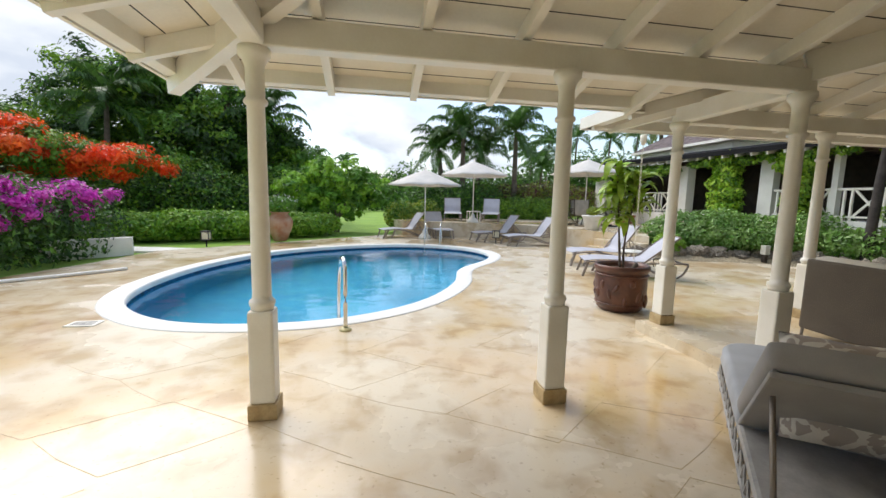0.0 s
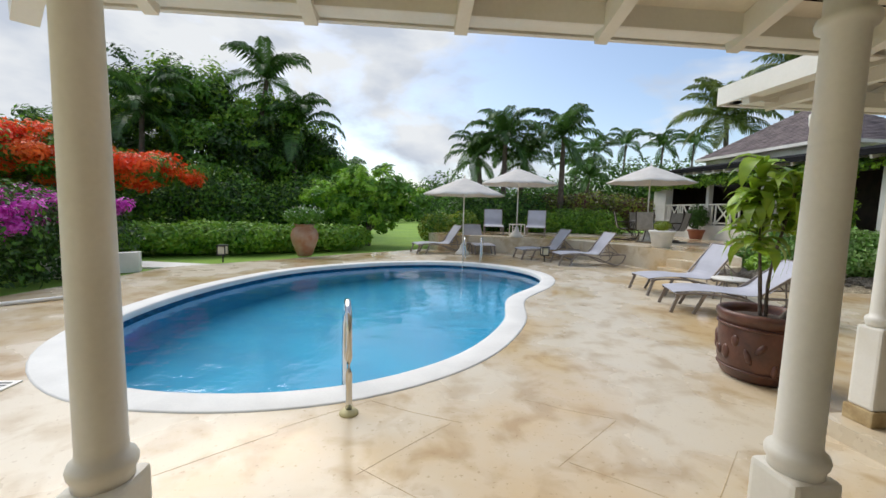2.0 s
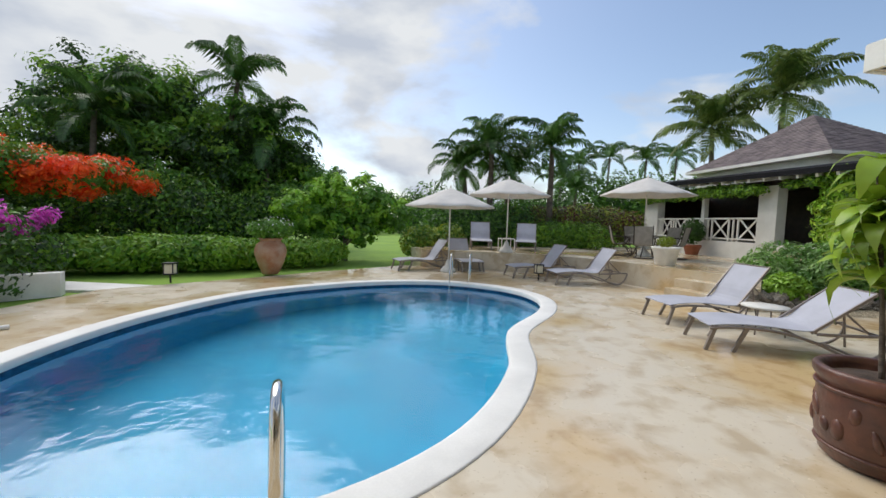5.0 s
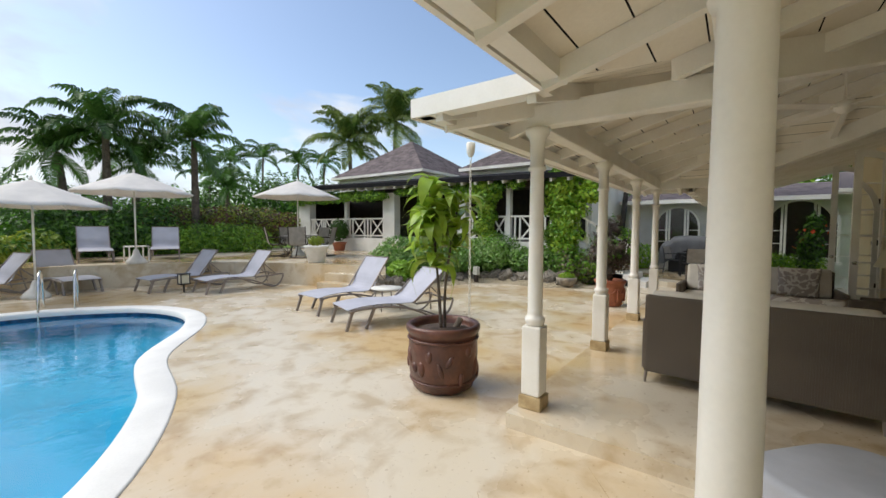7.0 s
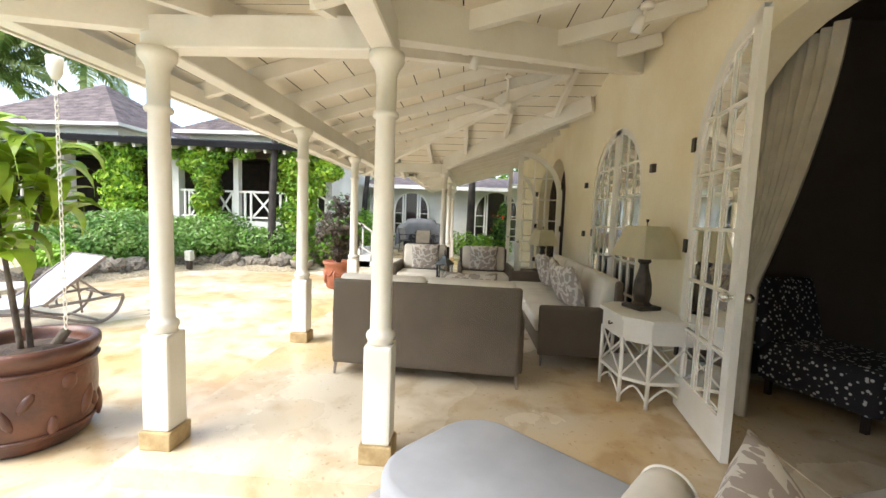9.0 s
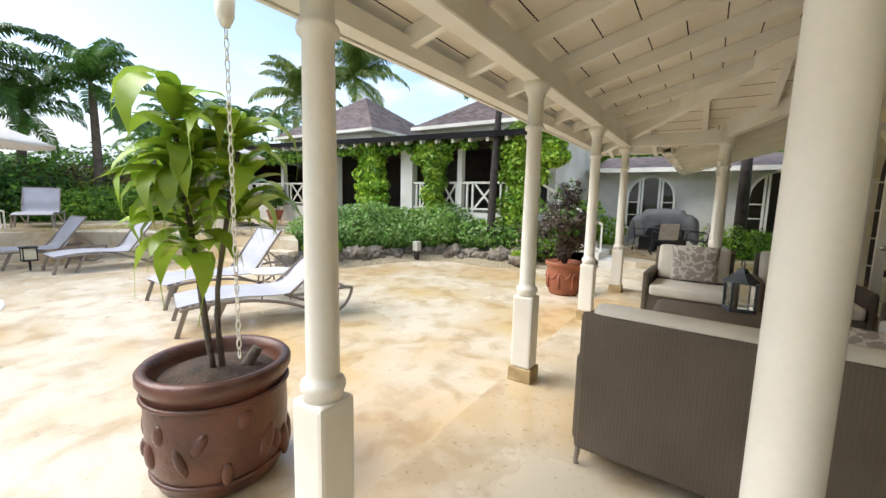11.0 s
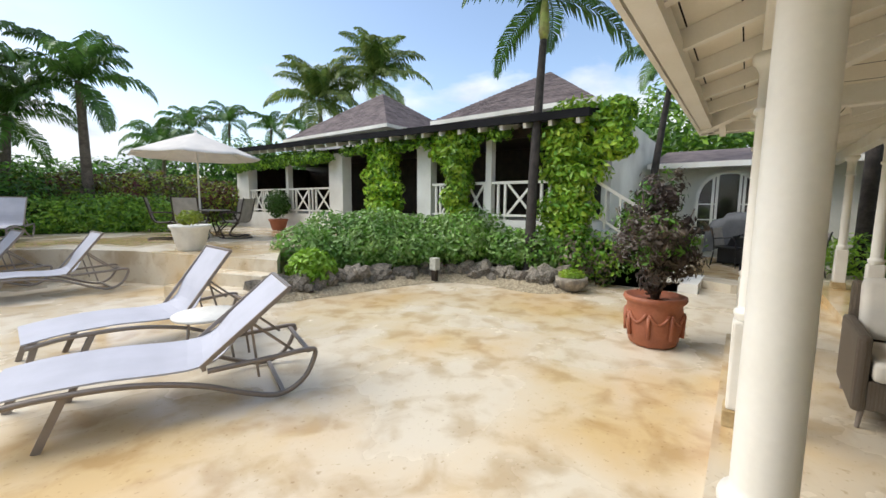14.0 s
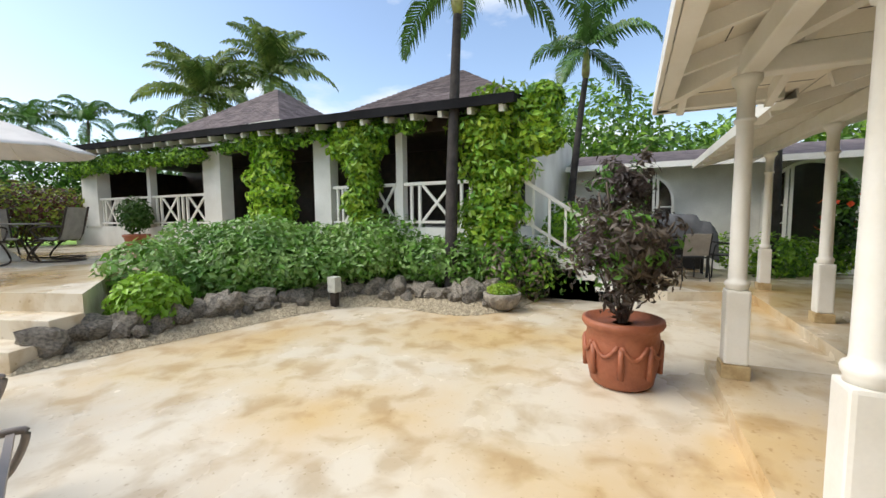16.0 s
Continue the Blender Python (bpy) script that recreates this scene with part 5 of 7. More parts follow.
# ---- veranda furniture ----
def wicker(name, rgb, rgb2, scale=90.0):
    m = mat(name, rgb, 0.6, var=0.1, scale=3, fine=60, bump=0, rgb2=rgb2)
    n, l = m.node_tree.nodes, m.node_tree.links
    b = n["Principled BSDF"]
    co = n.new("ShaderNodeTexCoord")
    ch1 = n.new("ShaderNodeTexBrick")
    ch1.inputs["Scale"].default_value = scale / 10
    ch1.inputs["Mortar Size"].default_value = 0.03
    ch1.inputs["Brick Width"].default_value, ch1.inputs["Row Height"].default_value = 0.15, 0.065
    ch1.offset = 0.0
    sep, comb, add = n.new("ShaderNodeSeparateXYZ"), n.new("ShaderNodeCombineXYZ"), n.new("ShaderNodeMath")
    l.new(co.outputs["Object"], sep.inputs[0])
    l.new(sep.outputs["X"], add.inputs[0])
    l.new(sep.outputs["Y"], add.inputs[1])
    l.new(add.outputs[0], comb.inputs["X"])
    l.new(sep.outputs["Z"], comb.inputs["Y"])
    l.new(comb.outputs[0], ch1.inputs["Vector"])
    ch1.inputs["Color1"].default_value, ch1.inputs["Color2"].default_value, ch1.inputs["Mortar"].default_value = (1, 1, 1, 1), (0.8, 0.8, 0.8, 1), (0.35, 0.33, 0.3, 1)
    old = b.inputs["Base Color"].links[0].from_socket
    mx = n.new("ShaderNodeMix")
    mx.data_type, mx.blend_type = "RGBA", "MULTIPLY"
    mx.inputs[0].default_value = 1.0
    l.new(old, mx.inputs[6])
    l.new(ch1.outputs["Color"], mx.inputs[7])
    l.new(mx.outputs[2], b.inputs["Base Color"])
    bp = n.new("ShaderNodeBump")
    bp.inputs["Strength"].default_value, bp.inputs["Distance"].default_value = 0.8, 0.006
    l.new(ch1.outputs["Fac"], bp.inputs["Height"])
    bp.invert = True
    l.new(bp.outputs["Normal"], b.inputs["Normal"])
    return m


M["wicker"] = wicker("taupe_wicker", (0.34, 0.285, 0.225), (0.27, 0.22, 0.175))


def damask():
    m = mat("damask_cushion", (0.66, 0.63, 0.58), 0.9, var=0.05, scale=3, fine=150, bump=0.2, dist=0.002)
    n, l = m.node_tree.nodes, m.node_tree.links
    b = n["Principled BSDF"]
    co = n.new("ShaderNodeTexCoord")
    wv = n.new("ShaderNodeTexVoronoi")
    wv.inputs["Scale"].default_value = 11
    wv.feature = "DISTANCE_TO_EDGE"
    ns = n.new("ShaderNodeTexNoise")
    ns.inputs["Scale"].default_value, ns.inputs["Distortion"].default_value = 7, 2.0
    l.new(co.outputs["Object"], wv.inputs["Vector"])
    l.new(co.outputs["Object"], ns.inputs["Vector"])
    ad = n.new("ShaderNodeMath")
    ad.operation = "ADD"
    l.new(wv.outputs["Distance"], ad.inputs[0])
    l.new(ns.outputs["Fac"], ad.inputs[1])
    r = n.new("ShaderNodeValToRGB")
    r.color_ramp.interpolation = "CONSTANT"
    r.color_ramp.elements[0].color, r.color_ramp.elements[1].color = (1, 1, 1, 1), (0.58, 0.53, 0.52, 1)
    r.color_ramp.elements[1].position = 0.58
    l.new(ad.outputs[0], r.inputs["Fac"])
    old = b.inputs["Base Color"].links[0].from_socket
    mx = n.new("ShaderNodeMix")
    mx.data_type, mx.blend_type = "RGBA", "MULTIPLY"
    mx.inputs[0].default_value = 1.0
    l.new(old, mx.inputs[6])
    l.new(r.outputs["Color"], mx.inputs[7])
    l.new(mx.outputs[2], b.inputs["Base Color"])
    return m


M["damask"] = damask()


def pillow(w, h, t, material, name, label, m, category="cushion"):
    bm = bmesh.new()
    N = 12
    for s in (1, -1):
        g = [[None] * (N + 1) for _ in range(N + 1)]
        for i in range(N + 1):
            for j in range(N + 1):
                u, v = i / N * 2 - 1, j / N * 2 - 1
                d = (max(0, 1 - u * u) * max(0, 1 - v * v)) ** 0.38
                px = u * (1 - 0.05 * (1 - abs(v)) * 1.2)
                pz = v * (1 - 0.05 * (1 - abs(u)) * 1.2)
                g[i][j] = bm.verts.new((px * w / 2, s * d * t / 2, pz * h / 2))
        for i in range(N):
            for j in range(N):
                f = (g[i][j], g[i + 1][j], g[i + 1][j + 1], g[i][j + 1])
                bm.faces.new(f if s < 0 else f[::-1])
    bmesh.ops.remove_doubles(bm, verts=bm.verts[:], dist=0.0005)
    ob = meshob(name, bm, material, None, label, True, "", category)
    ob.matrix_basis = m
    return ob


def wicker_seat(length, name, label, category, seats):
    """A wicker seat: x along the back, y to the front."""
    e = empty(name, label, category)
    h = length / 2
    part("back", boxm(-h, h, 0, 0.07, 0.11, 0.85, 0.028), M["wicker"], e, "woven taupe wicker back")
    for s in (-1, 1):
        bm = bmesh.new()
        box(bm, s * h - 0.035, s * h + 0.035, 0.072, 0.78, 0.11, 0.60, 0.03)
        part("arm", bm, M["wicker"], e, "rounded wicker arm")
        for y in (0.04, 0.74):
            bm = bmesh.new()
            tube(bm, [(s * (h - 0.03), y, 0.24), (s * (h - 0.01), y, 0.0)], [0.02, 0.012], 8)
            part("leg", bm, M["alu"], e)
    part("seat_base", boxm(-h + 0.03, h - 0.03, 0.075, 0.77, 0.13, 0.32, 0.01), M["wicker"], e)
    w = (length - 0.08) / seats
    for i in range(seats):
        x0 = -h + 0.04 + i * w
        part("seat_cushion", boxm(x0 + 0.005, x0 + w - 0.005, 0.2, 0.80, 0.32, 0.45, 0.035), M["cushion"], e, "cream seat cushion", True)
        bm = boxm(x0 + 0.005, x0 + w - 0.005, -0.075, 0.075, 0.0, 0.44, 0.05)
        bmesh.ops.transform(bm, matrix=Matrix.Translation((0, 0.16, 0.45)) @ Matrix.Rotation(radians(10), 4, "X"), verts=bm.verts[:])
        part("back_cushion", bm, M["cushion"], e, "cream back cushion", True)
    return e


Z = STEP_Z
s1 = wicker_seat(1.6, "loveseat", "taupe wicker loveseat with cream cushions, its back to the daybed", "sofa", 2)
s1.matrix_basis = pose(4.34, 2.57, Z, 0, 0, -94)
s2 = wicker_seat(2.45, "sofa", "long taupe wicker sofa with cream cushions along the house wall", "sofa", 3)
s2.matrix_basis = pose(6.12, 0.74, Z)
a1 = wicker_seat(0.86, "armchair", "wicker armchair with cream cushions on the veranda", "armchair", 1)
a1.matrix_basis = pose(8.42, 2.97, Z, 0, 0, 88)
a2 = copy_thing(a1, pose(8.5, 1.92, Z, 0, 0, 92))
pillow(0.5, 0.48, 0.16, M["damask"], "cushion", "grey and cream damask cushion on the armchair", pose(8.12, 2.95, Z + 0.68, -14, 0, 88))
pillow(0.5, 0.48, 0.16, M["damask"], "cushion", "grey and cream damask cushion on the armchair", pose(8.2, 1.92, Z + 0.68, -14, 0, 92))
pillow(0.5, 0.48, 0.16, M["damask"], "cushion", "grey and cream damask cushion on the long sofa", pose(5.4, 1.12, Z + 0.70, -18, 5, 8))
pillow(0.5, 0.48, 0.16, M["damask"], "cushion", "grey and cream damask cushion on the long sofa", pose(5.95, 1.12, Z + 0.70, -15, -6, -5))
pillow(0.5, 0.48, 0.16, M["damask"], "cushion", "grey and cream damask cushion on the loveseat", pose(4.62, 2.2, Z + 0.68, -14, 0, -90))
pillow(0.5, 0.48, 0.16, M["damask"], "cushion", "grey and cream damask cushion on the long sofa", pose(6.75, 1.12, Z + 0.70, -15, 4, 4))
e = empty("ottoman", "woven taupe wicker ottoman with rounded sides", "ottoman", (6.82, 2.7, Z), 90)
part("body", boxm(-0.55, 0.55, -0.32, 0.32, 0.2, 0.42, 0.08), M["wicker"], e, "woven wicker body", True)
for sx in (-1, 1):
    for sy in (-1, 1):
        bm = bmesh.new()
        tube(bm, [(sx * 0.48, sy * 0.26, 0.24), (sx * 0.5, sy * 0.28, 0)], [0.02, 0.013], 8)
        part("leg", bm, M["alu"], e)
e = empty("lantern", "blue grey metal lantern with glass sides on the ottoman", "lantern", (7.0, 2.55, Z + 0.422), 15)
LM = mat("blue_grey_metal", (0.10, 0.12, 0.14), 0.5, 0.3, var=0.15, scale=9)
part("base", boxm(-0.11, 0.11, -0.11, 0.11, 0, 0.03, 0.006), LM, e)
for sx in (-1, 1):
    for sy in (-1, 1):
        part("corner_post", boxm(sx * 0.095 - 0.009, sx * 0.095 + 0.009, sy * 0.095 - 0.009, sy * 0.095 + 0.009, 0.03, 0.27), LM, e)
part("pane", boxm(-0.09, 0.09, -0.09, 0.09, 0.031, 0.269), M["glass"], e, "clear glass sides").visible_shadow = False
bm = bmesh.new()
lathe(bm, [(0.15, 0.27), (0.15, 0.285), (0.06, 0.36), (0.04, 0.40), (0.01, 0.41)], 4)
part("roof", bm, LM, e, "pitched metal roof")
bm = bmesh.new()
tube(bm, [(0.04 * math.cos(a), 0, 0.44 + 0.04 * math.sin(a)) for a in [math.tau * i / 14 for i in range(14)]], 0.005, 6, closed=True)
part("ring", bm, LM, e, "", True)
e = empty("corner_table", "low taupe wicker corner table beside the long sofa", "side table", (7.85, 0.95, Z))
part("tabletop", boxm(-0.32, 0.32, -0.32, 0.32, 0.5, 0.54, 0.01), M["wicker"], e)
part("body", boxm(-0.3, 0.3, -0.3, 0.3, 0.04, 0.5, 0.01), M["wicker"], e)


def table_lamp(x, y, z):
    e = empty("table_lamp", "dark carved table lamp with a square cream shade", "lamp", (x, y, z), 20)
    bm = bmesh.new()
    lathe(bm, [(0.085, 0), (0.09, 0.03), (0.06, 0.06), (0.075, 0.13), (0.07, 0.22), (0.04, 0.34), (0.035, 0.38), (0.055, 0.40), (0.05, 0.42), (0.01, 0.43), (0.01, 0.48)], 12)
    part("stem", bm, M["bronze"], e, "carved dark bronze stem")
    bm = boxm(-0.11, 0.11, -0.11, 0.11, 0, 0.035, 0.01)
    part("foot", bm, M["bronze"], e)
    bm = bmesh.new()
    A = [bm.verts.new((sx * 0.19, sy * 0.19, 0.44)) for sx, sy in ((-1, -1), (1, -1), (1, 1), (-1, 1))]
    B = [bm.verts.new((sx * 0.115, sy * 0.115, 0.70)) for sx, sy in ((-1, -1), (1, -1), (1, 1), (-1, 1))]
    for k in range(4):
        bm.faces.new((A[k], A[(k + 1) % 4], B[(k + 1) % 4], B[k]))
    bmesh.ops.solidify(bm, geom=bm.faces[:], thickness=0.004)
    part("shade", bm, M["shade"], e, "square tapered cream shade")
    bm = bmesh.new()
    lathe(bm, [(0.004, 0.70), (0.004, 0.73), (0.012, 0.74), (0.012, 0.755)], 8)
    part("finial", bm, M["bronze"], e)


def rattan_table(x, y, rz):
    e = empty("side_table", "white painted rattan side table with a drawer and a lower shelf", "side table", (x, y, Z), rz)
    o = [(-0.34, -0.22), (0.34, -0.22), (0.34, 0.08), (0.2, 0.24), (-0.2, 0.24), (-0.34, 0.08)]
    part("tabletop", slab([(a * 1.06, b * 1.06) for a, b in o], 0.66, 0.69), M["paint"], e)
    part("drawer", slab([(a * 0.96, b * 0.96) for a, b in o], 0.50, 0.66), M["paint"], e)
    part("shelf", slab([(a * 0.98, b * 0.98) for a, b in o], 0.19, 0.215), M["paint"], e)
    for a, b in o:
        bm = bmesh.new()
        tube(bm, [(a * 0.94, b * 0.94, 0), (a * 0.94, b * 0.94, 0.52)], 0.016, 8)
        part("leg", bm, M["paint"], e, "", True)
    for i in range(6):
        a, b = Vector((*o[i], 0)) * 0.94, Vector((*o[(i + 1) % 6], 0)) * 0.94
        bm = bmesh.new()
        tube(bm, [a + Vector((0, 0, 0.22)), b + Vector((0, 0, 0.5))], 0.009, 6)
        tube(bm, [b + Vector((0, 0, 0.22)), a + Vector((0, 0, 0.5))], 0.009, 6)
        tube(bm, spline([a + Vector((0, 0, 0.05)), (a + b) / 2 + Vector((0, 0, 0.16)), b + Vector((0, 0, 0.05))], 4, False), 0.009, 6)
        part("brace", bm, M["paint"], e, "", True)
    bm = bmesh.new()
    tube(bm, spline([(-0.03, 0.245, 0.59), (0, 0.26, 0.575), (0.03, 0.245, 0.59)], 4, False), 0.006, 6)
    part("handle", bm, M["bronze"], e, "dark metal handle")


rattan_table(4.42, 0.78, 4)
table_lamp(4.52, 0.74, Z + 0.69)
table_lamp(7.9, 0.95, Z + 0.54)

# chaise longue: x runs from the foot to the head
M["rattan"] = mat("grey_rattan", (0.42, 0.41, 0.40), 0.6, var=0.15, scale=6, fine=60, bump=0.3)
e = empty("chaise_longue", "grey rattan chaise longue with blue grey mattress and raised back", "chaise longue", (3.04, 2.42, 0), 229)
CW = 0.39
part("frame", boxm(0.04, 2.08, -CW, CW, 0.24, 0.30, 0.02), M["rattan"], e, "grey rattan frame")
for s in (-1, 1):
    for x in (0.08, 0.7, 1.35, 2.0):
        bm = bmesh.new()
        tube(bm, [(x, s * (CW - 0.03), 0.26), (x, s * (CW - 0.03), STEP_Z + 0.003 if (s > 0 and x < 0.5) else 0.0)], [0.022, 0.014], 8)
        part("leg", bm, M["alu"], e)
    bm = bmesh.new()
    tube(bm, [(0.05, s * CW, 0.14), (2.06, s * CW, 0.14)], 0.012, 6)
    part("side_rail", bm, M["rattan"], e, "", True)
    for k in range(14):
        x = 0.1 + k * 0.13
        bm = bmesh.new()
        tube(bm, [(x, s * CW, 0.14), (x + 0.065, s * CW, 0.25)], 0.008, 5)
        tube(bm, [(x + 0.13, s * CW, 0.14), (x + 0.065, s * CW, 0.25)], 0.008, 5)
        part("lattice", bm, M["rattan"], e)
q = CW + 0.01
foot = [(1.28, -q), (1.28, q)] + [(0.24 - 0.24 * math.sin(a), q - 0.26 + 0.26 * math.cos(a)) for a in [math.pi / 2 * k / 7 for k in range(8)]] + [(0.24 - 0.24 * math.cos(a), -q + 0.26 - 0.26 * math.sin(a)) for a in [math.pi / 2 * k / 7 for k in range(8)]]
bm = slab(foot, 0.30, 0.42)
bmesh.ops.bevel(bm, geom=[ed for ed in bm.edges if ed.is_manifold and ed.calc_face_angle(0) > 1.2], offset=0.04, segments=3, affect="EDGES", profile=0.5)
part("mattress", bm, M["bluegrey"], e, "blue grey mattress", True)
bm = bmesh.new()
box(bm, 0.0, 0.82, -CW - 0.01, CW + 0.01, 0.0, 0.13, 0.05)
bmesh.ops.transform(bm, matrix=Matrix.Translation((1.24, 0, 0.32)) @ Matrix.Rotation(radians(-40), 4, "Y"), verts=bm.verts[:])
part("back_mattress", bm, M["grey_cushion"], e, "grey back cushion with quilted seams", True)
bm = bmesh.new()
box(bm, -0.02, 0.80, -CW, CW, -0.03, 0.0, 0.01)
bmesh.ops.transform(bm, matrix=Matrix.Translation((1.24, 0, 0.31)) @ Matrix.Rotation(radians(-40), 4, "Y"), verts=bm.verts[:])
part("back_panel", bm, M["grey_cushion"], e, "dark grey underside of the raised back")
for s in (-1, 1):
    bm = bmesh.new()
    tube(bm, [(1.22, s * (CW - 0.02), 0.29), (1.22 + 0.82 * math.cos(radians(40)), s * (CW - 0.02), 0.29 + 0.82 * math.sin(radians(40)))], 0.014, 8)
    part("back_rail", bm, M["rattan"], e, "", True)
    bm = bmesh.new()
    tube(bm, [(1.7, s * (CW - 0.05), 0.66), (1.95, s * (CW - 0.05), 0.29)], 0.012, 8)
    part("prop", bm, M["alu"], e, "", True)
bm = bmesh.new()
lathe(bm, [(0.06, -0.3), (0.095, -0.28), (0.105, -0.2), (0.105, 0.2), (0.095, 0.28), (0.06, 0.3)], 20)
bol = meshob("bolster", bm, M["cushion"], None, "cream round bolster lying across the blue grey mattress", True, "", "cushion")
for zz in (-0.275, 0.275):
    bm = bmesh.new()
    tube(bm, [(0.098 * math.cos(a), 0.098 * math.sin(a), zz) for a in [math.tau * i / 24 for i in range(24)]], 0.006, 6, closed=True)
    part("piping", bm, M["cushion"], bol, "", True)
bol.matrix_basis = pose(3.04, 2.42, 0.52, 0, 0, 229) @ Matrix.Translation((1.05, 0.0, 0)) @ Matrix.Rotation(radians(90), 4, "X")
pillow(0.58, 0.52, 0.2, M["damask"], "cushion", "grey and cream damask cushion leaning on the chaise back", pose(3.04, 2.42, 0.63, 0, 0, 229) @ Matrix.Translation((1.40, 0.02, 0)) @ Matrix.Rotation(radians(90), 4, "Z") @ Matrix.Rotation(radians(-32), 4, "X"))


# ---- ceiling fan ----
def fan(x, y):
    zt = plane_z(x, y)
    e = empty("ceiling_fan", "white ceiling fan with blades at rest under the boarded ceiling", "fan", (x, y, zt))
    bm = bmesh.new()
    lathe(bm, [(0.0, -0.45), (0.05, -0.445), (0.09, -0.41), (0.09, -0.35), (0.05, -0.32), (0.015, -0.31), (0.015, -0.02), (0.05, -0.015), (0.06, 0.0)], 20)
    part("motor", bm, M["paint"], e, "white motor on a short rod", True)
    for k in range(4):
        a = math.tau * k / 4 + 0.62
        bm = bmesh.new()
        box(bm, 0.12, 0.76, -0.06, 0.06, -0.004, 0.004, 0.003, m=Matrix.Translation((0, 0, -0.38)) @ Matrix.Rotation(a, 4, "Z") @ Matrix.Rotation(radians(10), 4, "X"))
        part("blade", bm, M["paint"], e, "white blade")
        bm = bmesh.new()
        box(bm, 0.07, 0.16, -0.02, 0.02, -0.392, -0.38, m=Matrix.Rotation(a, 4, "Z"))
        part("bracket", bm, M["paint"], e)


fan(6.28, 1.8)


# ---- plants ----
def frond_mesh(name, L, droop, rng, material, leafl, pairs, stiff):
    vs, fs = [], []
    pts = []
    for i in range(pairs + 1):
        t = i / pairs
        ang = stiff - droop * t * t
        if i == 0:
            p = np.array([0.0, 0.0, 0.0])
        else:
            p = pts[-1][0] + np.array([math.cos(ang), 0, math.sin(ang)]) * L / pairs
        pts.append((p, ang))
    r = 0.018 * L / 2.5
    for (p, a), (q, b) in zip(pts, pts[1:]):
        k = len(vs)
        vs += [p + [0, -r, 0], p + [0, r, 0], q + [0, r, 0], q + [0, -r, 0]]
        fs.append((k, k + 1, k + 2, k + 3))
    for i, (p, ang) in enumerate(pts[2:], 2):
        t = i / pairs
        ll = leafl * (math.sin(min(1, t * 0.85 + 0.15) * math.pi) * 0.85 + 0.2) * rng.uniform(0.85, 1.1)
        fwd = np.array([math.cos(ang), 0, math.sin(ang)])
        up = np.array([-math.sin(ang), 0, math.cos(ang)])
        for s in (-1, 1):
            d1 = fwd * 0.55 + np.array([0, s * 0.8, 0]) + up * rng.uniform(0.0, 0.3)
            d1 /= np.linalg.norm(d1)
            d2 = d1 + np.array([0, 0, -1.1 - rng.uniform(0, 0.6)])
            d2 /= np.linalg.norm(d2)
            w = fwd * 0.036 * L / 2
            m1 = p + d1 * ll * 0.5
            m2 = m1 + d2 * ll * 0.55
            k = len(vs)
            vs += [p - w * 0.6, p + w * 0.6, m1 + w, m1 - w, m2 + w * 0.1, m2 - w * 0.1]
            fs += [(k, k + 1, k + 2, k + 3), (k + 3, k + 2, k + 4, k + 5)]
    me = bpy.data.meshes.new(name)
    me.from_pydata([tuple(v) for v in vs], [], fs)
    me.materials.append(material)
    return me


FR = {}


def palm(x, y, h, crown, label, kind="royal", lean=(0, 0), n=16, r=0.13, z0=0.0, seed=0, shaftlen=0.0):
    rng = random.Random(seed + 100)
    nr = np.random.default_rng(seed)
    mt = M["leaf_coco"] if kind == "coco" else M["leaf_palm"]
    key = (kind, round(crown, 1))
    if key not in FR:
        FR[key] = [frond_mesh("frond", crown, dd, nr, mt, crown * 0.25, 34, st) for dd, st in ((1.5, 1.3), (1.5, 0.8), (1.3, 0.25), (0.9, -0.4))] if kind == "coco" else [frond_mesh("frond", crown, dd, nr, mt, crown * 0.27, 34, st) for dd, st in ((1.9, 1.3), (1.9, 0.85), (1.7, 0.35), (1.1, -0.35))]
    e = empty("palm", label, "palm tree", (x, y, z0), 0, "palms")
    pts = spline([(0, 0, -0.1), (lean[0] * 0.25, lean[1] * 0.25, h * 0.4), (lean[0] * 0.65, lean[1] * 0.65, h * 0.75), (lean[0], lean[1], h)], 5, False)
    bm = bmesh.new()
    tube(bm, pts, [r * (1.25 - 0.5 * i / (len(pts) - 1)) for i in range(len(pts))], 10)
    part("trunk", bm, M["palm_trunk"] if shaftlen else M["bark"], e, "ringed dark palm trunk", True)
    top = Vector((lean[0], lean[1], h))
    if shaftlen:
        bm = bmesh.new()
        lathe(bm, [(r * 0.8, 0), (r * 1.15, shaftlen * 0.2), (r * 1.0, shaftlen * 0.6), (r * 0.6, shaftlen)], 12, (top.x, top.y), top.z - 0.05)
        part("crownshaft", bm, M["shaft"], e, "yellow green crownshaft", True)
        top = top + Vector((0, 0, shaftlen))
    for k in range(n):
        t = k / (n - 1)
        v = 0 if t < 0.3 else 1 if t < 0.6 else 2 if t < 0.85 else 3
        f = new("frond", FR[key][v])
        f.parent = e
        s = rng.uniform(0.85, 1.1)
        f.matrix_basis = pose(*top, rng.uniform(-12, 12), rng.uniform(-8, 8), k * 137.5 + rng.uniform(-15, 15)) @ Matrix.Diagonal((s, s, s, 1))
    return e


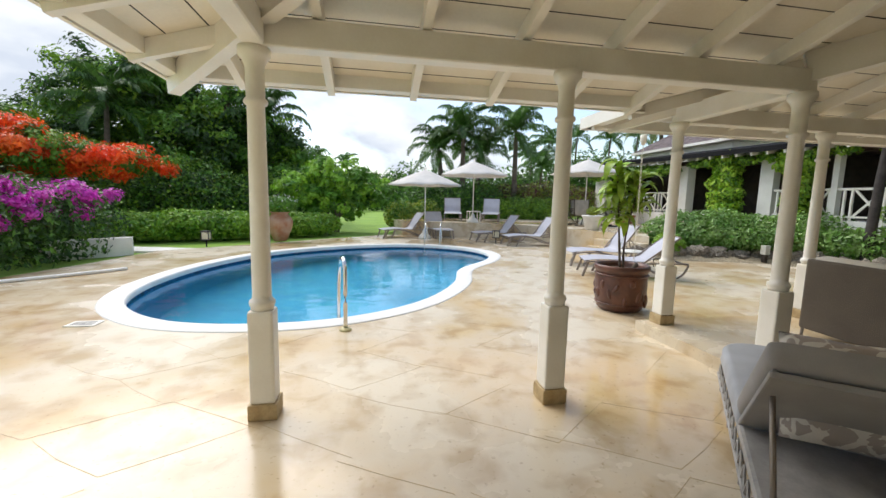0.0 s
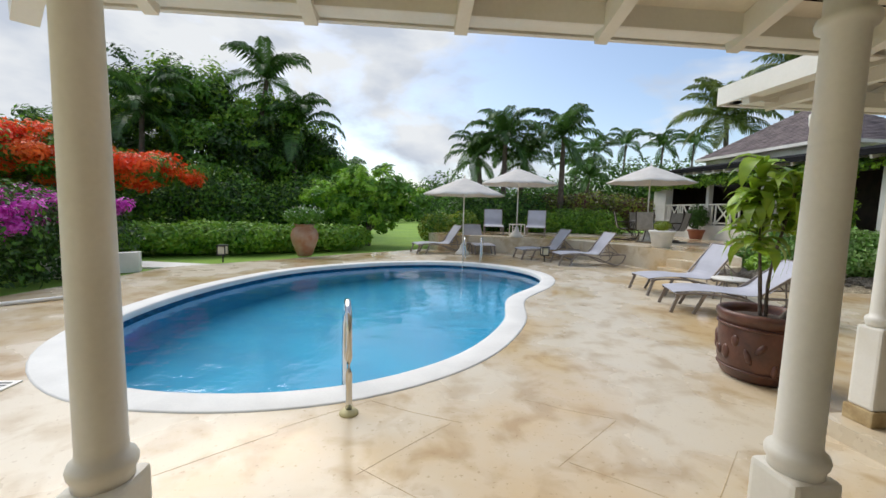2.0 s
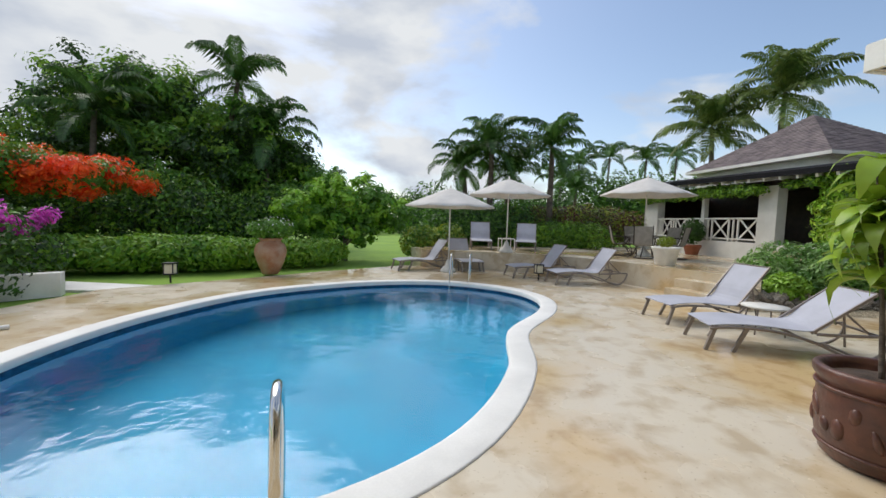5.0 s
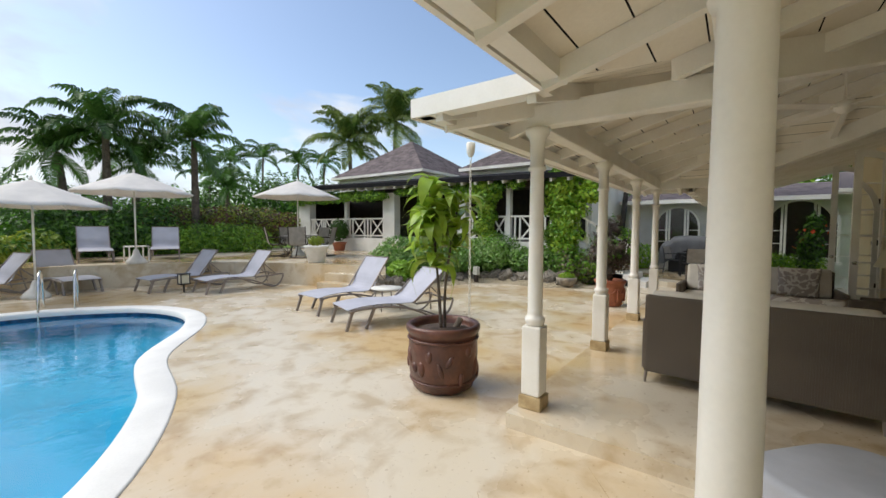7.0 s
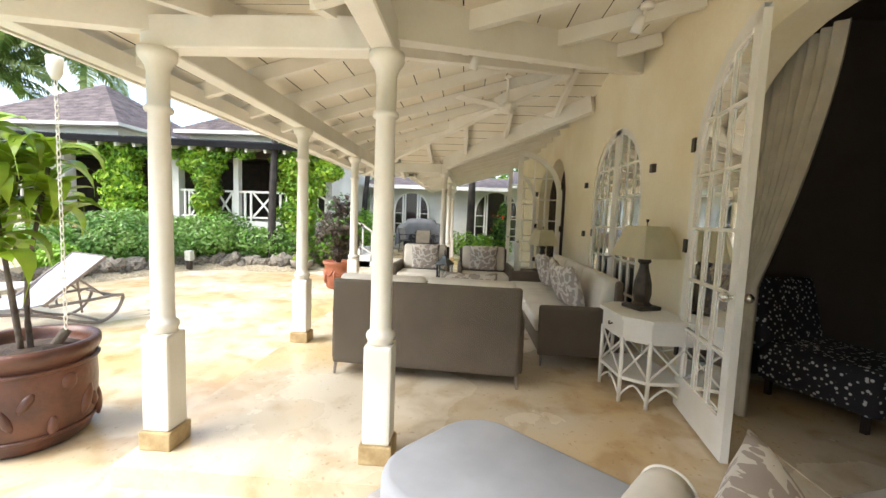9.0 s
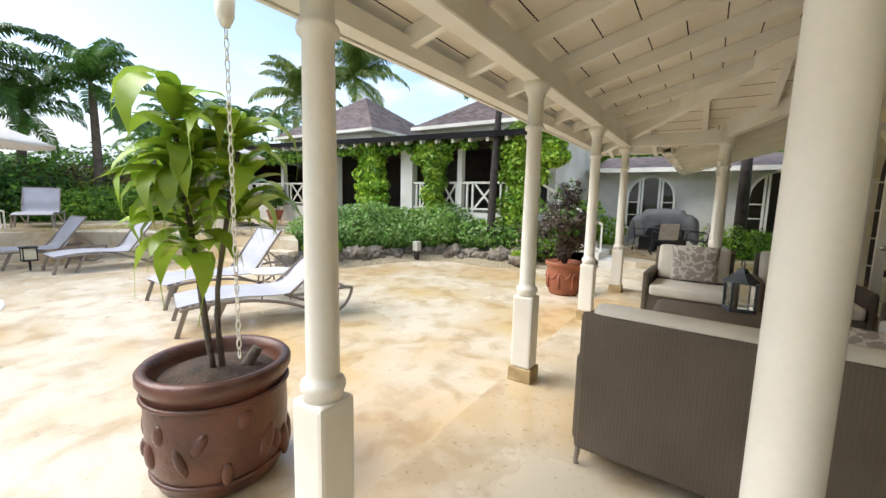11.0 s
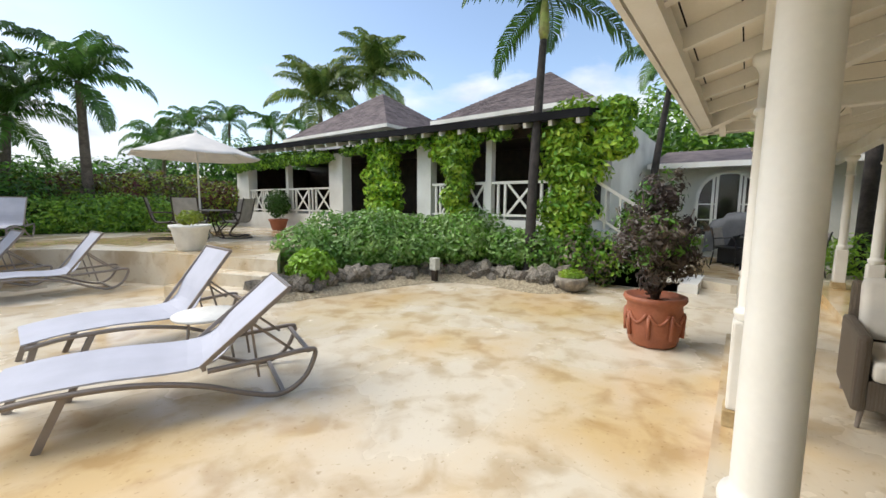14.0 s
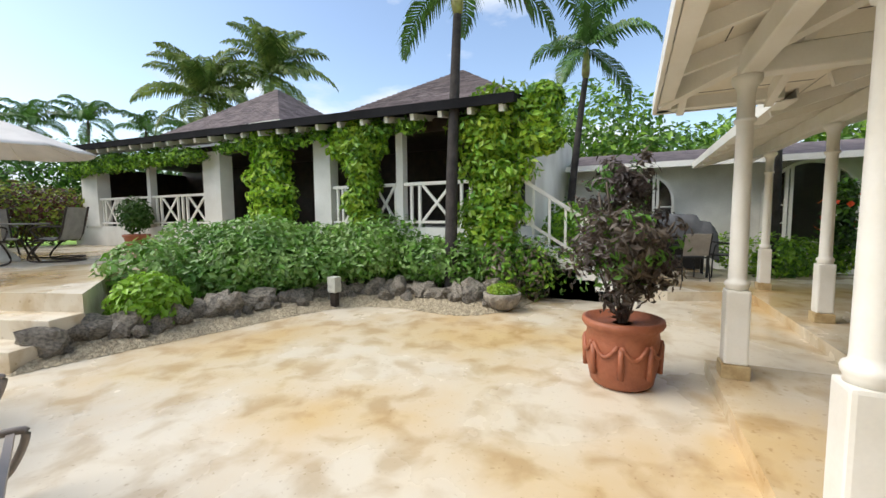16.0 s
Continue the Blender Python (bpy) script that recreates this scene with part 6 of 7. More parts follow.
def tree(name, x, y, trunk_h, r, blobs, mats, counts, size, label, z0=0.0, seed=1, clump=0.5, clumps=160, category="tree", lean=(0, 0)):
    e = empty(name, label, category, (x, y, z0))
    rng = random.Random(seed)
    bm = bmesh.new()
    tube(bm, spline([(0, 0, -0.1), (lean[0] * 0.4, lean[1] * 0.4, trunk_h * 0.5), (lean[0], lean[1], trunk_h)], 4, False), [r * (1.3 - 0.07 * i) for i in range(9)], 10)
    part("trunk", bm, M["bark"], e, "tapered grey brown trunk", True)
    bm = bmesh.new()
    for b in blobs:
        m = Vector((lean[0], lean[1], trunk_h))
        c = Vector(b[:3])
        tube(bm, spline([m + Vector((0, 0, -0.3)), (m * 0.5 + c * 0.5) + Vector((rng.uniform(-0.3, 0.3), rng.uniform(-0.3, 0.3), -0.1)), c], 3, False), [r * 0.5, r * 0.45, r * 0.4, r * 0.33, r * 0.26, r * 0.2, r * 0.12], 6)
    part("limb", bm, M["bark"], e, "spreading limbs", True)
    for i, (mt, ct) in enumerate(zip(mats, counts)):
        foliage("crown", blobs, ct, size, mt, seed * 10 + i, e, clump=clump, clumps=clumps, shell=0.45, kind="stuff")
    return e


def hedge(name, blobs, mats, counts, size, label, seed, category="hedge", ratio=0.5, shell=0.7, clump=0.16, clumps=0, floor=0.02):
    e = empty(name, label, category)
    for i, (mt, ct) in enumerate(zip(mats, counts)):
        foliage("leaves", blobs, ct, size, mt, seed * 10 + i, e, ratio=ratio, shell=shell, clump=clump, clumps=clumps, kind="stuff", floor=floor)
    return e


def row(x0, y0, x1, y1, n, rx, rz, z, jit=0.15, seed=0, ry=None):
    rng = random.Random(seed)
    return [(x0 + (x1 - x0) * i / max(1, n - 1) + rng.uniform(-jit, jit), y0 + (y1 - y0) * i / max(1, n - 1) + rng.uniform(-jit, jit), z + rng.uniform(-jit, jit) * 0.5, rx * rng.uniform(0.85, 1.15), (ry or rx) * rng.uniform(0.85, 1.15), rz * rng.uniform(0.8, 1.15)) for i in range(n)]

# planting beds
meshob("bed_yard", slab([(7.5, 10.0), (8.3, 10.0), (9.2, 9.8), (10.2, 9.55), (11.0, 9.0), (11.3, 8.0), (11.3, 7.1), (12.2, 6.4), (12.2, 12.0), (10.4, 11.7), (8.7, 11.2)], -0.03, 0.14), M["soil"], None, "dark soil of the planting bed", kind="structure")
hedge("variegated_shrubs", row(9.0, 11.0, 11.6, 8.8, 9, 0.6, 0.42, 0.62, 0.2, 1) + row(9.7, 11.4, 12.0, 9.0, 7, 0.8, 0.6, 0.8, 0.2, 2) + row(11.7, 7.9, 12.0, 6.9, 3, 0.55, 0.5, 0.65, 0.1, 3), [M["leaf_pale"], M["leaf_mid"]], [16000, 8000], 0.12, "low mounded pale variegated shrubs below the pavilion", 21, "shrub", shell=0.72)
hedge("bed_shrub", [(8.3, 10.05, 0.35, 0.42, 0.4, 0.38)], [M["leaf_light"]], [1500], 0.12, "light green shrub beside the terrace steps", 22, "shrub")

# far plants
hedge("low_hedge", row(-9.5, 13.4, -4.6, 15.0, 9, 0.85, 0.5, 0.5, 0.1, 5) + row(-4.2, 15.3, -1.9, 16.8, 5, 0.7, 0.5, 0.4, 0.1, 6), [M["leaf_light"], M["leaf_mid"]], [14000, 6000], 0.16, "clipped light green hedge behind the pool", 23)
BG = row(-6.6, 10.4, -7.0, 8.2, 4, 0.75, 1.1, 0.7, 0.1, 7) + row(-7.6, 11.6, -9.5, 8.6, 5, 1.2, 1.1, 0.75, 0.1, 8) + row(-9.5, 12.4, -13, 9.6, 5, 1.4, 1.1, 0.85, 0.1, 9)
hedge("bougainvillea", BG, [M["leaf_dark"], M["leaf_mid"]], [15000, 8000], 0.13, "dense bougainvillea hedge with magenta bracts", 24)
foliage("bougainvillea_blossom", [(a, b, c + 0.52, d * 1.0, d2 * 1.0, 0.5) for a, b, c, d, d2, f2 in BG], 26000, 0.1, M["pink_petal"], 25, None, "magenta bougainvillea bracts over the dark hedge", clump=0.25, clumps=150, category="flowers")
low = slab([(-7.0, 9.9), (-5.9, 11.0), (-6.0, 11.25), (-7.15, 10.2)], -0.04, 0.4)
meshob("wall_low", low, M["wall_white"], None, "low white garden wall by the hedge", kind="structure")
meshob("path", slab([(-9.0, 11.6), (-5.6, 11.45), (-4.9, 12.15), (-9.0, 13.0)], -0.06, -0.004), M["wall_white"], None, "pale concrete path beside the deck", kind="structure")

tree("flamboyant_tree", -12.3, 15.5, 2.0, 0.2, [(0, 0, 2.8, 3.0, 2.4, 1.0), (3.0, 0.4, 2.65, 2.4, 1.9, 0.6), (-2.6, 0.3, 3.2, 2.6, 2.2, 1.1), (1.2, -1.2, 2.9, 2.0, 1.6, 0.7), (-0.6, -0.8, 1.8, 1.8, 1.4, 0.45), (-2.6, -0.6, 2.0, 1.8, 1.4, 0.5)], [M["red_petal"], M["leaf_light"], M["leaf_mid"]], [36000, 9000, 14000], 0.16, "spreading flamboyant tree covered in scarlet flowers", seed=4, clump=0.45, clumps=150)
# leaf_mid and leaf_light clumps put sunlit highlights into the broad trees' colour
tree("broad_tree", -12.3, 25.0, 3.5, 0.35, [(0, 0, 6.6, 4.5, 4, 2.6), (4.2, 0.5, 5.2, 3.6, 3.5, 2.6), (-4.2, 0, 4.4, 4, 3.6, 2.2), (1.5, -1.5, 3.8, 4.5, 3, 2.2), (6.8, 0.5, 3.5, 3.0, 3, 2.4), (0.5, -1, 7.0, 2.6, 2.4, 1.3), (-6.5, -1, 3.2, 3, 3, 2.0)], [M["leaf_dark"], M["leaf_mid"], M["leaf_light"]], [22000, 30000, 16000], 0.26, "large dark green garden tree behind the pool", seed=5, clump=0.8, clumps=260)
tree("broad_tree", -7.5, 27.5, 2.8, 0.25, [(0, 0, 4.6, 3.0, 2.6, 2.0), (-2.6, 0.5, 5.0, 2.6, 2.4, 2.0), (2.0, 0.3, 3.4, 2.2, 2.2, 1.8), (-1, -1, 2.6, 3.6, 2.4, 1.8)], [M["leaf_dark"], M["leaf_mid"], M["leaf_light"]], [14000, 17000, 9000], 0.24, "dark garden tree behind the coconut palms", seed=14, clump=0.6, clumps=200)
tree("broad_tree", -21, 18.0, 3.5, 0.35, [(0, 0, 3.6, 4.5, 4, 2.4), (4.0, 0.5, 3.0, 3.6, 3.5, 2.2), (-4.2, 0, 3.6, 4, 3.6, 2.2)], [M["leaf_dark"], M["leaf_mid"], M["leaf_light"]], [12000, 15000, 8000], 0.26, "dark green garden tree beyond the red one", seed=6, clump=0.8, clumps=160)
hedge("undergrowth", row(-16, 17.5, -4.5, 21.5, 11, 1.7, 1.6, 1.4, 0.3, 9), [M["leaf_dark"], M["leaf_mid"], M["leaf_light"]], [14000, 10000, 5000], 0.2, "dark shrubs under the trees", 26, "shrub", shell=0.6)
tree("frangipani", -1.6, 18.6, 0.8, 0.09, [(0, 0, 2.4, 1.8, 1.4, 1.0), (-1.5, 0, 1.9, 1.3, 1.2, 1.0), (1.3, 0, 1.9, 1.2, 1.0, 0.9), (0, 0, 1.2, 1.6, 1.2, 0.8)], [M["leaf_mid"], M["leaf_light"]], [7000, 6000], 0.2, "rounded light green frangipani tree beside the lawn", seed=8, clump=0.3, clumps=120)
hedge("croton_shrubs", row(1.3, 18.8, 2.7, 19.4, 3, 0.8, 0.7, 0.7, 0.1, 11), [M["leaf_yellow"], M["leaf_mid"]], [2500, 1500], 0.16, "yellow green croton shrubs", 27, "shrub")
hedge("dark_shrubs", row(2.6, 20.8, 6.2, 21.2, 5, 1.3, 1.3, 1.15, 0.2, 12), [M["leaf_dark"], M["leaf_mid"]], [9000, 5000], 0.16, "dark green shrubs behind the terrace", 28, "shrub")
hedge("wine_shrubs", row(6.6, 22.5, 12.0, 21.5, 6, 1.3, 1.0, 1.6, 0.2, 13), [M["leaf_wine"], M["leaf_yellow"]], [7000, 5000], 0.16, "wine red and yellow green shrubs behind the terrace", 29, "shrub")
hedge("round_shrubs", row(6.4, 20.2, 9.0, 19.6, 4, 1.0, 0.7, 1.0, 0.1, 14), [M["leaf_light"], M["leaf_mid"]], [5000, 3000], 0.13, "rounded green shrubs beside the terrace", 30, "shrub")
hedge("far_trees", row(-45, 62, 8, 75, 12, 6, 3.6, 2.5, 1.0, 15) + row(12, 70, 60, 50, 12, 6, 4.0, 2.8, 1.0, 16) + row(-60, 25, -50, 60, 6, 7, 4.5, 3.0, 1, 17) + row(60, 48, 75, 5, 8, 7, 5, 3.5, 1, 18), [M["leaf_dark"], M["leaf_mid"]], [26000, 18000], 0.7, "line of far garden trees", 31, "trees", shell=0.6)
hedge("mid_trees", row(3, 34, 14, 36, 5, 2.6, 2.2, 2.2, 0.5, 19) + row(16, 34, 30, 26, 7, 3.2, 2.6, 3.2, 0.6, 20) + row(-8, 46, -3, 48, 3, 2.6, 2.2, 1.4, 0.3, 33) + row(1, 52, 4, 52, 2, 3, 2.6, 1.8, 0.3, 35), [M["leaf_dark"], M["leaf_mid"]], [20000, 12000], 0.34, "dense garden trees beyond the terrace", 32, "trees", shell=0.55)
hedge("back_trees", row(24, 6, 30, 20, 6, 3.0, 2.4, 4.2, 0.6, 21) + row(22, -2, 24, 6, 4, 2.6, 1.6, 3.4, 0.4, 22), [M["leaf_mid"], M["leaf_light"]], [16000, 9000], 0.3, "trees behind the yard building", 34, "trees", shell=0.55)

palm(-8.6, 24.6, 8.2, 3.0, "tall slender coconut palm leaning over the garden trees", "palm", (1.0, 0), 15, 0.13, 0, 1)
palm(-6.2, 24.0, 5.6, 2.8, "coconut palm with drooping fronds beside the garden trees", "palm", (0.3, 0), 18, 0.13, 0, 2)
palm(-12.0, 21.0, 5.6, 2.6, "palm with drooping fronds in the dark garden", "palm", (0.2, 0), 16, 0.12, 0, 3)
palm(4.9, 21.9, 5.2, 2.4, "feathery palm in a clump beyond the parasols", "palm", (0, 0), 20, 0.14, 0, 4)
palm(5.9, 22.8, 4.2, 2.2, "feathery palm in a clump beyond the parasols", "palm", (0.3, 0), 18, 0.14, 0, 5)
palm(4.0, 22.8, 4.3, 2.2, "feathery palm in a clump beyond the parasols", "palm", (-0.3, 0), 18, 0.14, 0, 6)
palm(7.7, 21.3, 5.3, 2.2, "feathery palm beyond the terrace", "palm", (0, 0), 18, 0.14, 0, 7)
palm(11.8, 27.5, 4.0, 2.0, "small palm beyond the terrace", "palm", (0.2, 0), 14, 0.1, 0, 8)
palm(-12, 90, 10, 3.5, "far palm above the trees", "palm", (0.5, 0), 14, 0.2, 0, 9)
palm(-6, 92, 9.2, 3.5, "far palm above the trees", "palm", (0.5, 0), 14, 0.2, 0, 10)
for i, (px, py, ph) in enumerate(((17, 38, 7.2), (20, 38, 8), (23, 37, 7.8), (26, 37, 8.2), (14.5, 36, 5.6))):
    palm(px, py, ph, 2.5, "thin palm in the row beyond the pavilion", "palm", (0.2, 0), 12, 0.1, 0, 11 + i)
palm(23.2, 24.6, 10.0, 3.9, "coconut palm with yellow green fronds behind the pavilion", "coco", (0.4, 0), 24, 0.16, 0, 20)
palm(20.9, 26.5, 8.2, 3.6, "coconut palm with yellow green fronds behind the pavilion", "coco", (-0.4, 0), 24, 0.16, 0, 21)
palm(11.47, 7.45, 4.7, 2.0, "royal palm with a dark trunk in the planting bed", "royal", (0.25, -0.05), 12, 0.088, 0, 22, 0.75)
palm(16.2, 6.25, 4.9, 1.9, "royal palm with a dark trunk beside the yard building", "royal", (0.3, -0.35), 11, 0.09, 0, 23, 0.7)
palm(16.0, 2.1, 4.6, 2.2, "royal palm with a dark trunk before the yard windows", "royal", (0.1, 0), 12, 0.13, 0, 24, 0.7)


def vine(x, yc, w, z0, z1, seed, n=6):
    rng = random.Random(seed)
    bl = []
    for k in range(n):
        z = z0 + (z1 - z0) * (k + 0.4) / n
        bl.append((x + rng.uniform(-0.06, 0.06), yc + rng.uniform(-0.15, 0.15) * w, z, 0.38, w * 0.58 * rng.uniform(0.7, 1.15), (z1 - z0) / n * 0.85))
    return hedge("climbing_vine", bl, [M["leaf_lime"], M["leaf_light"], M["leaf_mid"]], [2300, 2400, 1300], 0.14, "bright green climbing vine on a white pavilion post", seed, "climbing plant", shell=0.3)


vine(11.95, 12.0, 1.15, 1.0, 3.3, 41)
vine(11.95, 9.55, 0.62, 1.2, 3.2, 42)
vine(11.95, 9.7, 1.25, 2.6, 3.25, 46, 2)
vine(11.95, 6.85, 1.15, 0.9, 3.45, 43, 7)
vine(12.1, 6.15, 0.7, 2.5, 3.4, 44, 3)
hedge("climbing_vine", row(11.8, 8.4, 11.8, 13.2, 8, 0.25, 0.18, 3.0, 0.05, 47, 0.4), [M["leaf_mid"], M["leaf_light"]], [900, 700], 0.12, "green vine trailing under the pavilion eave", 47, "climbing plant", shell=0.3)
hedge("climbing_vine", row(11.85, 14.4, 11.85, 20.2, 10, 0.3, 0.26, 2.95, 0.08, 45, 0.5), [M["leaf_mid"], M["leaf_light"]], [2600, 2000], 0.12, "green vine hanging under the pavilion eave", 45, "climbing plant", shell=0.3)

# edging rocks and gravel
rng = random.Random(9)
EDGE = [(6.98, 9.72), (7.9, 9.5), (8.72, 9.27), (9.6, 9.05), (10.3, 8.7), (10.62, 7.99), (10.56, 6.9), (11.1, 6.38), (11.8, 6.2)]
INNER = [(7.35, 10.0), (8.2, 9.95), (9.15, 9.75), (10.1, 9.5), (10.9, 9.0), (11.2, 8.1), (11.15, 7.2), (11.6, 6.7), (12.1, 6.45)]
edge, inner = (spline([(x, y, 0) for x, y in ln], 10, False) for ln in (EDGE, INNER))
bm = bmesh.new()
prev = None
for a, b in zip(edge, inner):
    q = [bm.verts.new((*a.lerp(b, f).xy, z + 0.012 * noise.noise(a * 5 + Vector((f * 9, 0, 0))) * (0 if f == 0 else 1))) for f, z in ((0, 0.003), (0.2, 0.03), (0.45, 0.06), (0.75, 0.10), (1.0, 0.13), (1.3, 0.14))]
    if prev:
        for k in range(5):
            bm.faces.new((prev[k], q[k], q[k + 1], prev[k + 1]))
    prev = q
bmesh.ops.recalc_face_normals(bm, faces=bm.faces[:])
meshob("bed_gravel", bm, M["gravel"], None, "sloping pale gravel strip in front of the planting bed", True, "structure")


def rock_mesh(seed):
    bm = bmesh.new()
    bmesh.ops.create_icosphere(bm, subdivisions=2, radius=1.0)
    for v in bm.verts:
        v.co *= 1 + 0.5 * (noise.noise(v.co * 1.4 + Vector((seed * 7.1, 0, 0)))) + 0.25 * noise.noise(v.co * 3.7 + Vector((0, seed * 3.3, 0)))
    me = bpy.data.meshes.new("rock")
    bm.to_mesh(me)
    bm.free()
    me.materials.append(M["rock"])
    return me


ROCKS = [rock_mesh(i) for i in range(6)]
for i in range(120):
    u = i / 119 * (len(inner) - 1.01)
    a, b = edge[int(u)], inner[int(u)]
    big_one = i % 3 == 0
    f = rng.uniform(0.8, 1.0) if big_one else rng.uniform(0.45, 1.25)
    p = a.lerp(b, f) + Vector((rng.uniform(-0.06, 0.06), rng.uniform(-0.06, 0.06), 0))
    s = rng.uniform(0.12, 0.2) if big_one else rng.uniform(0.05, 0.11)
    r = new("rock", ROCKS[i % 6])
    r.matrix_basis = pose(p.x, p.y, 0.03 + 0.1 * min(f, 1) + s * 0.35, rng.uniform(0, 360), rng.uniform(0, 40), rng.uniform(0, 360)) @ Matrix.Diagonal((s * 1.2, s, s * 0.8, 1))
    tagged(r, "large pitted grey coral rock edging the planting bed" if big_one else "small grey coral rock lying in the gravel", "rock", "edging rocks")
nr = np.random.default_rng(4)
NG = 12000
PE, PI = (np.array([[p.x, p.y] for p in ln]) for ln in (edge, inner))
idx = nr.integers(0, len(PE) - 1, NG)
t = nr.uniform(0, 1, (NG, 1))
f = nr.uniform(-0.04, 1.1, (NG, 1))
c = (PE[idx] * (1 - t) + PE[idx + 1] * t) * (1 - f) + (PI[idx] * (1 - t) + PI[idx + 1] * t) * f
s = nr.uniform(0.008, 0.024, (NG, 1))
base = np.array([[-1, -1, 0], [1, -1, 0], [1, 1, 0], [-1, 1, 0], [0, 0, 1.0]])
ang = nr.uniform(0, math.tau, NG)
rot = np.stack([np.cos(ang), -np.sin(ang), np.sin(ang), np.cos(ang)], 1).reshape(-1, 2, 2)
v = np.zeros((NG, 5, 3))
v[:, :, :2] = np.einsum("nij,kj->nki", rot, base[:, :2]) * s[:, None, :] + c[:, None, :]
v[:, :, 2] = base[None, :, 2] * s * 0.9 + 0.002 + np.interp(f, [0, 0.2, 0.45, 0.75, 1.0], [0.003, 0.03, 0.06, 0.10, 0.13])
f = np.concatenate([np.array([[0, 1, 4], [1, 2, 4], [2, 3, 4], [3, 0, 4]]) + 5 * i for i in range(NG)])
fast_mesh("gravel", v.reshape(-1, 3), f, M["gravel"], None, "loose pale gravel along the planting bed", "stuff", "gravel")


# stone lantern post, bowl, path lights, rain chain
e = empty("post_light", "small grey stone post light at the planting bed", "garden light", (10.25, 8.85, 0.02))
part("post", boxm(-0.05, 0.05, -0.05, 0.05, 0, 0.22, 0.01), M["bronze"], e)
part("head", boxm(-0.075, 0.075, -0.075, 0.075, 0.22, 0.46, 0.015), mat("pale_post_stone", (0.5, 0.5, 0.43), 0.8, var=0.12, scale=12), e, "pale stone head")
bowl = pot("bowl_planter", 11.1, 6.45, 0, [(0.1, 0), (0.2, 0.06), (0.27, 0.18), (0.28, 0.26), (0.25, 0.27), (0.22, 0.22)], M["rock"], "rough stone bowl planter with bright green moss", 0.22, 0.22, 16)
foliage("moss_plant", [(11.1, 6.45, 0.30, 0.22, 0.22, 0.10)], 900, 0.05, M["leaf_lime"], 61, None, "bright green moss in the stone bowl", category="plant")


def path_light(x, y, z):
    e = empty("path_light", "black path lantern with pale glass on a short post", "garden light", (x, y, z))
    bm = bmesh.new()
    tube(bm, [(0, 0, 0), (0, 0, 0.2)], 0.02, 8)
    part("post", bm, M["black"], e)
    part("glass", boxm(-0.09, 0.09, -0.09, 0.09, 0.22, 0.42, 0.004), M["shade"], e, "pale glass box")
    for sx in (-1, 1):
        for sy in (-1, 1):
            part("corner", boxm(sx * 0.095 - 0.01, sx * 0.095 + 0.01, sy * 0.095 - 0.01, sy * 0.095 + 0.01, 0.2, 0.44), M["black"], e)
    part("cap", boxm(-0.12, 0.12, -0.12, 0.12, 0.44, 0.46), M["black"], e)
    part("tray", boxm(-0.11, 0.11, -0.11, 0.11, 0.19, 0.215), M["black"], e)


path_light(-4.75, 12.45, 0)
path_light(4.3, 13.6, 0)
e = empty("rain_chain", "white link rain chain hanging from the gutter corner", "rain chain", (3.34, 4.67, 0))
bm = bmesh.new()
lathe(bm, [(0.018, 2.24), (0.036, 2.28), (0.042, 2.36), (0.036, 2.37)], 12)
part("cup", bm, M["paint"], e, "white outlet cup", True)
for k in range(33):
    z = 2.22 - k * 0.045
    bm = bmesh.new()
    tube(bm, [(0.010 * math.cos(a) if k % 2 else 0, 0 if k % 2 else 0.010 * math.cos(a), z + 0.027 * math.sin(a)) for a in [math.tau * i / 8 for i in range(8)]], 0.0035, 5, closed=True)
    part("link", bm, M["paint"], e)

# covered grill, its table and chairs in the yard
YZ = STEP_Z + 0.03
e = empty("covered_grill", "bulky barbecue under a wrinkled grey fabric cover", "grill", (16.1, 3.95, YZ), 90)
bm = bmesh.new()
bmesh.ops.create_grid(bm, x_segments=30, y_segments=16, size=1.0)
for v in bm.verts:
    u, w = v.co.x, v.co.y
    d = max(abs(u), abs(w))
    ang = math.atan2(w, u)
    top = 1.02 + 0.10 * math.cos(u * 2.2) + (0.12 if abs(u) < 0.45 else 0)
    z = top if d < 0.62 else top - (d - 0.62) / 0.38 * (0.62 + 0.15 * math.sin(ang * 3))
    z += 0.05 * noise.noise(Vector((u * 5, w * 5, 1.0))) + 0.03 * math.sin(u * 22 + w * 5) * max(0, d - 0.4)
    k = min(d, 0.72) / max(d, 1e-6) if d > 0.72 else 1
    v.co = Vector((u * 1.18 * (k * 0.9 + 0.1) * 1.05, w * 0.52 * (k * 0.9 + 0.1), z))
part("cover", bm, M["cover"], e, "grey cover with folds", True)
part("cabinet", boxm(-0.62, 0.62, -0.28, 0.28, 0.03, 0.75, 0.01), M["black"], e, "black grill body")


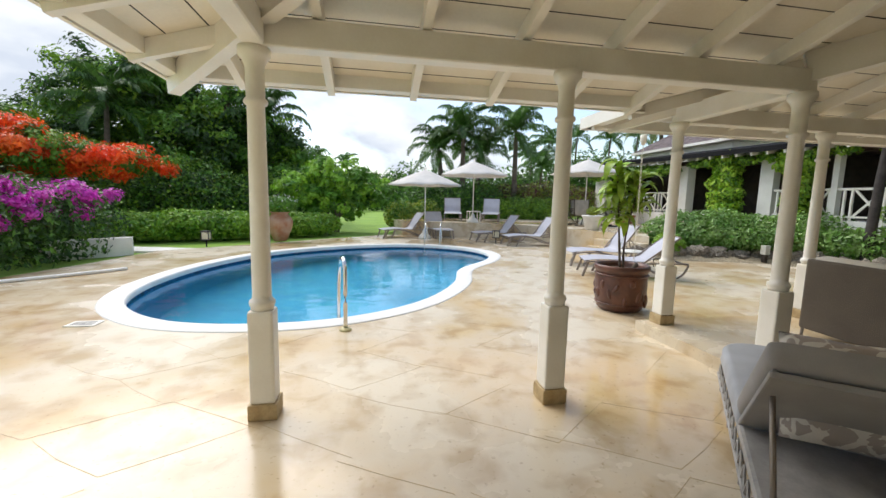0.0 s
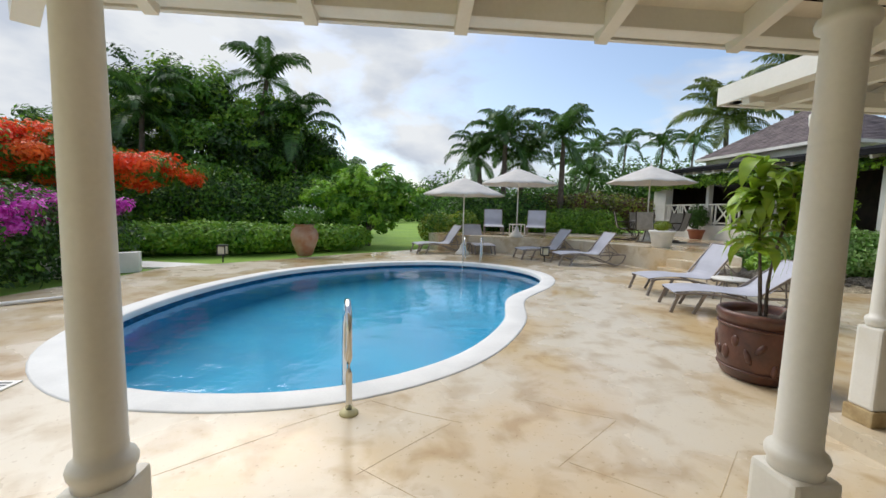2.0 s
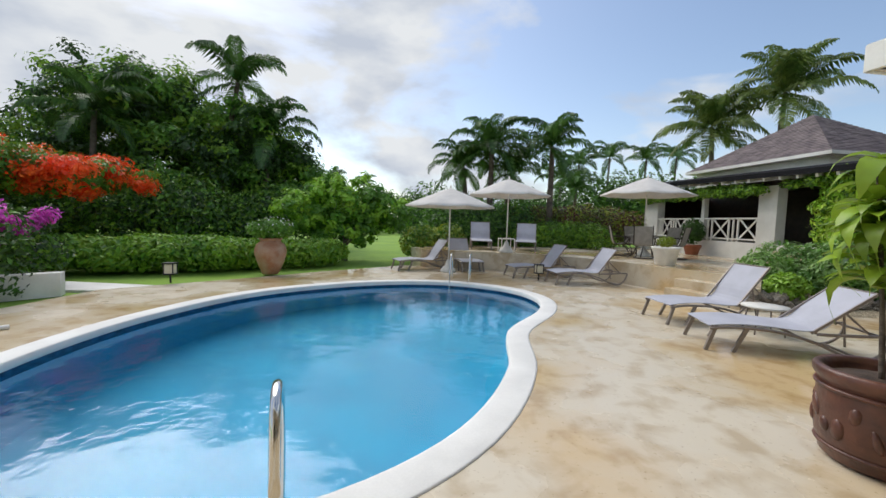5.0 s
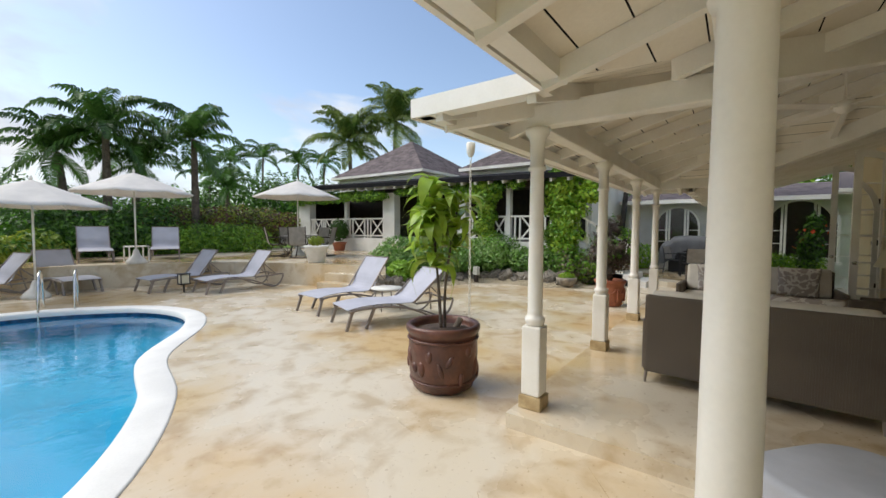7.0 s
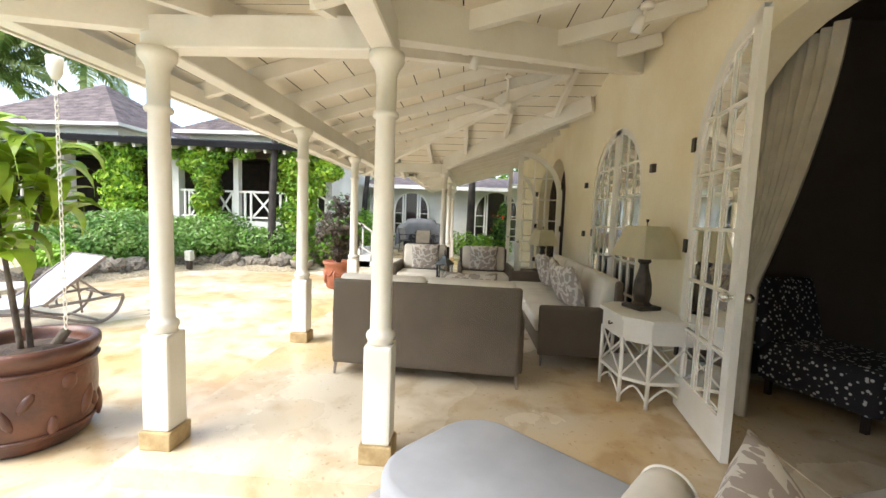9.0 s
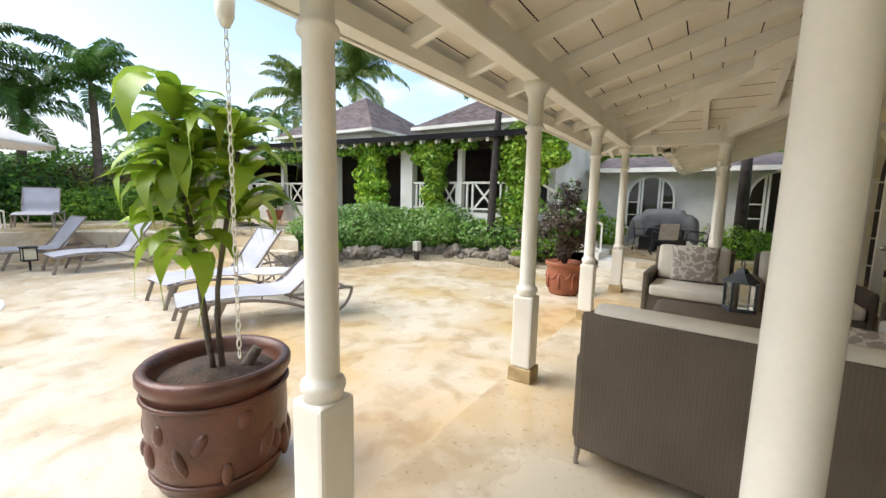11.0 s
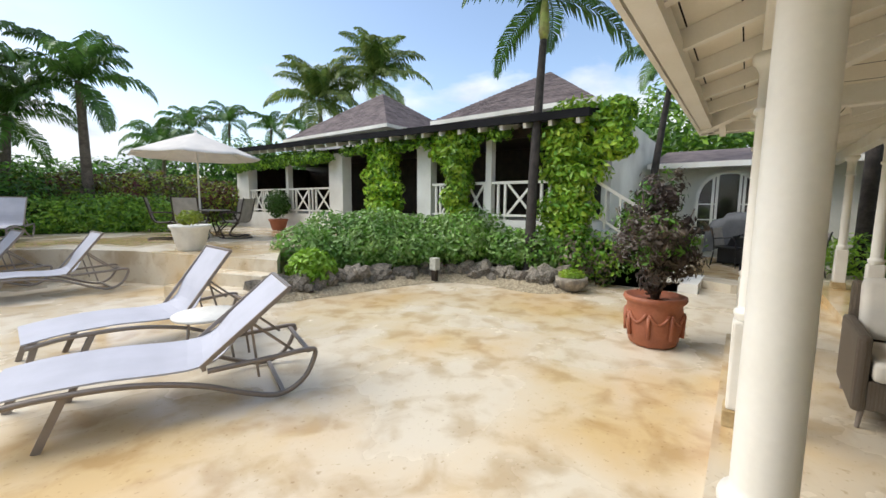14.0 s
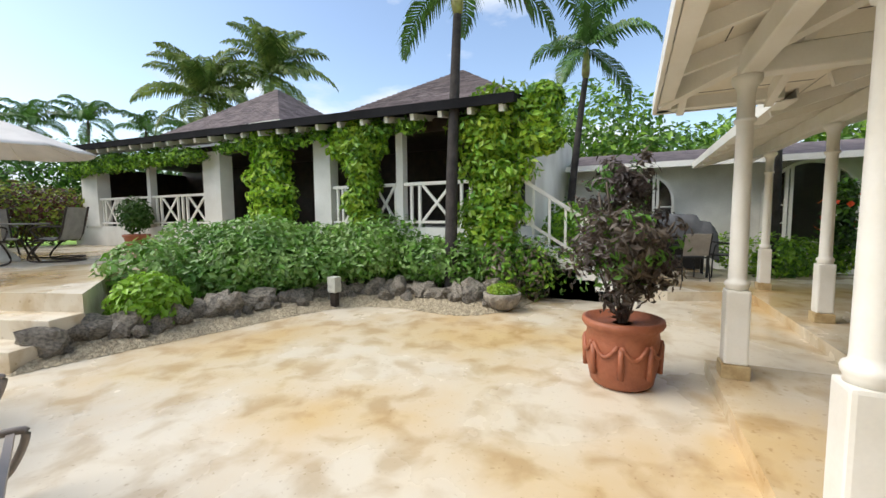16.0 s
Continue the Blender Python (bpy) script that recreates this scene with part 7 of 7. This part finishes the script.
def metal_chair():
    e = empty("metal_chair", "dark metal outdoor chair with a woven back at the yard table", "chair", group="yard chairs")
    part("seat", boxm(-0.23, 0.23, -0.23, 0.23, 0.42, 0.445, 0.01), M["black"], e)
    bm = bmesh.new()
    box(bm, -0.23, 0.23, -0.01, 0.01, 0, 0.42, 0.005)
    bmesh.ops.transform(bm, matrix=Matrix.Translation((0, -0.23, 0.47)) @ Matrix.Rotation(radians(12), 4, "X"), verts=bm.verts[:])
    part("backrest", bm, M["dark_sling"], e, "dark woven back")
    for s in (-1, 1):
        bm = bmesh.new()
        tube(bm, spline([(s * 0.24, -0.30, 0), (s * 0.24, -0.24, 0.42), (s * 0.24, -0.33, 0.9)], 4, False), 0.014, 6)
        part("back_leg", bm, M["black"], e, "", True)
        bm = bmesh.new()
        tube(bm, spline([(s * 0.24, 0.26, 0), (s * 0.25, 0.22, 0.62), (s * 0.25, 0.0, 0.66), (s * 0.25, -0.26, 0.64)], 4, False), 0.014, 6)
        part("front_leg", bm, M["black"], e, "", True)
    return e


mc = metal_chair()
mc.matrix_basis = pose(14.35, 3.75, YZ, 0, 0, -70)
copy_thing(mc, pose(15.0, 3.1, STEP_Z + 0.03, 0, 0, 10))
copy_thing(mc, pose(15.5, 4.3, YZ, 0, 0, 150))
e = empty("yard_table", "dark metal table beside the covered grill", "table", (15.0, 3.75, YZ))
part("tabletop", boxm(-0.4, 0.4, -0.4, 0.4, 0.70, 0.73, 0.01), M["black"], e)
for sx in (-1, 1):
    for sy in (-1, 1):
        part("leg", boxm(sx * 0.35 - 0.02, sx * 0.35 + 0.02, sy * 0.35 - 0.02, sy * 0.35 + 0.02, 0, 0.7), M["black"], e)
hedge("hibiscus", [(16.2, 0.95, 1.0, 0.3, 0.35, 0.75), (16.25, 0.85, 1.75, 0.22, 0.25, 0.4)], [M["leaf_dark"], M["leaf_mid"]], [900, 700], 0.13, "tall dark green hibiscus with a few red flowers", 71, "shrub", shell=0.3)
foliage("hibiscus_flower", [(16.15, 0.92, 1.35, 0.34, 0.4, 0.6)], 10, 0.16, M["red_petal"], 72, None, "a few large red hibiscus flowers", ratio=0.9, shell=0.95, category="flowers")
hedge("yard_shrubs", row(15.5, 2.3, 16.9, 1.2, 4, 0.5, 0.5, 0.4, 0.1, 62) + row(16.4, 0.9, 16.9, 2.6, 3, 0.4, 0.4, 0.5, 0.1, 63), [M["leaf_light"], M["leaf_mid"]], [2500, 1500], 0.11, "green shrubs below the yard windows", 64, "shrub")
hedge("yard_shrubs", [(16.8, 5.6, 0.6, 0.35, 0.5, 0.5), (15.6, 6.0, 0.9, 0.5, 0.5, 0.8), (14.2, 6.0, 0.8, 0.6, 0.5, 0.7), (13.2, 5.9, 0.9, 0.5, 0.4, 0.8)], [M["leaf_light"], M["leaf_mid"]], [2500, 1500], 0.12, "green shrubs between the pavilion and the yard", 65, "shrub")

# curtains and armchair inside the open door
def curtain(x0, x1, tie, label):
    bm = bmesh.new()
    N, K = 40, 24
    g = []
    for j in range(K + 1):
        t = j / K
        z = 0.14 + (2.72 - 0.14) * (1 - t)
        w = (x1 - x0) * (1 - 0.75 * min(1, t / 0.62) ** 1.5) if t < 0.62 else (x1 - x0) * 0.25
        g.append([bm.verts.new((tie + (w * i / N if x1 > x0 else w * i / N), 0.17 + 0.03 * math.sin(i * 1.25), z)) for i in range(N + 1)])
    for j in range(K):
        for i in range(N):
            bm.faces.new((g[j][i], g[j][i + 1], g[j + 1][i + 1], g[j + 1][i]))
    meshob("curtain", bm, M["curtain"], None, label, True, "", "curtain")


curtain(4.22, 3.55, 4.20, "pleated linen curtain tied back beside the open door")
curtain(2.66, 3.0, 2.66, "pleated linen curtain tied back beside the open door")
m = mat("dark_print_fabric", (0.03, 0.03, 0.035), 0.85, var=0.1)
n_, l_ = m.node_tree.nodes, m.node_tree.links
vo, rp_, co_ = n_.new("ShaderNodeTexVoronoi"), n_.new("ShaderNodeValToRGB"), n_.new("ShaderNodeTexCoord")
vo.inputs["Scale"].default_value = 26
rp_.color_ramp.elements[0].color, rp_.color_ramp.elements[1].color = (0.7, 0.7, 0.72, 1), (0.03, 0.03, 0.04, 1)
rp_.color_ramp.elements[0].position, rp_.color_ramp.elements[1].position = 0.26, 0.32
l_.new(co_.outputs["Object"], vo.inputs["Vector"])
l_.new(vo.outputs["Distance"], rp_.inputs["Fac"])
l_.new(rp_.outputs["Color"], n_["Principled BSDF"].inputs["Base Color"])
e = empty("lounge_chair", "dark armchair with a small white print just inside the door", "armchair", (4.35, -0.75, 0.125), 200)
part("seat", boxm(-0.38, 0.42, -0.36, 0.36, 0.12, 0.46, 0.06), m, e, "", True)
bm = boxm(-0.08, 0.08, -0.36, 0.36, 0.0, 0.62, 0.06)
bmesh.ops.transform(bm, matrix=Matrix.Translation((-0.36, 0, 0.36)) @ Matrix.Rotation(radians(-14), 4, "Y"), verts=bm.verts[:])
part("backrest", bm, m, e, "", True)
for sx in (-0.3, 0.34):
    for sy in (-0.3, 0.3):
        part("leg", boxm(sx - 0.02, sx + 0.02, sy - 0.02, sy + 0.02, 0, 0.13), M["dark_wood_and_shade"], e)

# lights on the rafters, wall lantern, thermometer-like wall pieces
for x, y in ((4.9, 2.2), (4.2, 1.0)):
    z = plane_z(x, y)
    e = empty("spotlight", "small white spotlight fixed under the veranda ceiling", "light", (x, y, z - 0.05))
    bm = bmesh.new()
    lathe(bm, [(0.05, 0.0), (0.05, 0.03), (0.02, 0.04), (0.02, 0.06)], 12, z0=-0.02)
    tube(bm, [(0, 0, 0), (0.03, 0.02, -0.07)], 0.012, 8)
    tube(bm, [(0.03, 0.02, -0.06), (0.06, 0.05, -0.17)], [0.03, 0.045], 12)
    part("body", bm, M["paint"], e, "", True)
for x in (5.0, 7.1, 10.5):
    for z in (1.35, 2.05):
        meshob("shutter_hook", boxm(x - 0.03, x + 0.03, WY + 0.0, WY + 0.04, z - 0.04, z + 0.04, 0.006), M["bronze"], None, "small dark metal shutter hook on the wall", category="hook")
meshob("pool_sign", boxm(-3.42, -3.12, 4.9, 5.1, 0.001, 0.012, 0.002), M["paint"], None, "small white depth marker tile in the deck", category="sign")
for k in range(3):
    meshob("sign_bar", boxm(-3.38, -3.16, 4.935 + k * 0.05, 4.96 + k * 0.05, 0.0125, 0.014), M["black"], None, "dark bar of unreadable marking on the tile", category="sign")
bm = bmesh.new()
tube(bm, spline([(-9.5, 5.2, 0.03), (-7.0, 6.6, 0.03), (-5.5, 7.8, 0.03), (-4.75, 8.6, 0.03)], 6, False), 0.03, 10)
meshob("pool_pole", bm, M["paint"], None, "white pole lying along the deck edge", True, "", "pole")

hedge("stair_shrub", [(11.95, 6.15, 0.55, 0.4, 0.35, 0.55), (12.5, 5.75, 0.5, 0.45, 0.3, 0.5), (13.1, 5.75, 0.6, 0.4, 0.35, 0.6), (11.7, 6.6, 0.6, 0.4, 0.4, 0.6)], [M["leaf_mid"], M["leaf_bronze"], M["leaf_light"]], [1200, 900, 900], 0.1, "loose mixed shrubs below the pavilion stairs", 66, "shrub", shell=0.4)


# faint joints between the flagstones nearest the house
rng = random.Random(31)
bm = bmesh.new()
for i in range(-4, 6):
    for j in range(-1, 6):
        cx, cy = 0.4 + (i - j) * 0.62, 0.9 + (i + j) * 0.42
        if not (-3.0 < cx < 3.0 and 0.6 < cy < 4.3):
            continue
        a = Vector((cx + rng.uniform(-0.08, 0.08), cy + rng.uniform(-0.08, 0.08), 0.0006))
        for dx, dy in ((0.62, 0.42), (-0.62, 0.42)):
            if rng.random() < 0.35:
                continue
            b = Vector((cx + dx + rng.uniform(-0.06, 0.06), cy + dy + rng.uniform(-0.06, 0.06), 0.0006))
            m = (a + b) / 2 + Vector((rng.uniform(-0.02, 0.02), rng.uniform(-0.02, 0.02), 0))
            bar(bm, a, m, 0.0035, 0.0012)
            bar(bm, m, b, 0.003, 0.0012)
meshob("floor_joint", bm, M["stone_base"], None, "thin dark joints between the flagstones", kind="structure")
